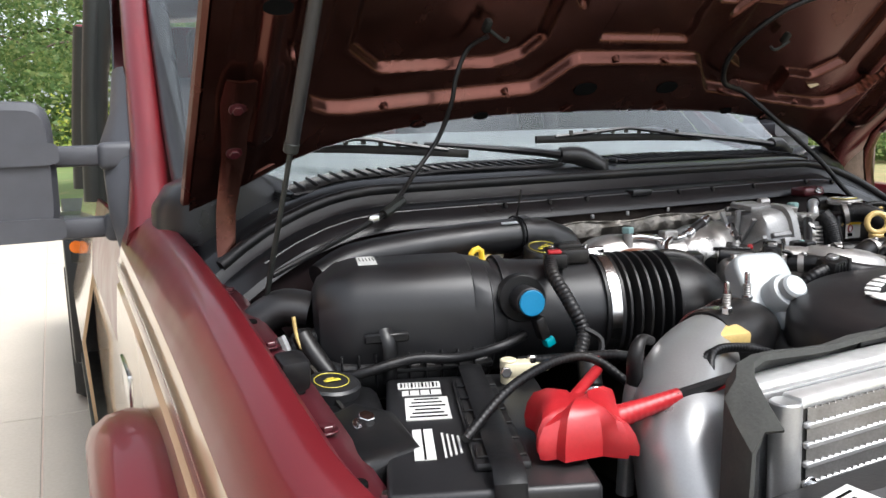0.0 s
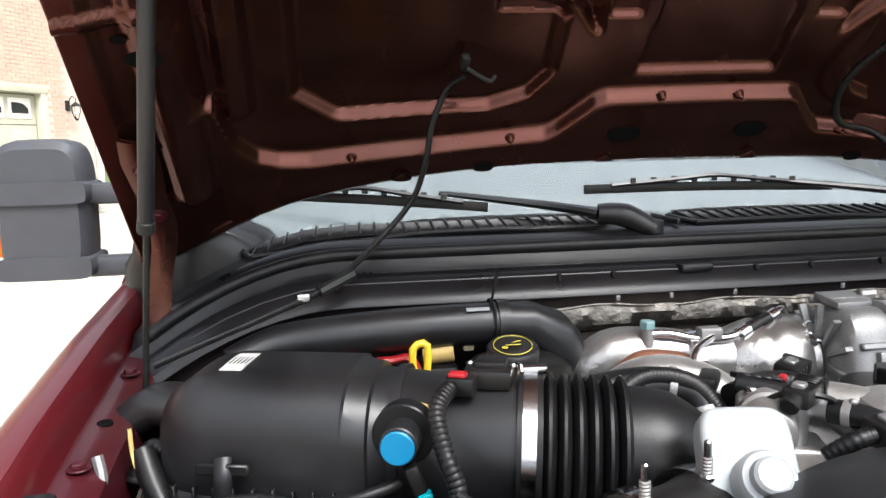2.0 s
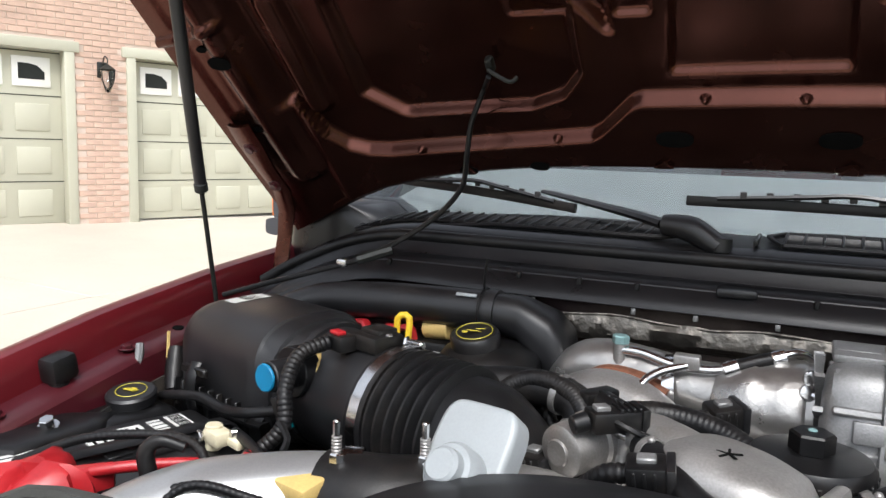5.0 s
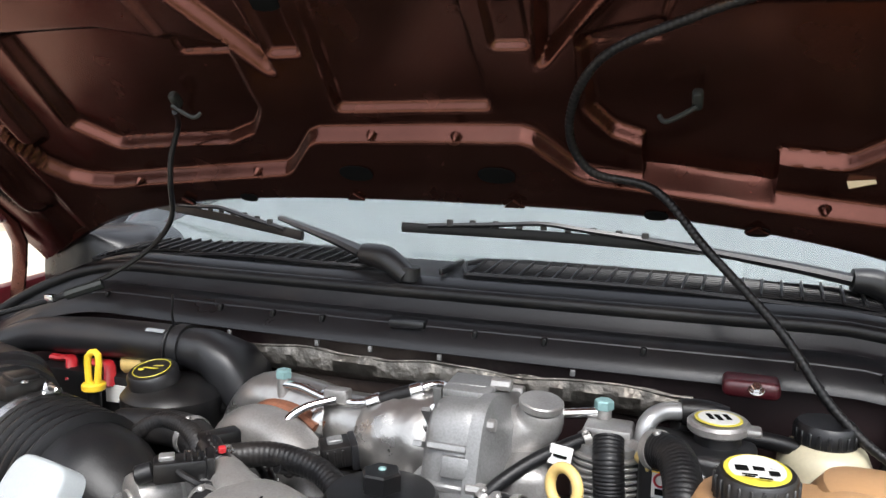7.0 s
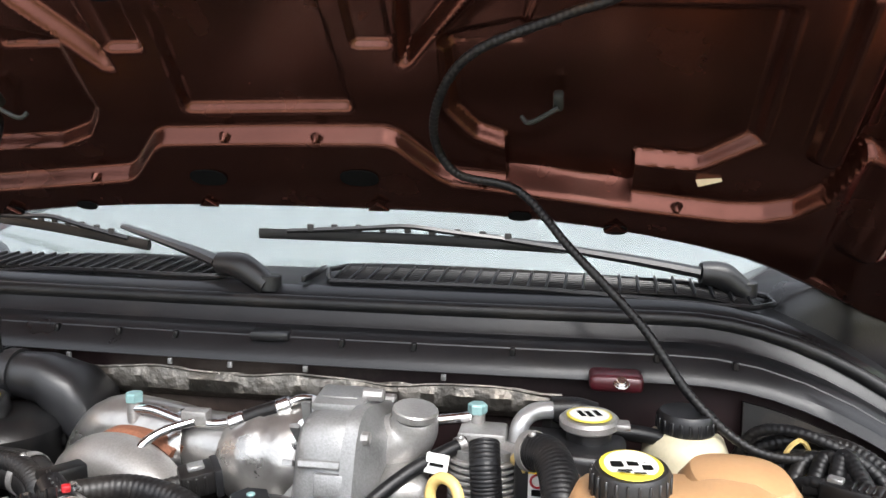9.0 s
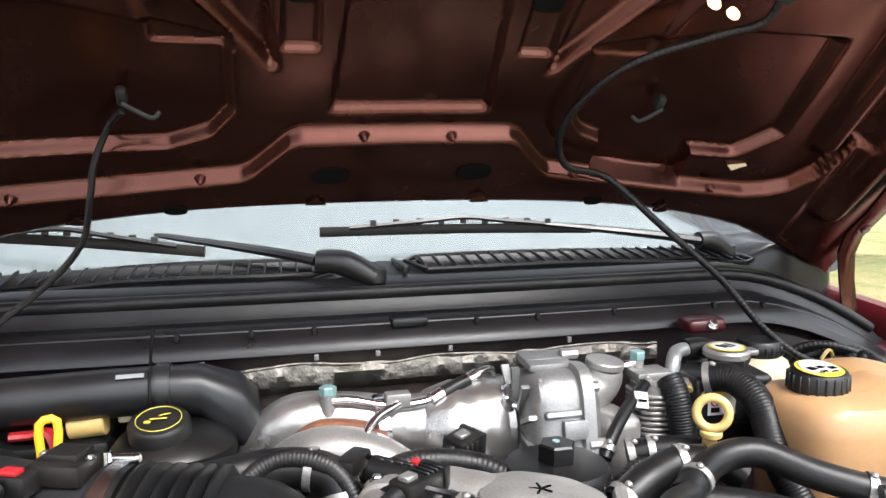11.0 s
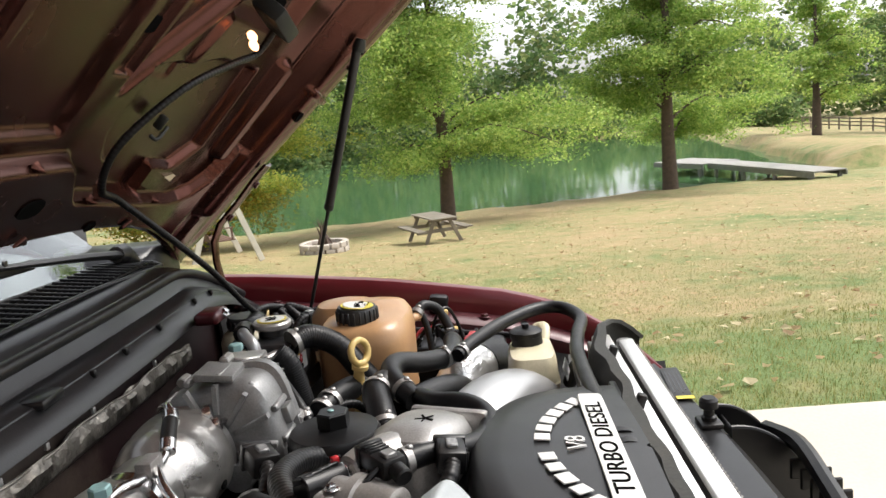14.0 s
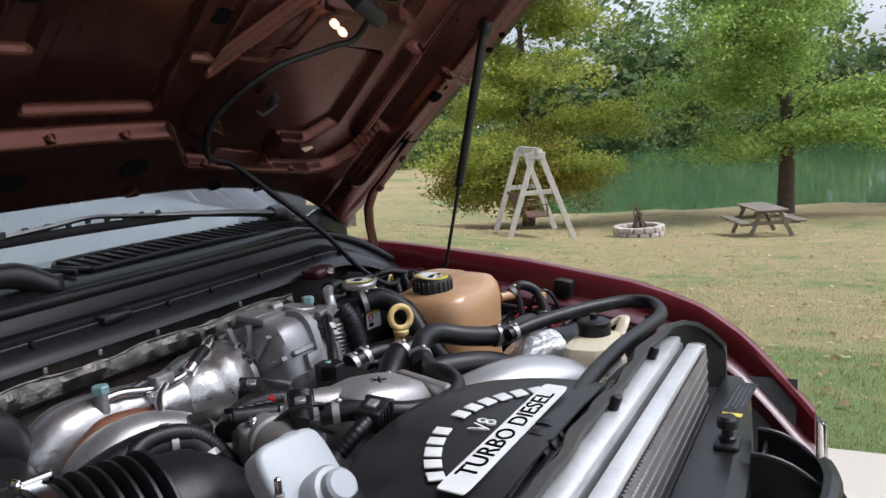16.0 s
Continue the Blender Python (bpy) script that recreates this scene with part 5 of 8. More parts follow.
# air filter box
air = thing("air_filter_box", (-0.60, 1.05, 1.05), "satin black barrel-shaped air filter box with a blue-capped gauge", "air filter")
A0, A1 = Vector((-0.693, 1.105, 1.160)), Vector((-0.46, 1.035, 1.158))
ax = (A1 - A0).normalized()
sy = Vector((-ax.y, ax.x, 0)).normalized()


def air_ring(f, a, b, e, dz=0.0, n=36):
    c = A0.lerp(A1, f)
    return [tuple(c + sy * p + Vector((0, 0, q + dz))) for p, q in squircle(a, b, e, n)]


part("housing", loft([air_ring(-0.03, 0.05, 0.045, 3.0), air_ring(0.0, 0.074, 0.060, 3.2), air_ring(0.10, 0.088, 0.078, 3.2), air_ring(0.2, 0.092, 0.084, 3.2), air_ring(0.72, 0.092, 0.085, 3.0), air_ring(0.80, 0.092, 0.085, 3.0), air_ring(0.81, 0.091, 0.083, 2.7), air_ring(0.90, 0.088, 0.080, 2.4), air_ring(0.91, 0.084, 0.076, 2.3), air_ring(1.0, 0.078, 0.072, 2.1)]), M_SATIN, air)
part("lower_tray", loft([air_ring(f, 0.096 * k, 0.030, 5, -0.056) for f, k in ((-0.01, 0.8), (0.03, 0.97), (0.1, 1.0), (0.8, 1.0), (0.86, 0.95))]), M_BLACK, air)
part("tray_lip", loft([air_ring(f, 0.102 * k, 0.005, 5, -0.042) for f, k in ((-0.02, 0.8), (0.03, 0.97), (0.1, 1.0), (0.82, 1.0), (0.88, 0.95))]), M_BLACK, air)
for k in range(9):
    c = A0.lerp(A1, 0.1 + 0.085 * k) - sy * 0.097
    part("tray_rib", box(c.x, c.y, c.z - 0.040, 0.003, 0.009, 0.040, 0.001, 1, rz=-16), M_BLACK, air)
c = A0.lerp(A1, 0.33) - sy * 0.105
lt = part("latch", tube([c + Vector((0, 0.006, 0.012)), c + Vector((0, -0.006, -0.005)), c + Vector((0, -0.007, -0.035)), c + Vector((0, 0.0, -0.055))], 0.009, 8, flat=0.35), M_BLACK, air)
part("latch_frame", box(c.x, c.y + 0.002, c.z + 0.002, 0.055, 0.008, 0.012, 0.002, 1, rz=-16), M_BLACK, lt)
part("inlet_snorkel", tube([(-0.695, 1.125, 1.175), (-0.735, 1.145, 1.18), (-0.79, 1.15, 1.15)], [0.036, 0.036, 0.03], 14, flat=0.7), M_SATIN, air)
part("warning_label", sheet([[tuple(A0.lerp(A1, f) + sy * p + Vector((0, 0, q + 0.0012))) for p, q in ((-0.040, 0.0825), (-0.02, 0.0838), (0.0, 0.0845), (0.02, 0.0843))] for f in (0.22, 0.27, 0.32)], 0.0006), M_PAPER, air, "white warning label with unreadable print")
for k in range(5):
    p = A0.lerp(A1, 0.235 + 0.018 * k) + Vector((0, 0, 0.0856)) - sy * 0.008
    part("label_print", box(p.x, p.y, p.z, 0.0009, 0.026, 0.0005, 0, 1, rz=-16), M_INK, air)
part("outlet_duct", tube([A1 - ax * 0.01, (-0.40, 1.005, 1.158), (-0.335, 0.975, 1.160)], [0.077, 0.073, 0.072], 32, 5), M_SATIN, air)
part("duct_ring", tube([A1 - ax * 0.004, A1 + ax * 0.006], 0.081, 32), M_SATIN, air)
gauge = part("filter_gauge", cyl((-0.475, 0.965, 1.195), (-0.488, 0.918, 1.1975), 0.0185, 24), M_SATIN, air, "filter gauge with a bright blue cap")
part("gauge_collar", cyl((-0.473, 0.972, 1.195), (-0.480, 0.950, 1.196), 0.031, 28), M_BLACK, gauge)
part("blue_cap", cyl((-0.4885, 0.9165, 1.1976), (-0.4895, 0.9125, 1.1977), 0.0165, 26), M_BLUE, gauge, "bright blue plastic cap")
part("gauge_bowl", cyl((-0.455, 0.985, 1.192), (-0.470, 0.965, 1.195), 0.026, 20), M_PALE, gauge)
part("gauge_plug", box(-0.472, 0.922, 1.163, 0.014, 0.016, 0.030, 0.003, 2, ry=-20), M_BLACK, gauge)
part("gauge_clip", box(-0.463, 0.918, 1.145, 0.014, 0.014, 0.012, 0.003, 2, ry=-20), M_TEAL, gauge)
gauge.location = (0.010, 0, -0.002)

maf = thing("air_sensor", (-0.39, 0.98, 1.235), "black air flow sensor with a red-tabbed plug and wiring", "sensor")
part("sensor_body", box(-0.375, 0.985, 1.238, 0.05, 0.045, 0.02, 0.004, 2, rz=-20), M_BLACK, maf)
part("sensor_lid", box(-0.372, 0.988, 1.250, 0.032, 0.03, 0.008, 0.002, 2, rz=-20), M_BLACK, maf)
for q in ((-0.352, 0.975, 1.248), (-0.393, 0.995, 1.248)):
    part("screw", bolt(q, (0, 0, 1), 0.003, 0.003), M_STEEL, maf)
part("plug", box(-0.408, 0.965, 1.236, 0.030, 0.024, 0.02, 0.004, 2, rz=-25), M_BLACK, maf)
part("red_tab", box(-0.412, 0.962, 1.248, 0.018, 0.012, 0.005, 0.0015, 2, rz=-25), M_REDP, maf, "red locking tab")
part("loom", tube([(-0.422, 0.957, 1.236), (-0.440, 0.925, 1.225), (-0.437, 0.895, 1.195), (-0.428, 0.880, 1.160), (-0.445, 0.865, 1.135)], 0.0085, 10, 6, 0.0012, 0.006), M_RUBBER, maf)
part("loom_tail", tube([(-0.43, 0.875, 1.165), (-0.412, 0.865, 1.150), (-0.424, 0.855, 1.125)], 0.004, 6), M_RUBBER, maf)
pl = part("lower_plug", cyl((-0.442, 0.852, 1.135), (-0.450, 0.835, 1.105), 0.014, 12), M_BLACK, maf)
part("red_clip", box(-0.441, 0.842, 1.137, 0.016, 0.010, 0.007, 0.0015, 2), M_REDP, pl, "red plug clip")
part("bright_ring", cyl((-0.450, 0.834, 1.104), (-0.452, 0.829, 1.096), 0.0135, 14), M_STEEL, pl)

bell = thing("intake_bellows", (-0.27, 0.95, 1.08), "black corrugated rubber intake bellows with a steel clamp", "hose")
B0, B1 = Vector((-0.338, 0.975, 1.160)), Vector((-0.215, 0.940, 1.156))
bx = (B1 - B0).normalized()
part("cuff", tube([B0 - bx * 0.01, B0 + bx * 0.015], 0.0765, 36), M_RUBBER, bell)
part("clamp", band(B0 + bx * 0.002, bx, 0.0768, 0.014), M_STEEL, bell, "bright steel band clamp")
part("clamp_screw", join(cyl(B0 + Vector((0.0, 0.02, 0.078)), B0 + Vector((0.025, 0.01, 0.080)), 0.005, 10), cyl(B0 + Vector((-0.003, 0.02, 0.078)), B0 + Vector((0.0, 0.02, 0.078)), 0.008, 6)), M_STEEL, bell)
for k in range(6):
    p = B0 + bx * (0.022 + 0.0145 * k)
    part("fold", lathe([(0.062, -0.0075), (0.071, -0.0055), (0.0785, -0.0015), (0.0785, 0.0015), (0.071, 0.0055), (0.062, 0.0075)], p, bx, 40), M_RUBBER, bell)
part("elbow", tube([B0 + bx * 0.10, B1, (-0.180, 0.935, 1.135), (-0.155, 0.945, 1.085)], [0.069, 0.066, 0.055, 0.045], 28, 6), M_RUBBER, bell)

# hot side pipe with clamps
ic = thing("intercooler_pipe", (-0.45, 0.68, 0.9), "silver intercooler pipe with a black coupling and steel clamps", "pipe")
part("pipe", tube([(-0.52, 0.56, 0.86), (-0.50, 0.60, 0.98), (-0.475, 0.655, 1.085), (-0.425, 0.715, 1.125), (-0.36, 0.765, 1.135), (-0.30, 0.795, 1.138)], [0.050, 0.050, 0.050, 0.048, 0.046, 0.045], 28, 6), M_SILVER, ic)
part("coupling", tube([(-0.312, 0.790, 1.138), (-0.25, 0.80, 1.140), (-0.185, 0.850, 1.135)], 0.048, 28, 6), M_RUBBER, ic)
for f, w in ((0.16, 0.018), (0.72, 0.018)):
    p = Vector((-0.312, 0.790, 1.138)).lerp(Vector((-0.185, 0.850, 1.137)), f)
    part("clamp", band(p, (0.13, 0.06, 0), 0.0485, w, 0.0014), M_STEEL, ic)
    part("clamp_bolt", join(cyl(p + Vector((-0.004, -0.022, 0.045)), p + Vector((-0.004, -0.022, 0.085)), 0.0035, 8), cyl(p + Vector((-0.004, -0.022, 0.045)), p + Vector((-0.004, -0.022, 0.055)), 0.007, 6)), M_STEEL, ic)
    part("clamp_spring", tube([p + Vector((-0.004, -0.022, 0.05)), p + Vector((-0.004, -0.022, 0.07))], 0.0045, 8, 4, 0.001, 0.003), M_CAST, ic)
part("manifold_pipe", tube([(-0.19, 0.85, 1.135), (-0.12, 0.875, 1.125), (-0.05, 0.885, 1.11)], [0.045, 0.045, 0.05], 24), M_CAST, ic)

# white moulded cover
wc = thing("white_cover", (-0.185, 0.80, 1.13), "white moulded plastic cover with a round boss", "cover")
WM = Matrix.Translation((-0.184, 0.815, 1.188)) @ pose(0, 0, 0, 52, 0, -12)
part("plate", prism(squircle(0.040, 0.056, 5, 36), -0.014, 0.014, 0.006, 3, WM), M_WHITE, wc)
b = lathe([(0.026, 0.0), (0.0255, 0.020), (0.022, 0.026), (0.017, 0.027), (0.016, 0.036), (0.013, 0.039), (0, 0.039)], (0.004, -0.014, 0.012), (0, 0, 1), 26)
b.transform(WM)
part("boss", b, M_WHITE, wc)
b = box(0.006, -0.04, 0.012, 0.036, 0.05, 0.03, 0.01, 3)
b.transform(WM)
part("spout", b, M_WHITE, wc)

fuse = thing("relay_box", (-0.325, 0.757, 1.14), "pale yellow relay cover beside the intercooler pipe", "relay")
part("cover", box(-0.325, 0.757, 1.163, 0.058, 0.032, 0.022, 0.004, 2, rz=-14, rx=8), M_PALE, fuse)
part("base", box(-0.325, 0.759, 1.146, 0.062, 0.036, 0.016, 0.003, 2, rz=-14), M_BLACK, fuse)

# battery with its cover, labels, strap and cables
bat = thing("battery", (-0.627, 0.80, 0.93), "black car battery with white labels and a strap", "battery")
BM = pose(-0.627, 0.80, 1.11, 0, 0, -22.5)


def bpart(name, bm, mt, parent=bat, label=""):
    bm.transform(BM)
    return part(name, bm, mt, parent, label)


bpart("case", box(0, 0, -0.09, 0.175, 0.315, 0.165, 0.008, 3), M_BLACK)
bpart("lid", box(0, 0, -0.012, 0.182, 0.322, 0.024, 0.006, 3), M_SATIN)
bpart("vent_strip", box(0.012, 0.0, 0.004, 0.05, 0.25, 0.008, 0.003, 2), M_SATIN)
for k in range(6):
    bpart("vent_cap", box(0.012, -0.10 + 0.04 * k, 0.009, 0.045, 0.028, 0.003, 0.001, 1), M_BLACK)
bpart("barcode_label", box(-0.052, 0.125, 0.0008, 0.05, 0.022, 0.001, 0), M_PAPER)
bpart("date_label", box(-0.050, 0.098, 0.0008, 0.045, 0.016, 0.001, 0), M_PAPER)
bpart("info_label", box(-0.046, 0.045, 0.0008, 0.048, 0.07, 0.001, 0), M_PAPER)
for k in range(11):
    bpart("bar", box(-0.073 + 0.0042 * k, 0.125, 0.0016, 0.0012 + 0.0012 * (k % 3 == 0), 0.016, 0.0006, 0), M_INK)
for k in range(6):
    bpart("print_line", box(-0.046, 0.018 + 0.011 * k, 0.0016, 0.04 - 0.006 * (k % 3), 0.003, 0.0006, 0), M_INK)
for k in range(3):
    bpart("date_gap", box(-0.064 + 0.012 * k, 0.098, 0.0016, 0.0015, 0.016, 0.0006, 0), M_INK)
bpart("maker_mark", box(-0.055, -0.055, 0.0008, 0.020, 0.075, 0.001, 0), M_PAPER, label="plain white block where a maker's mark stands")
bpart("maker_mark_gap", box(-0.055, -0.055, 0.0016, 0.002, 0.075, 0.0006, 0), M_INK)
for k in range(4):
    bpart("small_print", box(-0.036 + 0.005 * k, -0.06, 0.0008, 0.002, 0.06 - 0.006 * k, 0.001, 0), M_PAPER)
bpart("hold_down_strap", tube([(0.012, -0.165, -0.08), (0.012, -0.164, 0.006), (0.012, -0.10, 0.014), (0.012, 0.10, 0.014), (0.012, 0.164, 0.006), (0.012, 0.165, -0.06)], 0.014, 8, 3, flat=0.2), M_RUBBER)
tm = bpart("negative_clamp", join(box(0.065, 0.118, 0.018, 0.034, 0.024, 0.018, 0.005, 2), cyl((0.055, 0.118, 0.0), (0.055, 0.118, 0.03), 0.010), box(0.09, 0.126, 0.016, 0.03, 0.012, 0.010, 0.003, 2)), M_CREAM, label="dull grey lead battery clamp")
bpart("clamp_bolt", join(cyl((0.05, 0.103, 0.018), (0.05, 0.134, 0.018), 0.004, 8), cyl((0.05, 0.10, 0.018), (0.05, 0.106, 0.018), 0.007, 6)), M_STEEL, tm)
bpart("stud", cyl((0.085, 0.128, 0.016), (0.085, 0.128, 0.030), 0.006, 6), M_STEEL, tm)
cov = thing("terminal_cover", (-0.60, 0.69, 1.12), "crumpled red plastic positive terminal cover", "terminal cover")
rng = np.random.default_rng(8)
CM = pose(-0.575, 0.690, 1.116, 0, 0, -28) @ Matrix.Diagonal((0.72, 0.72, 0.85, 1))
secs = []
for z, k in ((0.0, 1.0), (0.012, 1.02), (0.026, 0.97), (0.038, 0.86), (0.046, 0.6), (0.048, 0.25)):
    ring = []
    for i, (a, b2) in enumerate(squircle(0.058 * k, 0.062 * k, 5, 26)):
        w = 1 + 0.13 * math.sin(5 * i * 0.48 + 9 * z) + 0.07 * math.sin(11 * i * 0.48 - 30 * z)
        ring.append(tuple(CM @ Vector((a * w, b2 * w, z * (1 + 0.14 * math.sin(3 * i * 0.24))))))
    secs.append(ring)
part("shell", loft(secs), M_REDP, cov)
b = prism([(-0.03, 0.04), (0.01, 0.045), (0.0, 0.10), (-0.012, 0.105)], 0.0, 0.03, 0.008)
b.transform(CM)
part("flap", b, M_REDP, cov)
part("cable_boot", tube([(-0.552, 0.678, 1.135), (-0.51, 0.672, 1.142), (-0.475, 0.667, 1.148)], [0.012, 0.009, 0.0075], 12, rib=0.0006, pitch=0.007), M_REDP, cov, "ribbed red cable boot")
part("boot_tip", tube([(-0.475, 0.667, 1.148), (-0.425, 0.657, 1.155)], [0.006, 0.0055], 10), M_REDP, cov)
part("cable", tube([(-0.48, 0.667, 1.148), (-0.40, 0.655, 1.16), (-0.32, 0.66, 1.165), (-0.24, 0.68, 1.15)], 0.0065, 8), M_RUBBER, cov)


def hose(name, label, pts, r, mt=M_RUBBER, rib=0.0, pitch=0.006, clamps=(), cat="hose", seg=14, group="engine hoses"):
    """A hose as a thing of its own with clamps at given points along it."""
    t = thing(name, pts[0], label, cat, group)
    part("hose", tube(pts, r, seg, 6, rib, pitch), mt, t)
    line = smooth_line(pts, 6)
    for f in clamps:
        i = min(max(int(f * (len(line) - 1)), 1), len(line) - 2)
        d = (line[i + 1] - line[i - 1]).normalized()
        rr = r if isinstance(r, (int, float)) else max(r)
        cl = part("clamp", band(line[i], d, rr + 0.0006, 0.008, 0.0012), M_CAST, t)
        part("clamp_ear", box(*(line[i] + Vector((0, -0.3, 0.95)) * (rr + 0.002)), 0.007, 0.008, 0.006, 0.002, 1), M_CAST, cl)
    return t


hose("battery_cable", "black corrugated battery cable running beside the battery", [(-0.51, 0.90, 1.13), (-0.46, 0.865, 1.135), (-0.41, 0.82, 1.14), (-0.39, 0.78, 1.12), (-0.37, 0.76, 1.05)], 0.006, rib=0.0005, cat="cable")
hose("wiring_loom", "black corrugated wiring loom over the battery", [(-0.67, 0.74, 1.12), (-0.60, 0.77, 1.150), (-0.52, 0.80, 1.158), (-0.47, 0.80, 1.15), (-0.43, 0.77, 1.11)], 0.005, rib=0.0005, cat="cable")
hose("red_cable", "red battery cable lying across the battery tray", [(-0.60, 0.71, 1.125), (-0.53, 0.75, 1.14), (-0.47, 0.80, 1.138), (-0.44, 0.84, 1.12)], 0.006, M_REDP, cat="cable")
hose("breather_hose", "black hose from the air box gauge to the fender", [(-0.475, 0.94, 1.150), (-0.52, 0.93, 1.142), (-0.57, 0.95, 1.132), (-0.62, 0.965, 1.135), (-0.68, 0.975, 1.125), (-0.72, 1.0, 1.11)], 0.0065, cat="hose")
hose("wiring_loom", "black cable with a sleeved end beside the silver pipe", [(-0.44, 0.745, 1.180), (-0.462, 0.735, 1.186), (-0.474, 0.730, 1.172), (-0.471, 0.735, 1.138)], [0.005, 0.006, 0.0085, 0.0085], cat="cable")
hose("coolant_hose", "short bright pipe standing beside the silver intake pipe", [(-0.471, 0.735, 1.140), (-0.474, 0.738, 1.11), (-0.480, 0.74, 1.02)], 0.0095, M_SILVER, cat="pipe")
for q in range(2):
    hose("wiring_loom", "thin black corrugated wiring by the relay cover", [(-0.44 + 0.012 * q, 0.66 + 0.006 * q, 1.13), (-0.41 + 0.012 * q, 0.70, 1.165 + 0.004 * q), (-0.35 + 0.01 * q, 0.715, 1.165), (-0.29, 0.72 + 0.006 * q, 1.15), (-0.23, 0.735, 1.12)], 0.0042, rib=0.0006, cat="cable")

rb = thing("radiator_bracket", (-0.36, 0.71, 1.12), "black steel bracket plate with a plated bolt beside the radiator", "bracket")
part("plate", prism([(-0.445, 0.742), (-0.43, 0.715), (-0.39, 0.690), (-0.31, 0.668), (-0.27, 0.690), (-0.27, 0.722), (-0.36, 0.738)], 1.126, 1.136, 0.003, 2), M_BLACK, rb)
part("skirt", prism([(-0.425, 0.715), (-0.39, 0.692), (-0.31, 0.670), (-0.30, 0.69), (-0.385, 0.712)], 1.05, 1.127, 0.004, 2), M_BLACK, rb)
part("bolt", bolt((-0.405, 0.722, 1.136), (0, 0, 1), 0.007, 0.007), M_STEEL, rb)
part("washer", cyl((-0.405, 0.722, 1.1355), (-0.405, 0.722, 1.1385), 0.013, 18), M_STEEL, rb)
part("lug", box(-0.335, 0.675, 1.122, 0.05, 0.012, 0.012, 0.004, 2, rz=-15), M_CAST, rb)

# second reservoir, bracket and small fittings by the fender
wb2 = thing("washer_bottle", (-0.729, 0.955, 1.02), "black fluid bottle with a yellow-printed cap beside the fender", "bottle")
part("body", box(-0.725, 0.94, 1.06, 0.10, 0.12, 0.10, 0.02, 3, rz=-15), M_BLACK, wb2)
cp = part("cap", lathe([(0.024, 0), (0.032, 0.002), (0.033, 0.014), (0.030, 0.017), (0, 0.018)], (-0.729, 0.955, 1.112), (0.05, -0.15, 1), 26), M_SATIN, wb2)
part("cap_print", torus((-0.7285, 0.9535, 1.1300), (0.05, -0.15, 1), 0.020, 0.0005, 24, 4), M_YPRINT, cp)
part("cap_symbol", join(box(-0.7285, 0.953, 1.1305, 0.018, 0.010, 0.0012, 0, rx=-8), box(-0.7285, 0.961, 1.1302, 0.008, 0.006, 0.0012, 0, rx=-8)), M_YPRINT, cp)
br = thing("battery_bracket", (-0.74, 0.83, 1.05), "black steel battery bracket with a plated bolt", "bracket")
part("plate", prism([(-0.79, 0.74), (-0.70, 0.76), (-0.685, 0.86), (-0.715, 0.92), (-0.78, 0.88)], 1.02, 1.118, 0.02, 3), M_BLACK, br)
part("bolt", bolt((-0.735, 0.832, 1.117), (0.1, -0.3, 1), 0.009, 0.012), M_STEEL, br)
part("rod", cyl((-0.765, 0.70, 0.98), (-0.765, 0.70, 1.10), 0.004, 8), M_STEEL, br)
part("rod_nut", cyl((-0.765, 0.70, 1.095), (-0.765, 0.70, 1.107), 0.008, 6), M_STEEL, br)
wr = thing("wiring_connector", (-0.72, 1.03, 1.1), "black and yellow wiring connectors beside the fender", "connector")
part("plug", tube([(-0.735, 1.045, 1.165), (-0.725, 1.03, 1.14), (-0.71, 1.01, 1.115)], [0.012, 0.014, 0.011], 10), M_BLACK, wr)
part("yellow_wire", tube([(-0.745, 1.04, 1.19), (-0.742, 1.035, 1.16), (-0.73, 1.02, 1.13)], 0.0024, 6), M_PALE, wr)
part("elbow", tube([(-0.70, 1.05, 1.15), (-0.73, 1.065, 1.155), (-0.745, 1.05, 1.125)], 0.012, 10, rib=0.001), M_RUBBER, wr)
part("bracket", tube([(-0.77, 1.01, 1.175), (-0.765, 1.0, 1.15), (-0.775, 0.985, 1.12)], 0.006, 8), M_CASTD, wr)

# power steering reservoir, dipstick and the duct behind
ps = thing("power_steering_reservoir", (-0.30, 1.16, 1.08), "black power steering reservoir with a yellow-printed cap", "reservoir")
part("body", lathe([(0, 0), (0.060, 0), (0.064, 0.01), (0.066, 0.075), (0.068, 0.08), (0.068, 0.092), (0.060, 0.102), (0.036, 0.110), (0, 0.110)], (-0.298, 1.160, 1.085), seg=32), M_BLACK, ps)
part("spout_shoulder", box(-0.262, 1.185, 1.165, 0.06, 0.05, 0.04, 0.012, 3, rz=25), M_BLACK, ps)
cp = part("cap", lathe([(0.030, 0), (0.033, 0.003), (0.033, 0.018), (0.030, 0.022), (0, 0.0225)], (-0.311, 1.140, 1.192), (-0.03, -0.25, 1), 28), M_SATIN, ps)
part("cap_ring", torus((-0.3117, 1.1345, 1.2145), (-0.03, -0.25, 1), 0.024, 0.0006, 28, 4), M_YPRINT, cp)
part("cap_symbol", join(box(-0.3117, 1.134, 1.215, 0.018, 0.010, 0.001, 0, rx=-14), box(-0.306, 1.141, 1.2168, 0.012, 0.005, 0.001, 0, rx=-14, rz=30), cyl((-0.323, 1.128, 1.2128), (-0.323, 1.128, 1.2145), 0.004, 10)), M_YPRINT, cp)
ps.location.z += 0.012
dl = thing("oil_dipstick", (-0.43, 1.17, 1.1), "yellow dipstick handle beside the reservoir", "dipstick")
part("tube", cyl((-0.425, 1.15, 1.10), (-0.425, 1.15, 1.18), 0.010, 12), M_BLACK, dl)
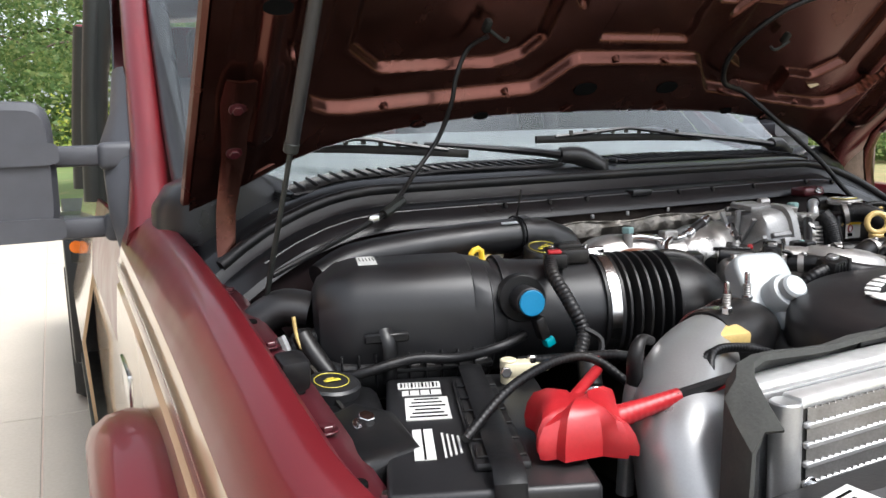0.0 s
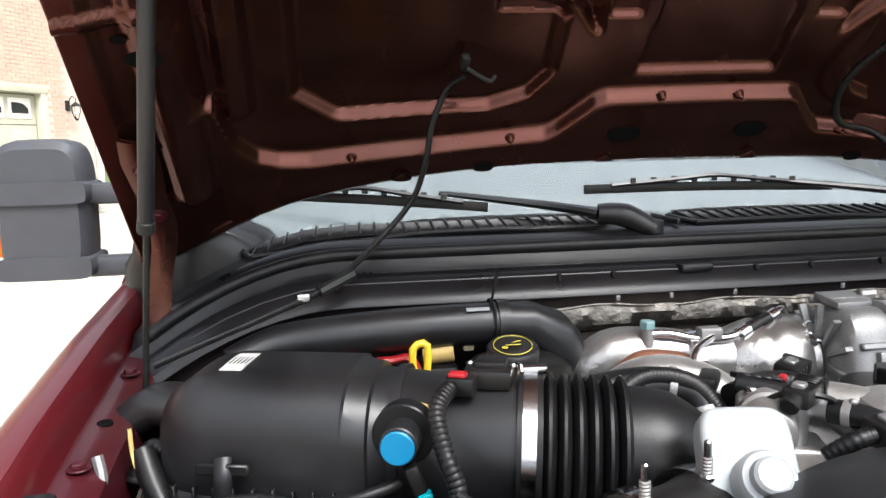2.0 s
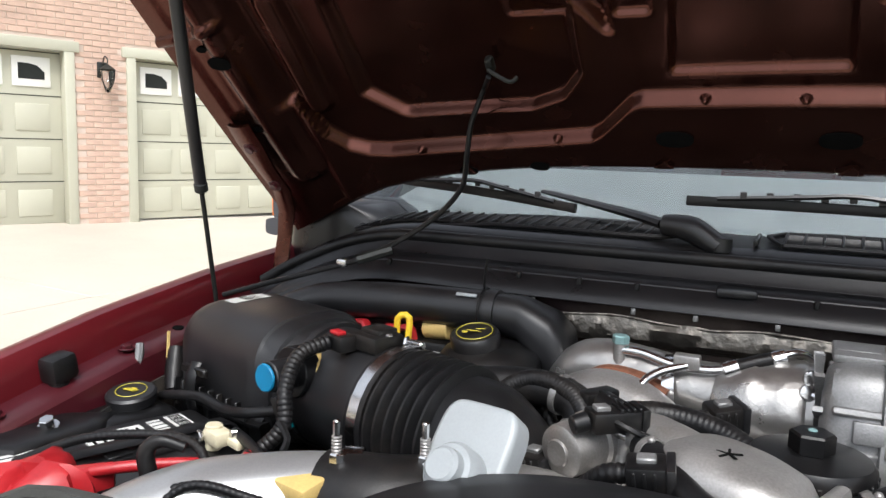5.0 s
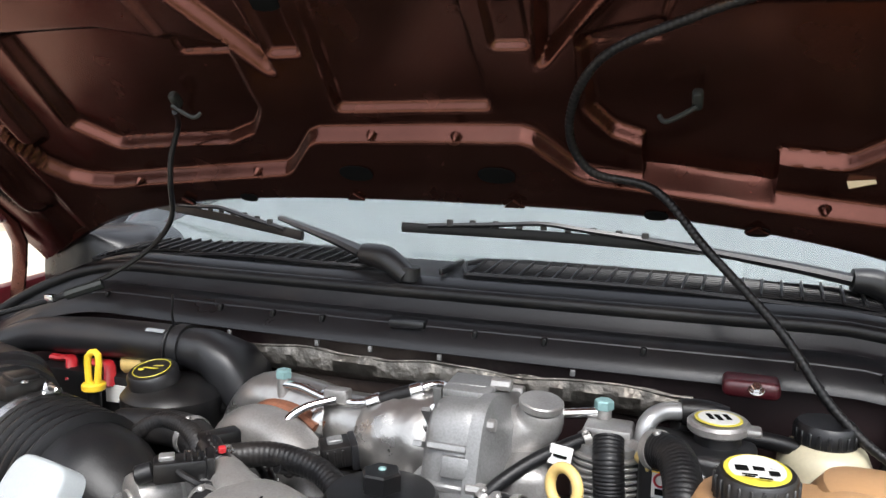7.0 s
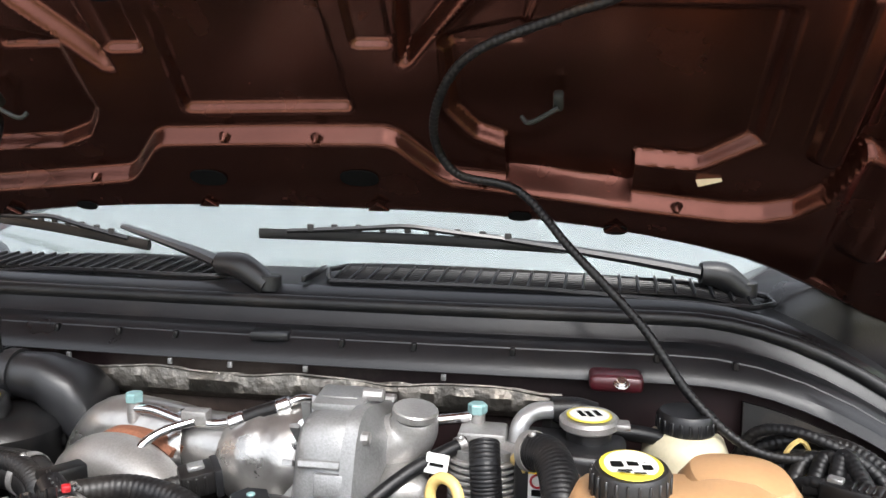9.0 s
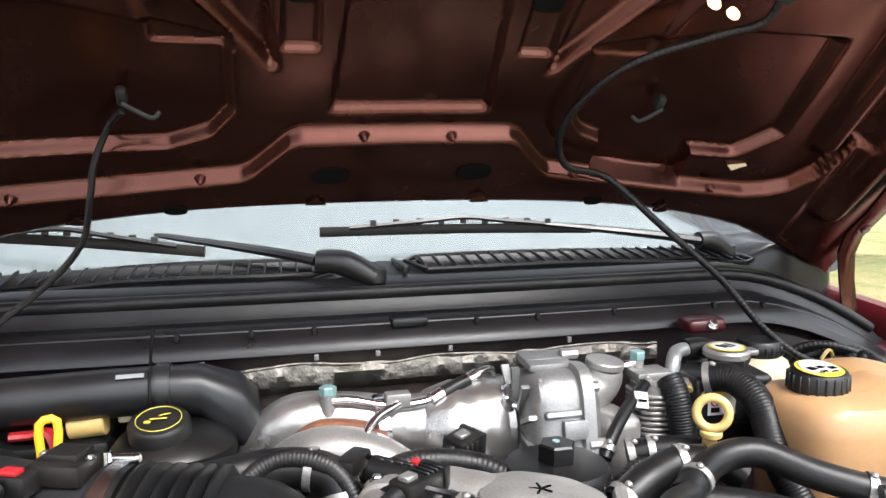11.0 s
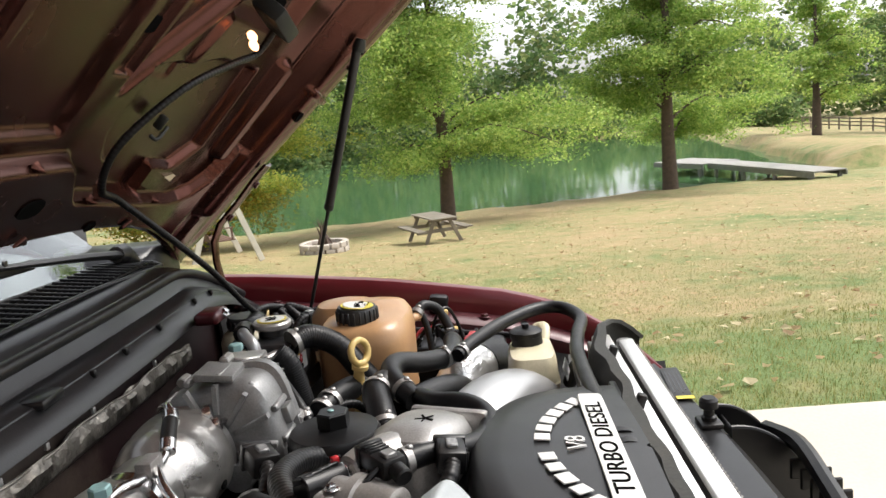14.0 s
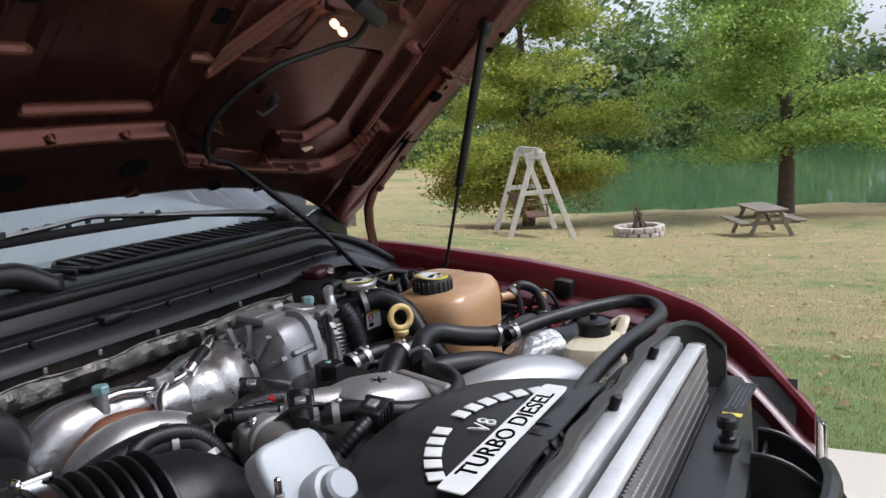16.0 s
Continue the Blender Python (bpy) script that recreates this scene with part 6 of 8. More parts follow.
part("collar", cyl((-0.425, 1.150, 1.178), (-0.425, 1.150, 1.188), 0.016, 18), M_YEL, dl)
part("handle", tube([(-0.433, 1.150, 1.187), (-0.434, 1.151, 1.225), (-0.416, 1.151, 1.228), (-0.418, 1.150, 1.187)], 0.0048, 8, 3), M_YEL, dl)
rc = thing("battery_cover", (-0.47, 1.21, 1.15), "second black battery behind the air box with red terminal caps", "battery")
part("case", box(-0.47, 1.215, 1.13, 0.2, 0.07, 0.12, 0.008, 2), M_BLACK, rc)
for q in ((-0.535, 1.205, 1.197), (-0.455, 1.195, 1.20)):
    part("red_cap", tube([(q[0] - 0.02, q[1], q[2]), q, (q[0] + 0.022, q[1] - 0.006, q[2] + 0.002), (q[0] + 0.034, q[1] - 0.02, q[2] - 0.025)], 0.0085, 8, flat=0.6), M_REDP, rc, "red terminal cap")
part("yellow_cap", cyl((-0.415, 1.205, 1.203), (-0.375, 1.200, 1.207), 0.015, 14), M_PALE, rc)
part("white_label", box(-0.40, 1.178, 1.165, 0.06, 0.002, 0.025, 0), M_PAPER, rc)
part("clip", box(-0.355, 1.20, 1.215, 0.014, 0.008, 0.02, 0.002, 2), M_CREAM, rc)
duct = thing("air_duct", (-0.4, 1.2, 1.2), "long black moulded air duct under the cowl", "duct")
part("tube", tube([(-0.66, 1.205, 1.205), (-0.60, 1.222, 1.222), (-0.50, 1.215, 1.232), (-0.40, 1.205, 1.238), (-0.31, 1.200, 1.240)], [0.020, 0.026, 0.028, 0.028, 0.028], 20), M_SATIN, duct)
part("collar", tube([(-0.318, 1.200, 1.240), (-0.303, 1.200, 1.240)], 0.031, 22), M_SATIN, duct)
part("outlet", loft([[(-0.31, 1.20 + a, 1.24 + b) for a, b in squircle(0.027, 0.027, 2, 20)], [(-0.27, 1.205 + a, 1.235 + b) for a, b in squircle(0.033, 0.030, 2.6, 20)], [(-0.225, 1.21 + a, 1.205 + b) for a, b in squircle(0.042, 0.042, 3.4, 20)], [(-0.205, 1.215 + a, 1.18 + b) for a, b in squircle(0.040, 0.045, 3.6, 20)], [(-0.195, 1.215 + a, 1.14 + b) for a, b in squircle(0.03, 0.03, 3, 20)]]), M_SATIN, duct)
part("print", box(-0.345, 1.182, 1.263, 0.03, 0.006, 0.001, 0, rx=30), M_WHITE, duct)
zt = thing("cable_tie", (-0.324, 1.205, 1.27), "black cable tie standing off the duct", "cable tie")
part("loop", torus((-0.324, 1.201, 1.240), (1, 0, 0), 0.031, 0.0018, 22, 5), M_BLACK, zt)
part("tail", tube([(-0.324, 1.195, 1.268), (-0.322, 1.19, 1.29), (-0.318, 1.188, 1.315)], 0.0018, 6), M_BLACK, zt)
hose("steering_hose", "black hose with a clamp from the reservoir", [(-0.30, 1.10, 1.155), (-0.265, 1.075, 1.165), (-0.22, 1.065, 1.16), (-0.185, 1.075, 1.14), (-0.18, 1.09, 1.09)], 0.019, clamps=(0.15,))
hose("coolant_hose", "black elbow hose with a pale clamp over the bellows", [(-0.26, 1.02, 1.195), (-0.21, 1.025, 1.200), (-0.165, 1.02, 1.200), (-0.135, 1.005, 1.190), (-0.13, 0.985, 1.16)], 0.0205, clamps=(0.55, 0.9))
hose("wiring_loom", "thick braided black wiring loom curving down", [(-0.255, 0.985, 1.13), (-0.24, 1.0, 1.18), (-0.195, 1.015, 1.212), (-0.14, 1.00, 1.205), (-0.115, 0.97, 1.16), (-0.12, 0.95, 1.10)], 0.0105, rib=0.0004, pitch=0.004, cat="cable")

# turbocharger with pipes and shields
tb = thing("turbocharger", (0.05, 1.15, 1.05), "silver turbocharger with bright heat shields and oil lines", "turbocharger")
part("rear_pipe", tube([(-0.205, 1.19, 1.09), (-0.20, 1.19, 1.15), (-0.165, 1.185, 1.188), (-0.105, 1.178, 1.190), (-0.05, 1.172, 1.180), (0.0, 1.168, 1.175)], [0.034, 0.035, 0.036, 0.035, 0.038, 0.044], 26), M_SHIELD, tb)
part("front_pipe", tube([(-0.19, 1.135, 1.10), (-0.178, 1.128, 1.150), (-0.145, 1.118, 1.172), (-0.10, 1.105, 1.172), (-0.055, 1.085, 1.150), (-0.015, 1.055, 1.10), (0.0, 1.04, 1.05)], [0.030, 0.031, 0.032, 0.032, 0.031, 0.029, 0.028], 24), M_CAST, tb)
part("rust_gasket", tube([(-0.185, 1.158, 1.165), (-0.145, 1.150, 1.196), (-0.095, 1.142, 1.196), (-0.06, 1.13, 1.185)], 0.013, 8, flat=0.5), M_RUST, tb, "rusty brown gasket strip")
part("turbine_shield", lathe([(0.042, 0), (0.050, 0.012), (0.056, 0.03), (0.060, 0.045), (0.058, 0.05), (0.062, 0.07), (0.063, 0.095), (0.060, 0.10), (0.062, 0.108), (0.054, 0.115), (0.0, 0.117)], (-0.015, 1.168, 1.172), (1, -0.02, 0.0), 40), M_SHIELD, tb, "bright dented heat shield")
part("shield_band", band((-0.062, 1.165, 1.182), (1, 0, 0.1), 0.0385, 0.014, 0.002), M_STEEL, tb)
part("shield_hole", cyl((0.052, 1.112, 1.150), (0.052, 1.107, 1.149), 0.006, 12), M_INK, tb)
CO = Vector((0.098, 1.126, 1.183))
CR = Matrix.Translation(CO) @ pose(0, 0, 0, -14, 1, -3)
comp = part("compressor", loft([[tuple(CR @ Vector((x, p, q))) for p, q in squircle(a, b2, 4.2, 40)] for x, a, b2 in ((0.0, 0.046, 0.040), (0.003, 0.064, 0.057), (0.009, 0.072, 0.064), (0.020, 0.075, 0.067), (0.050, 0.077, 0.069), (0.054, 0.076, 0.068), (0.056, 0.083, 0.075), (0.070, 0.083, 0.075), (0.074, 0.074, 0.066), (0.088, 0.052, 0.046))]), M_CASTD, tb, "grey cast compressor housing with ribs")
for k in range(9):
    a = -0.6 + 0.52 * k
    b = prism([(0.020, 0), (0.074, 0), (0.074, 0.010), (0.030, 0.006)], -0.003, 0.003, 0.001, 1)
    b.transform(Matrix.Translation(CO) @ Matrix(((0, -1, 0, 0), (-math.cos(a), 0, math.sin(a), 0), (math.sin(a), 0, math.cos(a), 0), (0, 0, 0, 1))))
    part("face_rib", b, M_CASTD, comp)
    part("rim_rib", box(CO.x + 0.03, CO.y - 0.079 * math.cos(a), CO.z + 0.079 * math.sin(a), 0.045, 0.009, 0.009, 0.002, 1, rx=-math.degrees(a)), M_CASTD, comp)
for k in range(8):
    a = 2 * math.pi * k / 8
    part("cover_bolt", cyl((CO.x + 0.055, CO.y + 0.084 * math.cos(a), CO.z + 0.084 * math.sin(a)), (CO.x + 0.078, CO.y + 0.084 * math.cos(a), CO.z + 0.084 * math.sin(a)), 0.007, 8), M_CAST, comp)
part("top_plate", box(0.132, 1.125, 1.261, 0.055, 0.05, 0.010, 0.003, 2, rx=6), M_CASTD, comp)
part("cast_pad", box(0.140, 1.047, 1.200, 0.03, 0.010, 0.022, 0.002, 2, rx=-12), M_CASTD, comp)
part("hub", lathe([(0, -0.012), (0.018, -0.011), (0.022, 0.0), (0.022, 0.004), (0, 0.004)], (CO.x, CO.y - 0.02, CO.z - 0.045), (1, 0, 0), 14), M_CASTD, comp)
part("outlet", tube([(0.175, 1.13, 1.205), (0.205, 1.125, 1.23), (0.21, 1.12, 1.25)], [0.034, 0.028, 0.022], 20), M_CAST, comp)
part("outlet_cap", cyl((0.21, 1.12, 1.249), (0.211, 1.119, 1.258), 0.024, 20), M_CAST, comp)
part("lower_casting", box(0.205, 1.09, 1.165, 0.05, 0.07, 0.08, 0.015, 3, rz=10), M_CAST, comp)
lever = part("actuator_rod", tube([(0.085, 1.12, 1.212), (0.105, 1.11, 1.208), (0.125, 1.09, 1.205)], 0.004, 8), M_STEEL, tb)
for q in ((0.085, 1.12, 1.212), (0.088, 1.13, 1.225), (0.103, 1.135, 1.20)):
    part("rod_end", lathe([(0, -0.006), (0.009, -0.005), (0.010, 0), (0.009, 0.005), (0, 0.006)], q, (0.2, -1, 0.2), 14), M_STEEL, lever)
part("rod_shank", tube([(0.015, 1.190, 1.217), (0.045, 1.178, 1.215), (0.085, 1.155, 1.211)], 0.0042, 10), M_STEEL, lever)
part("rod_eye", torus((0.094, 1.150, 1.210), (0.3, -0.9, 0.3), 0.0085, 0.0034, 22, 8), M_STEEL, lever)
part("rod_nut", cyl((0.050, 1.1755, 1.2146), (0.058, 1.1713, 1.2140), 0.0068, 6), M_STEEL, lever)
oil = part("oil_line", tube([(-0.126, 1.160, 1.213), (-0.10, 1.158, 1.213), (-0.06, 1.152, 1.205), (-0.02, 1.150, 1.205), (0.005, 1.153, 1.210)], 0.0058, 10), M_STEEL, tb)
part("oil_line_sleeve", tube([(0.005, 1.153, 1.210), (0.03, 1.16, 1.219), (0.05, 1.165, 1.225)], 0.009, 12), M_RUBBER, oil)
part("oil_line_end", tube([(0.05, 1.165, 1.225), (0.07, 1.175, 1.232), (0.085, 1.19, 1.225), (0.09, 1.2, 1.20)], 0.0055, 10), M_STEEL, oil)
part("crimp", cyl((-0.005, 1.150, 1.206), (0.012, 1.155, 1.213), 0.0098, 14), M_STEEL, oil)
part("crimp", cyl((0.045, 1.163, 1.223), (0.060, 1.169, 1.228), 0.0098, 14), M_STEEL, oil)
part("banjo_bolt", cyl((-0.126, 1.162, 1.195), (-0.126, 1.162, 1.222), 0.0085, 14), M_CAST, oil)
part("banjo_head", cyl((-0.126, 1.162, 1.220), (-0.126, 1.162, 1.231), 0.0105, 6), M_FTEAL, oil, "faded teal banjo bolt head")
part("line_bracket", box(-0.045, 1.152, 1.212, 0.030, 0.018, 0.016, 0.002, 2), M_CAST, oil)
part("drain_line", tube([(-0.045, 1.145, 1.208), (-0.075, 1.125, 1.200), (-0.090, 1.105, 1.185), (-0.088, 1.085, 1.15), (-0.08, 1.075, 1.12)], 0.0052, 10), M_STEEL, oil)
for ob in [oil] + list(oil.children):
    ob.data.transform(Matrix.Translation((0, -0.006, 0.010)))
part("paint_dab", box(-0.098, 1.077, 1.183, 0.006, 0.002, 0.005, 0), M_FTEAL, tb)

# finned oil cooler with lines
fc = thing("finned_fuel_cooler", (0.285, 1.13, 1.13), "finned aluminium canister with bright lines and fittings", "cooler")
part("canister", loft([[(0.283 + a, 1.118 + b2, z) for a, b2 in squircle(0.031, 0.028, 3, 24)] for z in (1.11, 1.225)]), M_CASTD, fc)
for k in range(15):
    part("fin", prism([(0.283 + a, 1.118 + b2) for a, b2 in squircle(0.037, 0.034, 2.8, 24)], 1.118 + 0.0068 * k, 1.1212 + 0.0068 * k, 0.0008, 1), M_CAST, fc)
part("top_block", join(box(0.280, 1.135, 1.228, 0.05, 0.04, 0.018, 0.004, 2), cyl((0.30, 1.12, 1.22), (0.325, 1.10, 1.222), 0.009, 12)), M_CAST, fc)
part("banjo_bolt", cyl((0.272, 1.150, 1.230), (0.272, 1.150, 1.248), 0.0085, 12), M_CAST, fc)
part("bolt_head", cyl((0.272, 1.150, 1.246), (0.272, 1.150, 1.257), 0.0105, 6), M_FTEAL, fc, "faded teal bolt head")
part("line", tube([(0.205, 1.14, 1.235), (0.235, 1.145, 1.238), (0.272, 1.150, 1.243)], 0.0058, 10), M_STEEL, fc)
part("elbow_pipe", tube([(0.315, 1.135, 1.215), (0.318, 1.140, 1.240), (0.332, 1.155, 1.250), (0.355, 1.165, 1.250)], 0.0095, 12), M_SILVER, fc)
part("elbow_hose", tube([(0.350, 1.165, 1.250), (0.375, 1.17, 1.250), (0.395, 1.172, 1.245)], 0.0135, 14), M_RUBBER, fc)
part("side_fitting", cyl((0.315, 1.10, 1.222), (0.330, 1.085, 1.214), 0.007, 8), M_PALE, fc)
hose("braided_hose", "thick braided black hose over the finned canister", [(0.285, 1.095, 1.235), (0.288, 1.080, 1.215), (0.292, 1.070, 1.17), (0.295, 1.06, 1.10)], 0.0155, rib=0.0007, pitch=0.0035, seg=16)
hose("fuel_line", "black sleeved line with bright crimped ends and a white tag", [(0.265, 1.11, 1.228), (0.245, 1.095, 1.222), (0.215, 1.07, 1.21), (0.185, 1.045, 1.19), (0.168, 1.03, 1.17)], 0.0075, clamps=(0.12, 0.88))
tag = thing("paper_tag", (0.235, 1.08, 1.21), "white paper tag wrapped round a line", "tag")
part("tag", box(0.240, 1.080, 1.216, 0.024, 0.003, 0.020, 0.0008, 1, rz=20, ry=15, rx=-20), M_PAPER, tag)
part("print", box(0.240, 1.0775, 1.216, 0.014, 0.002, 0.003, 0, rz=20, ry=15, rx=-20), M_INK, tag)

# throttle valve, sensor casting and filter cap
eg = thing("throttle_valve", (-0.11, 0.96, 1.13), "cast aluminium valve with a round motor cap", "valve")
part("motor", lathe([(0, 0), (0.020, 0), (0.0245, 0.003), (0.0255, 0.007), (0.0255, 0.040), (0.029, 0.042), (0.029, 0.052), (0.022, 0.056), (0.022, 0.075), (0, 0.076)], (-0.122, 0.880, 1.190), (0.45, 0.85, 0.05), 28), M_CAST, eg)
part("motor_cap", cyl((-0.1235, 0.877, 1.1898), (-0.1218, 0.8802, 1.190), 0.013, 20), M_CAST, eg)
part("body", box(-0.085, 0.955, 1.185, 0.055, 0.05, 0.05, 0.010, 3, rz=-30), M_CAST, eg)
for q in ((-0.105, 0.945, 1.211), (-0.065, 0.945, 1.211), (-0.08, 0.972, 1.211)):
    part("bolt", bolt(q, (0, 0, 1), 0.005, 0.006), M_STEEL, eg)
part("connector", box(-0.118, 1.010, 1.205, 0.022, 0.045, 0.018, 0.004, 2, rz=-35), M_BLACK, eg)
part("flange", box(-0.075, 0.93, 1.150, 0.08, 0.06, 0.03, 0.008, 3, rz=-20), M_CAST, eg)
part("bleed_pipe", tube([(-0.10, 0.925, 1.19), (-0.085, 0.915, 1.208), (-0.06, 0.905, 1.206), (-0.045, 0.90, 1.20)], 0.006, 10), M_STEEL, eg)
sc = thing("intake_casting", (0.03, 0.88, 1.12), "smooth grey cast intake elbow with a star mark", "intake")
SCM = Matrix.Translation((0.030, 0.870, 0)) @ pose(0, 0, 0, 0, 0, -22)
secs = []
for z, k in ((1.11, 0.86), (1.15, 0.98), (1.18, 1.0), (1.200, 0.97), (1.213, 0.86), (1.221, 0.6), (1.223, 0.2)):
    secs.append([tuple(SCM @ Vector((a, b2, z - 0.010 * (a / 0.09)))) for a, b2 in squircle(0.066 * k, 0.050 * k, 2.8, 34)])
part("casting", loft(secs), M_CAST, sc)
part("neck", tube([(-0.058, 0.935, 1.205), (-0.035, 0.915, 1.205), (0.0, 0.89, 1.190)], [0.018, 0.022, 0.035], 18), M_CAST, sc)
for k in range(5):
    b = box(0, 0.006, 0, 0.0022, 0.010, 0.001, 0)
    b.transform(Matrix.Translation((0.024, 0.864, 1.2238)) @ pose(0, 0, 0, 0, 0, 72 * k))
    part("star_mark", b, M_INK, sc)
part("flange_edge", box(0.093, 0.842, 1.165, 0.014, 0.10, 0.085, 0.006, 2, rz=-22), M_CAST, sc)
sn = thing("pressure_sensor", (-0.07, 0.945, 1.2), "black plug-in pressure sensor with a brass hex", "sensor")
part("hex", cyl((-0.055, 0.933, 1.206), (-0.066, 0.942, 1.207), 0.012, 6), M_STEEL, sn)
part("body", cyl((-0.066, 0.942, 1.207), (-0.105, 0.975, 1.212), 0.0135, 12), M_BLACK, sn)
for k in range(4):
    part("rib", box(-0.078 - 0.008 * k, 0.952 + 0.0066 * k, 1.2215, 0.004, 0.022, 0.006, 0.001, 1, rz=40), M_BLACK, sn)
part("red_clip", box(-0.068, 0.947, 1.2245, 0.008, 0.008, 0.007, 0.002, 2, rz=40), M_REDP, sn, "red clip")
of = thing("oil_filter_cap", (0.095, 0.99, 1.15), "black oil filter cap with a large hex", "filter cap")
part("disc", lathe([(0, 0), (0.054, 0), (0.056, 0.004), (0.056, 0.022), (0.052, 0.028), (0.030, 0.031), (0, 0.032)], (0.088, 0.980, 1.166), seg=36), M_BLACK, of)
part("hex", cyl((0.088, 0.980, 1.196), (0.088, 0.980, 1.216), 0.020, 6, 0.002), M_BLACK, of)
part("paint_dot", cyl((0.088, 0.982, 1.2155), (0.088, 0.982, 1.2175), 0.004, 10), M_FTEAL, of)
for k in range(26):
    a = 2 * math.pi * k / 26
    part("grip", box(0.088 + 0.056 * math.cos(a), 0.980 + 0.056 * math.sin(a), 1.176, 0.003, 0.005, 0.016, 0.0008, 1, rz=math.degrees(a)), M_BLACK, of)
hose("wiring_loom", "bundle of black wires with a tape band", [(-0.105, 0.985, 1.195), (-0.05, 1.01, 1.198), (0.01, 1.005, 1.19), (0.05, 0.98, 1.175)], 0.013, rib=0.0006, cat="cable")
hose("coolant_hose", "black hose with spring clamp round the intake casting", [(-0.05, 0.895, 1.205), (-0.025, 0.860, 1.205), (0.01, 0.815, 1.195), (0.06, 0.795, 1.19), (0.10, 0.80, 1.195), (0.125, 0.825, 1.20), (0.15, 0.86, 1.195), (0.185, 0.885, 1.19)], 0.0125, clamps=(0.08,))
hose("heater_hose", "black heater hose with clamps behind the intake casting", [(0.13, 0.925, 1.165), (0.165, 0.935, 1.182), (0.205, 0.945, 1.192), (0.235, 0.935, 1.196)], 0.019, clamps=(0.12, 0.75))
hose("heater_hose", "black heater hose rising to the tank", [(0.19, 1.02, 1.175), (0.23, 1.005, 1.182), (0.27, 0.985, 1.180), (0.30, 0.965, 1.16)], 0.017, clamps=(0.1, 0.25))
hose("heater_hose", "braided black hose arching beside the finned canister", [(0.33, 1.085, 1.235), (0.352, 1.06, 1.238), (0.362, 1.02, 1.215), (0.358, 0.985, 1.17), (0.37, 0.95, 1.12)], 0.018, rib=0.0005, pitch=0.004, clamps=(0.03,))
hose("coolant_hose", "long black coolant hose running to the tank", [(0.18, 0.89, 1.185), (0.235, 0.925, 1.200), (0.285, 0.925, 1.205), (0.33, 0.89, 1.190), (0.39, 0.855, 1.178), (0.45, 0.85, 1.178), (0.50, 0.855, 1.17)], 0.0155, clamps=(0.1, 0.62))
hose("coolant_hose", "lower black coolant hose by the silver pipe", [(0.20, 0.915, 1.165), (0.25, 0.89, 1.165), (0.31, 0.855, 1.155), (0.36, 0.835, 1.13), (0.40, 0.83, 1.08)], 0.019)
hose("upper_radiator_hose", "large black hose looping round to the radiator", [(-0.15, 0.652, 1.155), (-0.06, 0.652, 1.172), (0.06, 0.655, 1.180), (0.20, 0.662, 1.183), (0.34, 0.660, 1.184), (0.43, 0.648, 1.186), (0.50, 0.635, 1.192), (0.55, 0.660, 1.199), (0.55, 0.705, 1.200), (0.49, 0.765, 1.197), (0.41, 0.815, 1.192), (0.36, 0.84, 1.186)], 0.011, clamps=(0.97,), seg=18)
hose("radiator_hose", "black hose lying beside the fan shroud", [(-0.12, 0.640, 1.12), (0.0, 0.645, 1.135), (0.15, 0.652, 1.142), (0.32, 0.655, 1.144), (0.44, 0.65, 1.13), (0.50, 0.66, 1.08)], 0.012)
cpl = thing("hose_coupling", (0.0, 0.655, 1.17), "black plastic quick coupling on the large hose", "coupling")
part("coupling", join(tube([(-0.035, 0.653, 1.176), (0.02, 0.655, 1.180)], 0.021, 20), tube([(-0.02, 0.653, 1.177), (-0.01, 0.6535, 1.178)], 0.025, 20), tube([(0.005, 0.654, 1.179), (0.013, 0.6545, 1.1795)], 0.024, 20)), M_BLACK, cpl)
dr = thing("transmission_dipstick", (0.279, 0.978, 1.15), "yellow ring-handled transmission dipstick beside the hoses", "dipstick")
part("ring", torus((0.282, 0.975, 1.226), (-0.55, -0.8, 0.15), 0.0165, 0.005, 30, 10), M_PALE, dr, "yellow plastic ring")
part("stem", tube([(0.282, 0.976, 1.210), (0.283, 0.98, 1.19), (0.285, 0.985, 1.12)], [0.006, 0.008, 0.008], 10), M_PALE, dr)
part("collar", cyl((0.2825, 0.977, 1.200), (0.282, 0.976, 1.208), 0.012, 16), M_PALE, dr)
dr.location += Vector((-0.018, -0.003, 0.007))

# coolant tank
dg2 = thing("coolant_tank", (0.44, 0.99, 1.05), "amber translucent coolant tank with a black cap", "coolant tank")


def tank_ring(z, k, dx=0.0):
    out = []
    for i in range(44):
        t = 2 * math.pi * i / 44
        c, s = math.cos(t), math.sin(t)
        r = 1 + 0.07 * math.cos(2 * t + 0.5)
        out.append((0.457 + dx + 0.089 * k * r * math.copysign(abs(c) ** 0.62, c), 0.990 + 0.080 * k * r * math.copysign(abs(s) ** 0.62, s), z + 0.012 * max(0.0, c) * (z > 1.2)))
    return out


tank = part("tank", loft([tank_ring(z, k) for z, k in ((1.03, 0.85), (1.06, 0.93), (1.10, 0.96), (1.104, 0.975), (1.110, 0.96), (1.16, 0.985), (1.205, 0.995), (1.224, 0.96), (1.235, 0.87), (1.240, 0.68), (1.242, 0.3))]), M_AMBER, dg2, "amber plastic tank with a moulded seam")
part("second_lobe", loft([[(0.515 + a, 1.035 + b2, z) for a, b2 in squircle(0.055 * k, 0.06 * k, 2.6, 26)] for z, k in ((1.15, 0.95), (1.20, 1.0), (1.232, 0.95), (1.248, 0.75), (1.254, 0.35))]), M_AMBER, tank)
part("neck", lathe([(0.034, 0), (0.033, 0.02), (0, 0.02)], (0.420, 1.0, 1.222), seg=26), M_AMBER, tank)
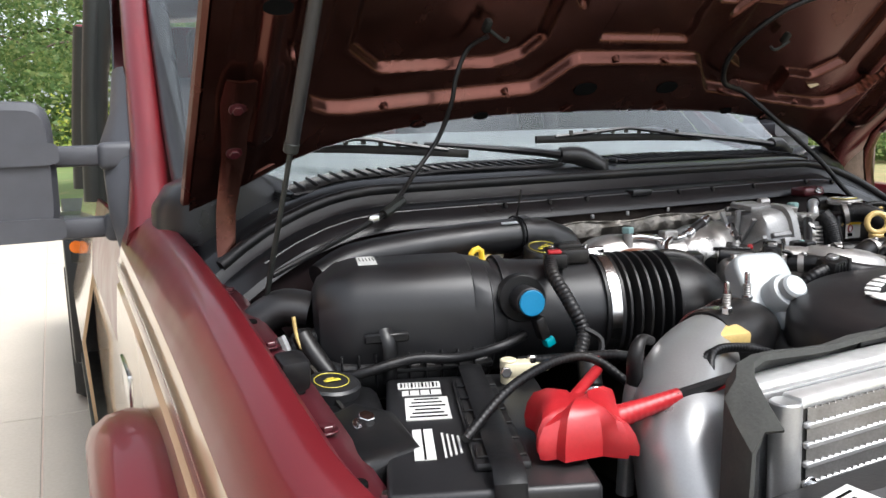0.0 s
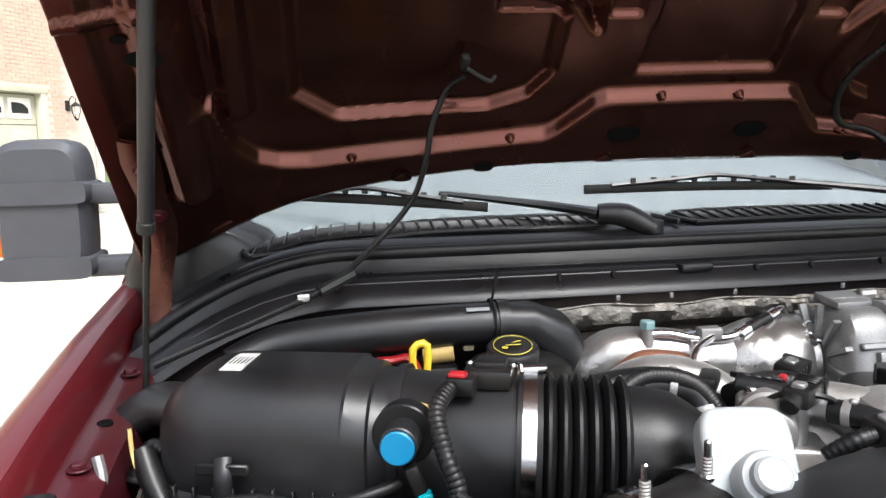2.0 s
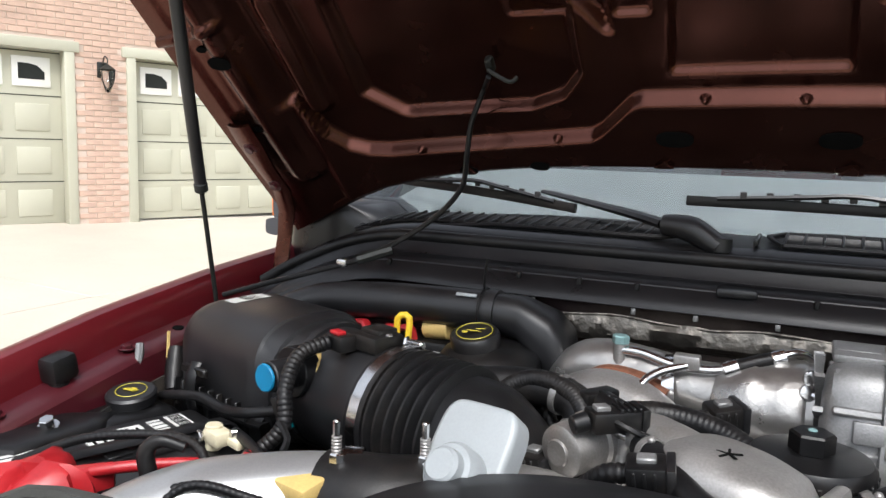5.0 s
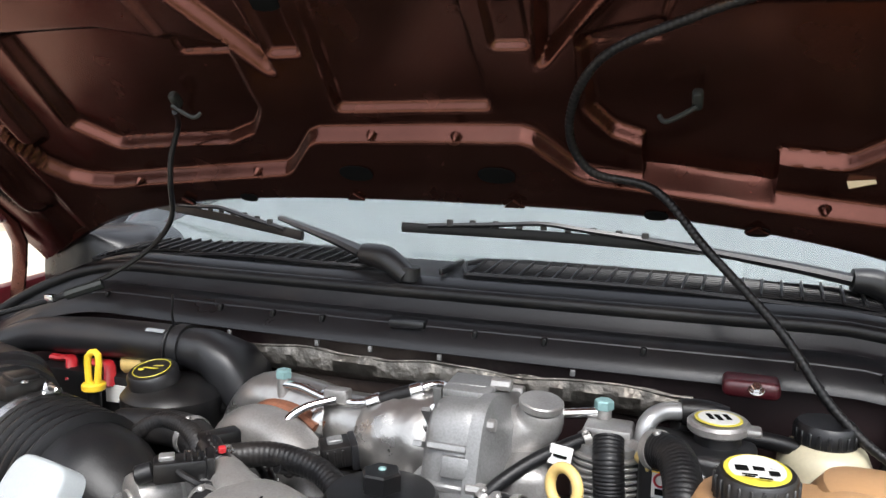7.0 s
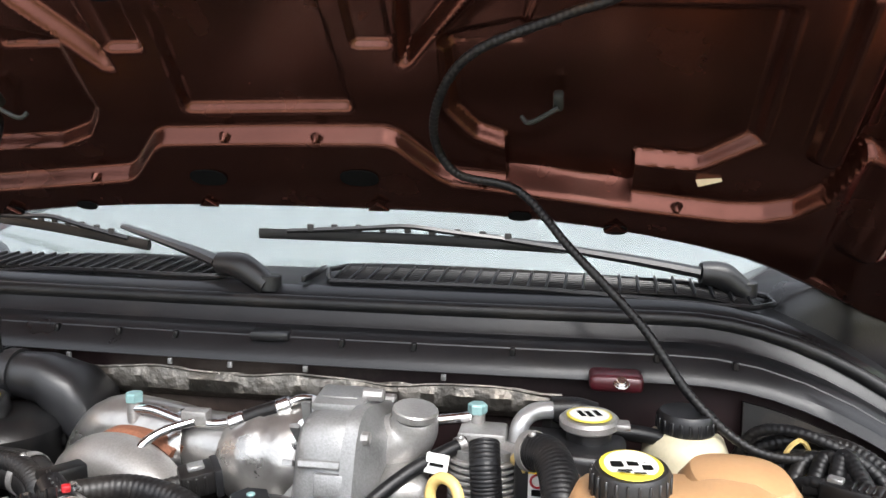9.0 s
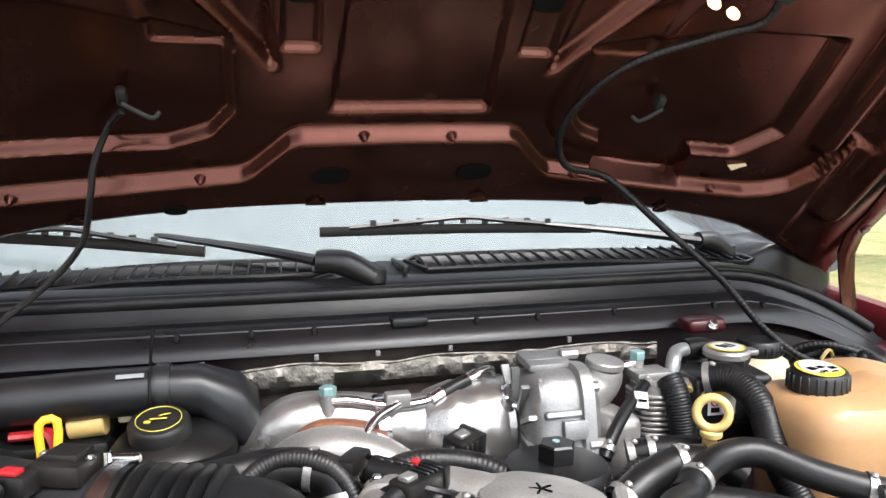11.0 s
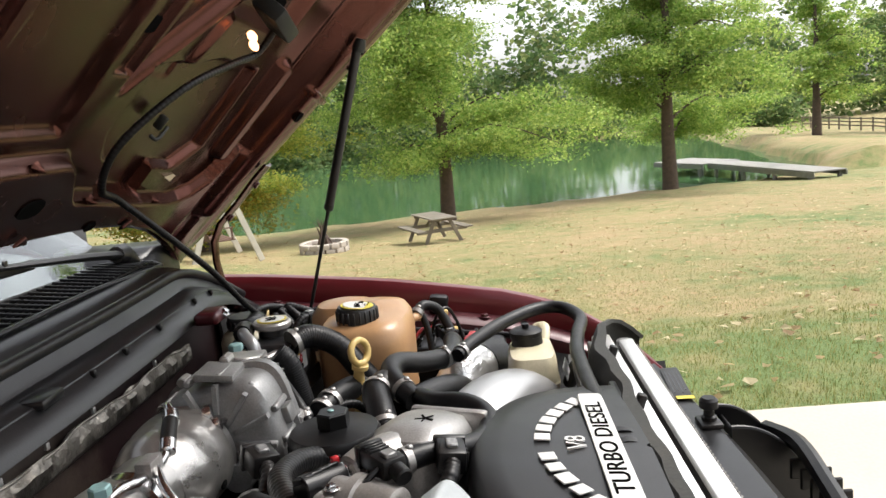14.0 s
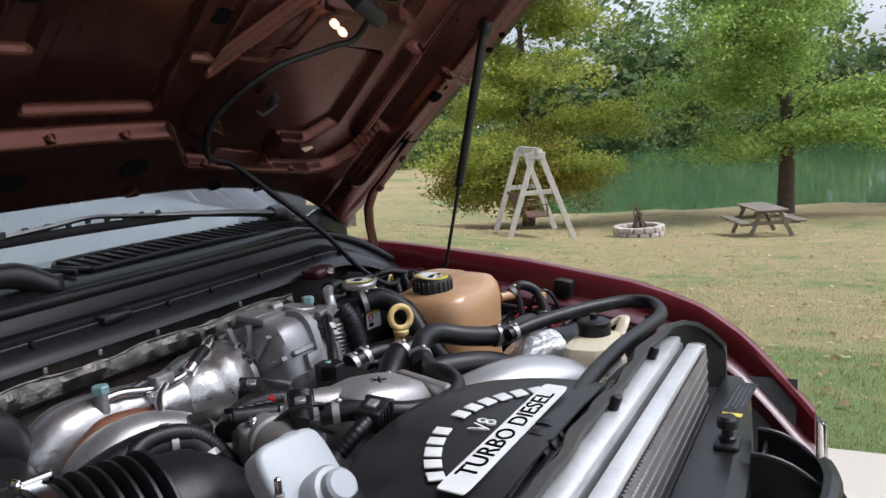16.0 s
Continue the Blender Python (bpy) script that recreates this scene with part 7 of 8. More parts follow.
cap = part("cap", lathe([(0.042, 0), (0.044, 0.003), (0.043, 0.009), (0.033, 0.012), (0.0325, 0.033), (0.030, 0.037), (0, 0.038)], (0.420, 0.999, 1.226), (-0.04, -0.06, 1), 34), M_SATIN, dg2, "ribbed black cap")
for k in range(22):
    a = 2 * math.pi * k / 22
    part("cap_rib", box(0.4185 + 0.0328 * math.cos(a), 0.9975 + 0.0328 * math.sin(a), 1.249, 0.0032, 0.003, 0.020, 0.001, 1, rz=math.degrees(a)), M_SATIN, cap)
part("cap_disc", cyl((0.4183, 0.9965, 1.2638), (0.4183, 0.9964, 1.2648), 0.0265, 28), M_YPRINT, cap, "yellow edged warning disc")
part("cap_paper", cyl((0.4183, 0.9964, 1.2647), (0.4183, 0.9963, 1.2654), 0.0225, 28), M_PAPER, cap)
for k, (a, b2, w, h) in enumerate(((-0.011, 0.012, 0.010, 0.007), (0.002, 0.014, 0.008, 0.006), (0.013, 0.008, 0.008, 0.009), (-0.012, -0.002, 0.010, 0.010), (0.001, 0.002, 0.009, 0.010), (0.013, -0.005, 0.008, 0.008), (-0.006, -0.014, 0.012, 0.002), (0.006, -0.018, 0.010, 0.002), (-0.006, -0.018, 0.008, 0.0015))):
    part("cap_print", box(0.4183 + a, 0.9963 + b2, 1.2657, w, h, 0.0006, 0, rz=8), M_YEL if k == 0 else M_INK, cap)
nip = part("tank_nipple", tube([(0.545, 0.93, 1.20), (0.565, 0.918, 1.20), (0.58, 0.915, 1.195)], 0.008, 10), M_AMBER, dg2)
hose("vent_hose", "black hose on the tank's nipple with a yellow clip", [(0.57, 0.917, 1.205), (0.585, 0.905, 1.215), (0.60, 0.88, 1.20), (0.59, 0.86, 1.16)], 0.009, clamps=(0.1,))
yc = thing("yellow_clip", (0.60, 0.868, 1.19), "yellow plastic hose clip", "clip")
part("clip", box(0.605, 0.872, 1.192, 0.02, 0.012, 0.016, 0.003, 2, rz=30), M_PALE, yc)
hose("vent_hose", "thin black corrugated hose hanging beside the tank", [(0.575, 0.912, 1.21), (0.57, 0.90, 1.17), (0.56, 0.895, 1.12)], 0.006, rib=0.0006)

# brake and washer reservoirs
bk = thing("brake_reservoir", (0.39, 1.14, 1.12), "black brake fluid reservoir with a pale labelled cap", "reservoir")
part("body", box(0.385, 1.135, 1.190, 0.105, 0.075, 0.075, 0.008, 3, rz=-6), M_SATIN, bk)
part("body_step", box(0.385, 1.135, 1.155, 0.115, 0.085, 0.03, 0.006, 2, rz=-6), M_BLACK, bk)
part("neck", lathe([(0.023, 0), (0.022, 0.014), (0, 0.014)], (0.402, 1.148, 1.226), seg=20), M_SATIN, bk)
cp = part("cap", lathe([(0.028, 0), (0.030, 0.002), (0.030, 0.008), (0.027, 0.011), (0, 0.0115)], (0.402, 1.148, 1.240), (-0.03, -0.05, 1), 28), M_CAST, bk, "pale grey ribbed cap")
part("cap_lug", box(0.434, 1.142, 1.245, 0.016, 0.018, 0.008, 0.003, 2), M_CAST, cp)
part("cap_disc", cyl((0.4017, 1.1475, 1.2512), (0.4017, 1.1475, 1.2524), 0.023, 26), M_YPRINT, cp)
part("cap_paper", cyl((0.4017, 1.1475, 1.2523), (0.4017, 1.1475, 1.2529), 0.020, 26), M_PAPER, cp)
for a in (-0.008, 0.0, 0.008):
    part("cap_print", box(0.4017 + a, 1.1475 + 0.004 * (a > 0), 1.2531, 0.005, 0.016, 0.0005, 0, rz=20), M_INK, cp)
lb = part("warning_label", box(0.362, 1.0965, 1.198, 0.036, 0.0012, 0.034, 0, rz=-6), M_PAPER, bk, "white and yellow warning label")
part("label_band", box(0.362, 1.0955, 1.211, 0.036, 0.001, 0.008, 0, rz=-6), M_YEL, lb)
part("label_ring", torus((0.353, 1.0957, 1.200), (0.1, -1, 0), 0.0065, 0.0012, 20, 4), M_REDP, lb)
part("label_print", join(box(0.371, 1.0955, 1.201, 0.010, 0.001, 0.006, 0, rz=-6), box(0.353, 1.0957, 1.188, 0.011, 0.001, 0.006, 0, rz=-6), box(0.371, 1.0955, 1.188, 0.010, 0.001, 0.006, 0, rz=-6)), M_INK, lb)
part("sensor_nut", cyl((0.425, 1.095, 1.20), (0.430, 1.075, 1.20), 0.013, 6), M_CASTD, bk)
part("sensor_hole", cyl((0.4295, 1.0765, 1.20), (0.431, 1.0735, 1.20), 0.006, 12), M_INK, bk)
bk.location += Vector((-0.014, -0.020, 0.008))
hose("brake_line", "black hose running from the brake reservoir", [(0.345, 1.165, 1.235), (0.38, 1.185, 1.225), (0.45, 1.19, 1.220), (0.50, 1.20, 1.205)], 0.009)
wbt = thing("clutch_fluid_bottle", (0.495, 1.205, 1.12), "cream plastic fluid bottle with a black cap", "bottle")
part("bottle", lathe([(0.0, 0), (0.042, 0), (0.046, 0.006), (0.046, 0.086), (0.040, 0.101), (0.026, 0.111), (0, 0.111)], (0.495, 1.205, 1.115), seg=28), M_CREAM, wbt)
cp = part("cap", lathe([(0.030, 0), (0.031, 0.003), (0.031, 0.018), (0.028, 0.022), (0, 0.0225)], (0.495, 1.205, 1.223), seg=28), M_SATIN, wbt)
for k in range(20):
    a = 2 * math.pi * k / 20
    part("cap_rib", box(0.495 + 0.031 * math.cos(a), 1.205 + 0.031 * math.sin(a), 1.232, 0.003, 0.004, 0.014, 0.0008, 1, rz=math.degrees(a)), M_SATIN, cp)
for q in range(5):
    hose("wiring_loom", "black corrugated wiring behind the coolant tank", [(0.56 + 0.015 * q, 1.23 - 0.02 * q, 1.10), (0.57 + 0.014 * q, 1.215 - 0.02 * q, 1.18), (0.60 + 0.012 * q, 1.21 - 0.01 * q, 1.195 + 0.006 * q), (0.66, 1.20 - 0.03 * q, 1.18)], 0.008, rib=0.0008, cat="cable")
yw = thing("yellow_wire", (0.60, 1.2, 1.2), "looped yellow and grey wire by the firewall", "wire")
part("wire", tube([(0.60, 1.205, 1.17), (0.598, 1.20, 1.205), (0.612, 1.20, 1.222), (0.624, 1.205, 1.205), (0.622, 1.21, 1.17)], 0.0028, 6), M_PALE, yw)

for pts, r in (
    ([(0.555, 1.24, 1.18), (0.575, 1.225, 1.22), (0.62, 1.20, 1.228), (0.68, 1.17, 1.20), (0.70, 1.12, 1.15)], 0.006),
    ([(0.56, 1.22, 1.12), (0.57, 1.235, 1.18), (0.60, 1.225, 1.21), (0.66, 1.205, 1.215), (0.71, 1.16, 1.19)], 0.009),
    ([(0.57, 1.16, 1.11), (0.585, 1.15, 1.18), (0.61, 1.13, 1.205), (0.65, 1.10, 1.18), (0.66, 1.06, 1.12)], 0.006),
    ([(-0.34, 1.00, 1.11), (-0.31, 1.03, 1.165), (-0.26, 1.045, 1.188), (-0.20, 1.04, 1.185), (-0.165, 1.02, 1.15), (-0.16, 1.0, 1.10)], 0.0085),
    ([(-0.20, 1.055, 1.10), (-0.17, 1.06, 1.155), (-0.13, 1.055, 1.175), (-0.08, 1.04, 1.165), (-0.05, 1.02, 1.12)], 0.008),
    ([(-0.04, 1.0, 1.19), (-0.02, 1.03, 1.175), (0.02, 1.05, 1.165), (0.06, 1.045, 1.15), (0.08, 1.03, 1.10)], 0.0065),
    ([(0.14, 0.95, 1.14), (0.17, 0.985, 1.168), (0.205, 1.0, 1.175), (0.235, 0.975, 1.165), (0.25, 0.95, 1.12)], 0.006),
):
    hose("wiring_loom", "black corrugated wiring loom among the engine hoses", pts, r, rib=0.0009, pitch=0.0065, cat="cable", seg=10)
for pts, mt, word in (
    ([(0.60, 0.90, 1.14), (0.595, 0.885, 1.19), (0.61, 0.865, 1.20), (0.625, 0.85, 1.17), (0.63, 0.84, 1.13)], M_RUBBER, "black"),
    ([(0.62, 0.93, 1.13), (0.615, 0.90, 1.17), (0.60, 0.87, 1.178), (0.585, 0.85, 1.15)], M_RUBBER, "black"),
    ([(0.61, 0.94, 1.13), (0.625, 0.915, 1.16), (0.64, 0.88, 1.155), (0.645, 0.86, 1.13)], M_REDP, "red"),
    ([(-0.115, 0.93, 1.20), (-0.095, 0.90, 1.225), (-0.06, 0.885, 1.222), (-0.03, 0.905, 1.20)], M_RUBBER, "black"),
    ([(0.335, 1.09, 1.205), (0.35, 1.075, 1.225), (0.375, 1.075, 1.218), (0.395, 1.09, 1.19)], M_STEEL, "bright steel"),
):
    w = thing("wire", pts[0], word + " thin wire looping between the engine parts", "wire")
    part("strand", tube(pts, 0.0032, 6), mt, w)
    part("end_sleeve", tube([pts[0], tuple(Vector(pts[0]).lerp(Vector(pts[1]), 0.35))], 0.0055, 8), M_BLACK, w)
for at, rz, word in (((-0.078, 0.898, 1.224), 38, "beside the throttle valve"), ((0.600, 0.868, 1.155), 20, "beside the coolant tank"), ((0.635, 1.12, 1.20), -30, "behind the coolant tank")):
    c = thing("wiring_connector", at, "black ribbed wiring connector " + word, "connector")
    m = Matrix.Translation(at) @ pose(0, 0, 0, 0, 0, rz)
    for name, sh, mt in (("shell", box(0, 0, 0, 0.048, 0.026, 0.020, 0.003, 2), M_BLACK), ("collar", box(0.026, 0, 0, 0.008, 0.030, 0.024, 0.002, 2), M_BLACK), ("lock", box(-0.012, 0, 0.0115, 0.014, 0.012, 0.005, 0.001, 1), M_CASTD), ("boot", cyl((-0.024, 0, 0), (-0.04, 0, -0.004), 0.009, 12), M_RUBBER)):
        sh.transform(m)
        part(name, sh, mt, c)
    for k in range(4):
        sh = box(0.004 + 0.006 * k, 0, 0.0105, 0.0025, 0.022, 0.004, 0.0008, 1)
        sh.transform(m)
        part("rib", sh, M_BLACK, c)
for at, rz, word in (((-0.150, 0.905, 1.165), -20, "under the white cover"), ((-0.035, 0.835, 1.205), 8, "in front of the intake casting"), ((0.005, 1.045, 1.196), 35, "behind the oil filter cap")):
    c = thing("wiring_connector", at, "square black wiring plug " + word, "connector")
    m = Matrix.Translation(at) @ pose(0, 0, 0, 8, -6, rz)
    for name, sh, mt in (("shell", box(0, 0, 0, 0.034, 0.030, 0.026, 0.004, 2), M_BLACK), ("skirt", box(0.019, 0, -0.002, 0.008, 0.034, 0.030, 0.002, 2), M_SATIN), ("lock", box(0.0, 0.0, 0.0145, 0.016, 0.012, 0.005, 0.0012, 1), M_CASTD), ("sleeve", tube([(-0.015, 0, 0), (-0.034, 0.004, -0.004), (-0.052, 0.016, -0.022)], 0.0085, 10, 6, 0.0010, 0.006), M_RUBBER)):
        sh.transform(m)
        part(name, sh, mt, c)
    for k in range(3):
        sh = box(-0.010 + 0.008 * k, -0.0155, 0.0, 0.003, 0.003, 0.020, 0.0008, 1)
        sh.transform(m)
        part("rib", sh, M_BLACK, c)
bp = thing("coolant_fitting", (-0.05, 0.895, 1.2), "bright bent metal fitting on the hose end", "fitting")
part("elbow", tube([(-0.044, 0.888, 1.206), (-0.060, 0.908, 1.206), (-0.068, 0.915, 1.195), (-0.070, 0.917, 1.165)], 0.0095, 14), M_SILVER, bp)
part("bead", torus((-0.046, 0.890, 1.206), (0.6, -0.8, 0), 0.0098, 0.0018, 20, 6), M_SILVER, bp)

# right-hand side: silver pipe, foil pipe, cream bottle
sp = thing("intake_pipe", (0.27, 0.79, 1.05), "large satin silver intake pipe bending down to the front", "pipe")
part("pipe", tube([(0.10, 0.865, 1.06), (0.15, 0.850, 1.105), (0.22, 0.815, 1.122), (0.29, 0.780, 1.122), (0.345, 0.740, 1.100), (0.375, 0.70, 1.04), (0.385, 0.68, 0.95)], [0.052, 0.054, 0.056, 0.056, 0.054, 0.052, 0.05], 30), M_SILVER, sp)
fp = thing("foil_duct", (0.44, 0.84, 1.1), "crinkled foil-wrapped duct ending in a black cuff", "duct")
part("foil", tube([(0.40, 0.87, 1.05), (0.43, 0.85, 1.11), (0.46, 0.83, 1.125), (0.49, 0.81, 1.125)], 0.038, 30, 8), M_FOILB, fp)
part("cuff", tube([(0.485, 0.812, 1.125), (0.535, 0.785, 1.12)], 0.039, 26), M_RUBBER, fp)
cb = thing("power_steering_bottle", (0.44, 0.72, 1.08), "stained cream plastic bottle with a dirty black cap", "bottle")
part("bottle", loft([[(0.430 + a, 0.724 + b2, z) for a, b2 in squircle(0.068 * k, 0.040 * k, 4, 32)] for z, k in ((1.05, 0.8), (1.075, 0.95), (1.115, 0.98), (1.118, 1.03), (1.124, 1.03), (1.127, 0.98), (1.155, 0.95), (1.166, 0.86), (1.170, 0.5))]), M_CREAM, cb)
part("neck", lathe([(0.024, 0), (0.026, 0.004), (0.025, 0.020), (0, 0.02)], (0.452, 0.729, 1.163), seg=22), M_DARK, cb)
part("cap", lathe([(0.026, 0), (0.027, 0.012), (0.02, 0.016), (0.006, 0.017), (0.006, 0.024), (0, 0.025)], (0.454, 0.730, 1.178), seg=20), M_RUBBER, cb, "dirty black cap")
part("handle", tube([(0.487, 0.70, 1.160), (0.512, 0.697, 1.178), (0.524, 0.71, 1.176), (0.50, 0.735, 1.160)], 0.010, 10, flat=0.5), M_CREAM, cb)
sl = thing("service_label", (0.36, 0.675, 1.15), "white and orange service label on the shroud", "label")
part("label", box(0.365, 0.676, 1.150, 0.05, 0.0015, 0.022, 0, rz=-10, rx=-15), M_PAPER, sl)
part("label_band", box(0.365, 0.6745, 1.144, 0.048, 0.0012, 0.008, 0, rz=-10, rx=-15), M_ORANGE, sl)
fb = thing("fuse_panel", (0.66, 0.92, 1.05), "black fuse box with ribs along the fender", "fuse box")
part("box", box(0.665, 0.90, 1.09, 0.10, 0.28, 0.07, 0.012, 3), M_BLACK, fb)
for k in range(9):
    part("rib", box(0.665, 0.79 + 0.027 * k, 1.128, 0.08, 0.008, 0.008, 0.002, 1), M_BLACK, fb)
part("bolt", bolt((0.735, 0.86, 1.118), (0, -0.2, 1), 0.009, 0.01), M_PALE, fb)
part("red_plug", box(0.545, 0.825, 1.16, 0.05, 0.012, 0.01, 0.003, 2, rz=-12), M_REDP, fb, "red cable cap")
hose("hood_cable", "thin black cable along the fender flange", [(0.70, 1.16, 1.15), (0.70, 1.0, 1.145), (0.69, 0.86, 1.13), (0.66, 0.72, 1.12)], 0.006, cat="cable")

# fan shroud cover with its lettering
fs = thing("fan_shroud", (-0.03, 0.70, 1.0), "black fan shroud cover with raised white lettering", "cover")
FC = (-0.030, 0.635)


def shroud_top(u, v):
    """The cover's gently sloping crown."""
    return 1.196 + 0.012 * v - 0.010 * u * u


rows = []
for k, dz in ((1.0, -0.13), (1.0, -0.045), (0.992, -0.022), (0.97, -0.010), (0.93, -0.003), (0.80, 0.0), (0.5, 0.002), (0.2, 0.003), (0.02, 0.003)):
    ring = []
    for i in range(49):
        t = math.pi * i / 48
        u, v = math.cos(t), math.sin(t)
        ring.append((FC[0] + 0.235 * k * math.copysign(abs(u) ** 0.9, u), FC[1] + 0.185 * k * v ** 0.85 - 0.004 * (1 - k), shroud_top(u * k, v * k) + dz))
    rows.append(ring)
part("cover", sheet(rows, 0.003), M_SATIN, fs)
part("rim", tube([(p[0], p[1] + 0.006, p[2] - 0.012) for p in rows[1]], 0.012, 10, 1), M_RUBBER, fs)
part("front_wall", box(-0.03, 0.632, 1.11, 0.47, 0.01, 0.15, 0.003), M_BLACK, fs)
def on_cover(x, y, rz=0.0):
    u, v = (x - FC[0]) / 0.235, max((y - FC[1]) / 0.185, 0)
    return Matrix.Translation((x, y, shroud_top(u, v) + 0.0045)) @ pose(0, 0, 0, 4, 0, rz)
# an arched row of plain raised blocks where a product name stands
for k, w in enumerate((0.018, 0.018, 0.022, 0.018, 0.018, None, 0.017, 0.017, 0.018, 0.018, 0.018, 0.017)):
    if w:
        a = radians(128 - 7.2 * k)
        b = box(0, 0, 0, w * 0.94, 0.017, 0.002, 0.002, 2)
        b.transform(on_cover(FC[0] + 0.004 + 0.188 * math.cos(a), FC[1] - 0.083 + 0.188 * math.sin(a), math.degrees(a) - 90))
        part("raised_block", b, M_PAPER, fs)
text_mesh("V8", 0.030, on_cover(-0.025, 0.705), M_PAPER, fs, "lettering", 0.001, "white raised letters V8")
pl = part("name_plate", prism(squircle(0.140, 0.0145, 14, 36), 0, 0.0016, 0.0006, 1, on_cover(-0.027, 0.674)), M_PAPER, fs, "white name plate with black letters")
text_mesh("TURBO DIESEL", 0.0265, on_cover(-0.027, 0.674) @ Matrix.Translation((0, 0, 0.002)) @ Matrix.Diagonal((1.28, 1, 1, 1)), M_INK, fs, "plate_lettering", 0.0006, "black letters TURBO DIESEL")

# radiator pack and front panel
rd = thing("radiator", (0, 0.58, 0.6), "silver radiator and intercooler cores behind a black seal", "radiator")
part("core", box(0, 0.612, 0.91, 0.90, 0.040, 0.51, 0.002), M_CASTD, rd)
part("top_tank", box(0, 0.610, 1.168, 0.90, 0.030, 0.014, 0.004, 2), M_ALU, rd, "bright dented aluminium top tank")
part("cooler_core", box(0, 0.572, 0.91, 0.87, 0.022, 0.50, 0.002), M_DARK, rd)
part("cooler_top", box(0, 0.572, 1.163, 0.87, 0.022, 0.012, 0.003, 2), M_ALU, rd)
for sd in (-1, 1):
    part("end_tank", cyl((sd * 0.442, 0.572, 0.62), (sd * 0.442, 0.572, 1.165), 0.014, 16), M_SILVER, rd)
for k in range(26):
    part("cooler_tube", box(0, 0.5575, 0.70 + 0.0178 * k, 0.87, 0.007, 0.0060, 0.0015, 1), M_SILVER, rd)
def fin_strip(y, z, h):
    """A corrugated run of cooling fins between two tubes."""
    part("fin_strip", sheet([[(-0.43 + 0.0043 * i, y - 0.0045 * (i % 2), z - h / 2), (-0.43 + 0.0043 * i, y - 0.0045 * (i % 2), z + h / 2)] for i in range(201)], 0.0006), M_CAST, rd)


for k in range(3):
    fin_strip(0.598, 1.152 - 0.014 * k, 0.010)
for k in range(12, 26):
    fin_strip(0.5595, 0.70 + 0.0178 * (k + 0.5), 0.0135)
part("end_tank_bolt", bolt((-0.43, 0.556, 1.09), (0, -1, 0), 0.006, 0.006), M_STEEL, rd)
seal = []
CORNER = [(0.40, 0.634, 1.192), (0.44, 0.622, 1.196), (0.47, 0.604, 1.195), (0.488, 0.585, 1.188), (0.496, 0.565, 1.174), (0.498, 0.545, 1.155)]
for x, y, h in [(-a, b2, c) for a, b2, c in CORNER[::-1]] + [(v, 0.640, 1.188) for v in np.linspace(-0.36, 0.36, 30)] + CORNER:
    w = 0.004 * math.sin(23 * x) + 0.003 * math.sin(61 * x)
    k = math.copysign(min(max((abs(x) - 0.40) / 0.10, 0.0), 1.0), x)
    seal.append([(x + 0.012 * k, y + w, 1.08), (x + 0.010 * k, y - 0.002 + w, h - 0.016), (x - 0.004 * k, y - 0.012 + w + 0.010 * abs(k), h), (x - 0.016 * k, y - 0.026 + w * 0.5 + 0.018 * abs(k), h + 0.002)])
part("foam_seal", sheet(seal, 0.006), M_FOAM, rd, "wavy grey black foam seal")
for x in (0.13, 0.33, -0.2):
    part("seal_clip", box(x, 0.610, 1.182, 0.012, 0.012, 0.022, 0.003, 2, rx=20), M_RUBBER, rd)
gp = thing("front_support_panel", (0, 0.47, 0.9), "black plastic radiator support panel with printed labels", "panel")
part("panel", sheet([[(x, 0.530, 1.126), (x, 0.523, 1.139), (x, 0.470 + 0.12 * x * x, 1.139), (x, 0.452 + 0.14 * x * x, 1.122), (x, 0.446 + 0.14 * x * x, 0.90)] for x in np.linspace(-0.62, 0.50, 30)], 0.004), M_COWL, gp)
for sx in (-0.235, 0.235):
    bp2 = part("rubber_stop", lathe([(0.010, 0), (0.010, 0.012), (0.007, 0.014), (0.007, 0.022), (0.0125, 0.025), (0.0125, 0.035), (0.009, 0.039), (0, 0.039)], (sx, 0.485, 1.139), seg=20), M_RUBBER, gp)
    part("stop_base", box(sx, 0.485, 1.142, 0.038, 0.03, 0.008, 0.003, 2), M_BLACK, bp2)
lab = part("white_label", box(-0.50, 0.470, 1.1400, 0.16, 0.045, 0.001, 0, rx=4, rz=9), M_PAPER, gp, "white label with unreadable print")
for k in range(5):
    part("label_print", box(-0.50 - 0.001 * k, 0.485 - 0.008 * k, 1.1414 - 0.0005 * k, 0.14 - 0.012 * (k % 2), 0.0028, 0.0006, 0, rx=4, rz=9), M_INK, lab)
lab2 = part("dark_label", box(0.40, 0.490, 1.1415, 0.13, 0.028, 0.001, 0, rz=-4), M_BLACK, gp, "dark label with pale print and yellow strip")
for k in range(4):
    part("label_print", box(0.40, 0.499 - 0.006 * k, 1.1425, 0.10 - 0.02 * (k % 2), 0.0025, 0.0005, 0, rz=-4), M_MIRROR, lab2)
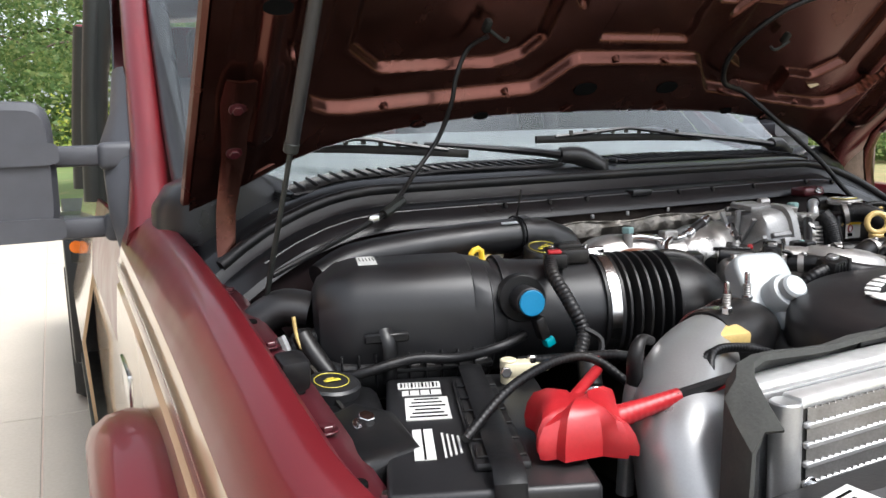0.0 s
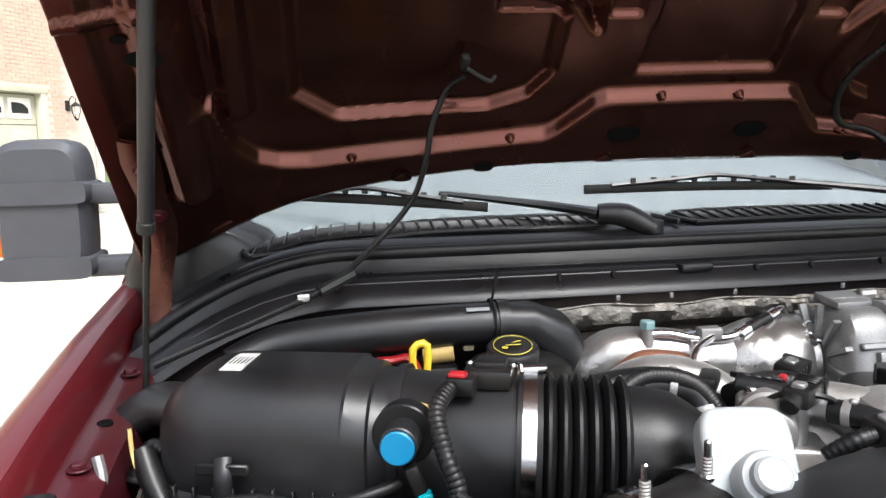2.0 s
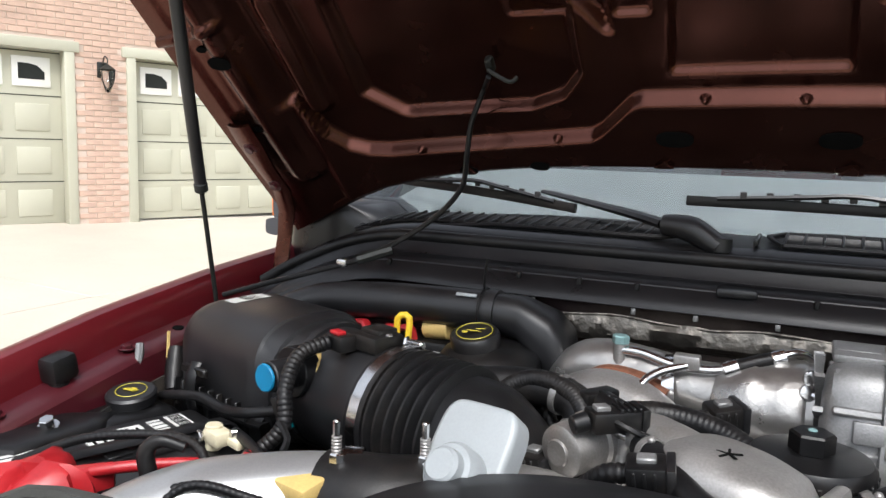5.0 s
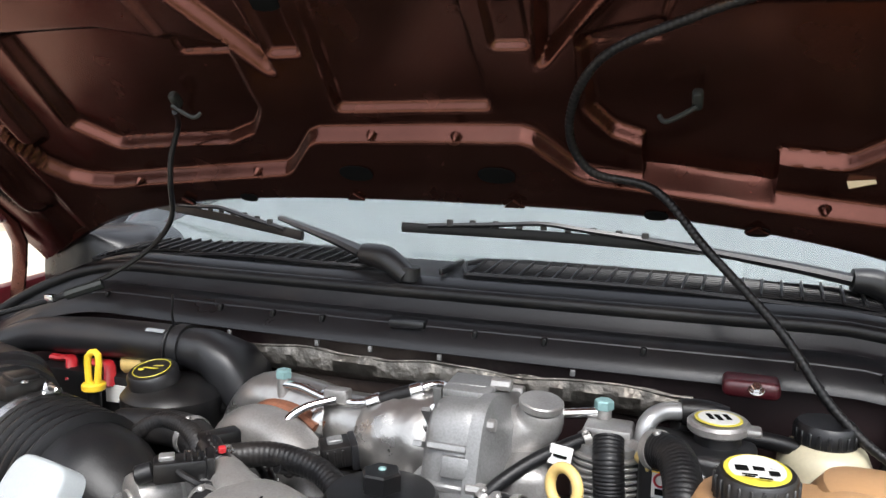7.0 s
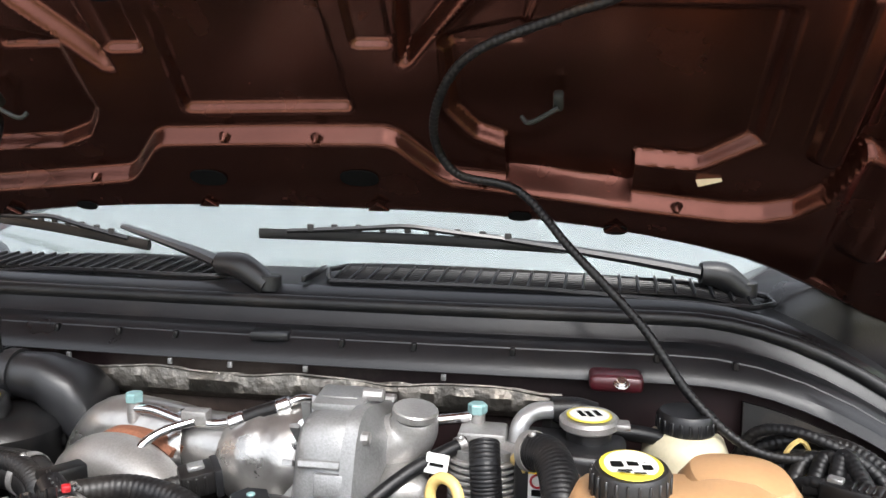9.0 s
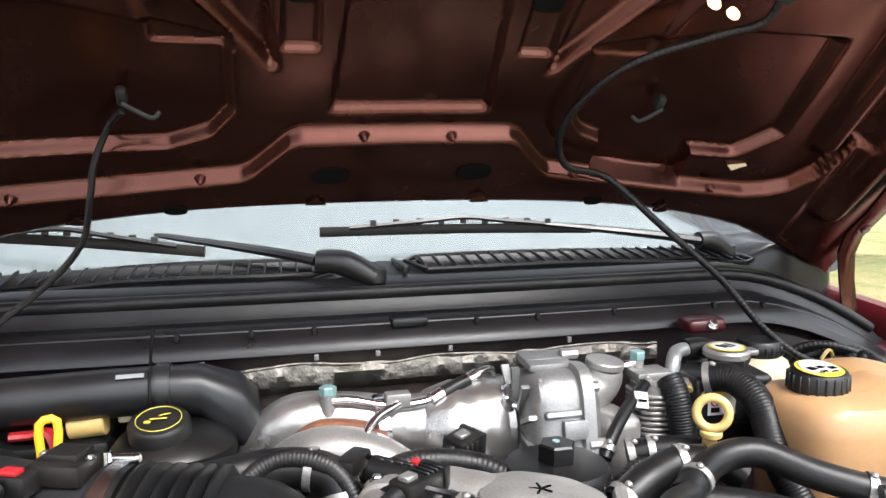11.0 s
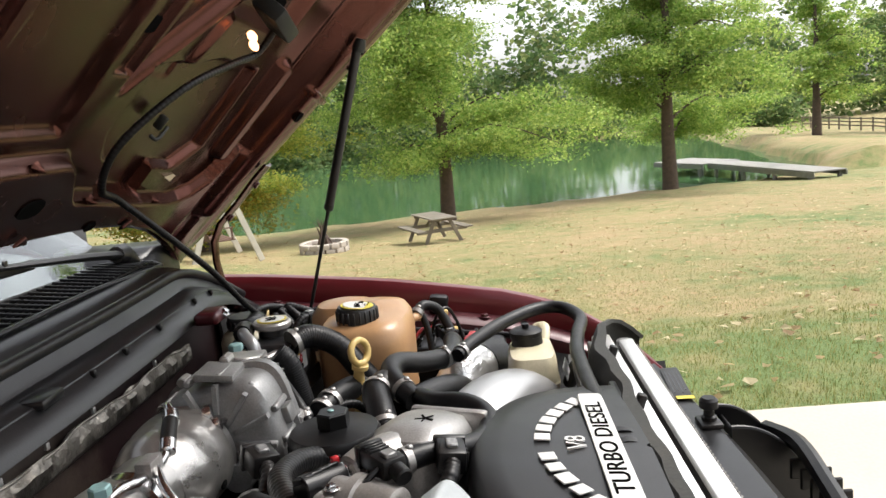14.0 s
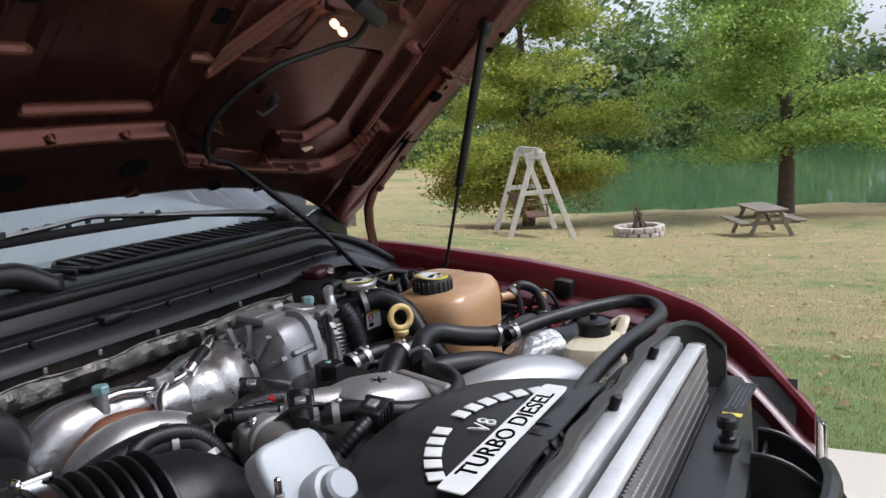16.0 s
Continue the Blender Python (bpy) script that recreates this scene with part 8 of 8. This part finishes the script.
part("label_strip", box(0.33, 0.492, 1.1426, 0.012, 0.026, 0.0006, 0, rz=-4), M_YPRINT, lab2)
gp.location += Vector((-0.005, 0.016, -0.036))
for sd in (-1, 1):
    hl = thing("headlight", (sd * 0.75, 0.42, 0.8), "clear headlight housing at the fender's front", "headlight", "headlights")
    part("housing", box(sd * 0.79, 0.49, 0.82, 0.16, 0.06, 0.24, 0.02, 3, rz=sd * 22), M_BLACK, hl)
    part("reflector", box(sd * 0.795, 0.455, 0.83, 0.15, 0.03, 0.21, 0.014, 3, rz=sd * 22), M_STEEL, hl)
    part("lens", box(sd * 0.80, 0.438, 0.84, 0.16, 0.02, 0.22, 0.009, 3, rz=sd * 22), M_LENS, hl)
gr = thing("grille_bracket", (0.35, 0.40, 1.0), "black plastic grille mounting bracket with ribs", "bracket")
for x, y1 in ((0.225, 0.350), (0.305, 0.362)):
    # upright plates whose top edge curves down towards the grille
    part("side_plate", sheet([[(x + 0.012 * u, 0.462 - (0.462 - y1) * u, 0.86 + (0.272 - 0.085 * u ** 2.2) * v) for v in (0, 0.5, 1.0)] for u in np.linspace(0, 1, 14)], 0.004), M_BLACK, gr)
    part("plate_edge", tube([(x + 0.012 * u, 0.462 - (0.462 - y1) * u, 1.132 - 0.085 * u ** 2.2) for u in np.linspace(0, 1, 14)], 0.0034, 8, 1), M_BLACK, gr)
part("cross_web", box(0.268, 0.452, 1.05, 0.085, 0.005, 0.14, 0.002, 1), M_BLACK, gr)
for k in range(7):
    part("rib", box(0.02 + 0.03 * k, 0.385 - 0.012 * math.sin(k * 0.35), 1.08, 0.005, 0.04, 0.03, 0.002, 1), M_BLACK, gr)
part("rail", tube([(-0.05, 0.40, 1.085), (0.1, 0.385, 1.10), (0.22, 0.375, 1.105), (0.31, 0.385, 1.09)], 0.012, 8), M_BLACK, gr)
part("grille_bar", box(0.0, 0.385, 0.90, 0.5, 0.03, 0.2, 0.01), M_BLACK, gr)
gr.location += Vector((0.0, 0.012, -0.034))
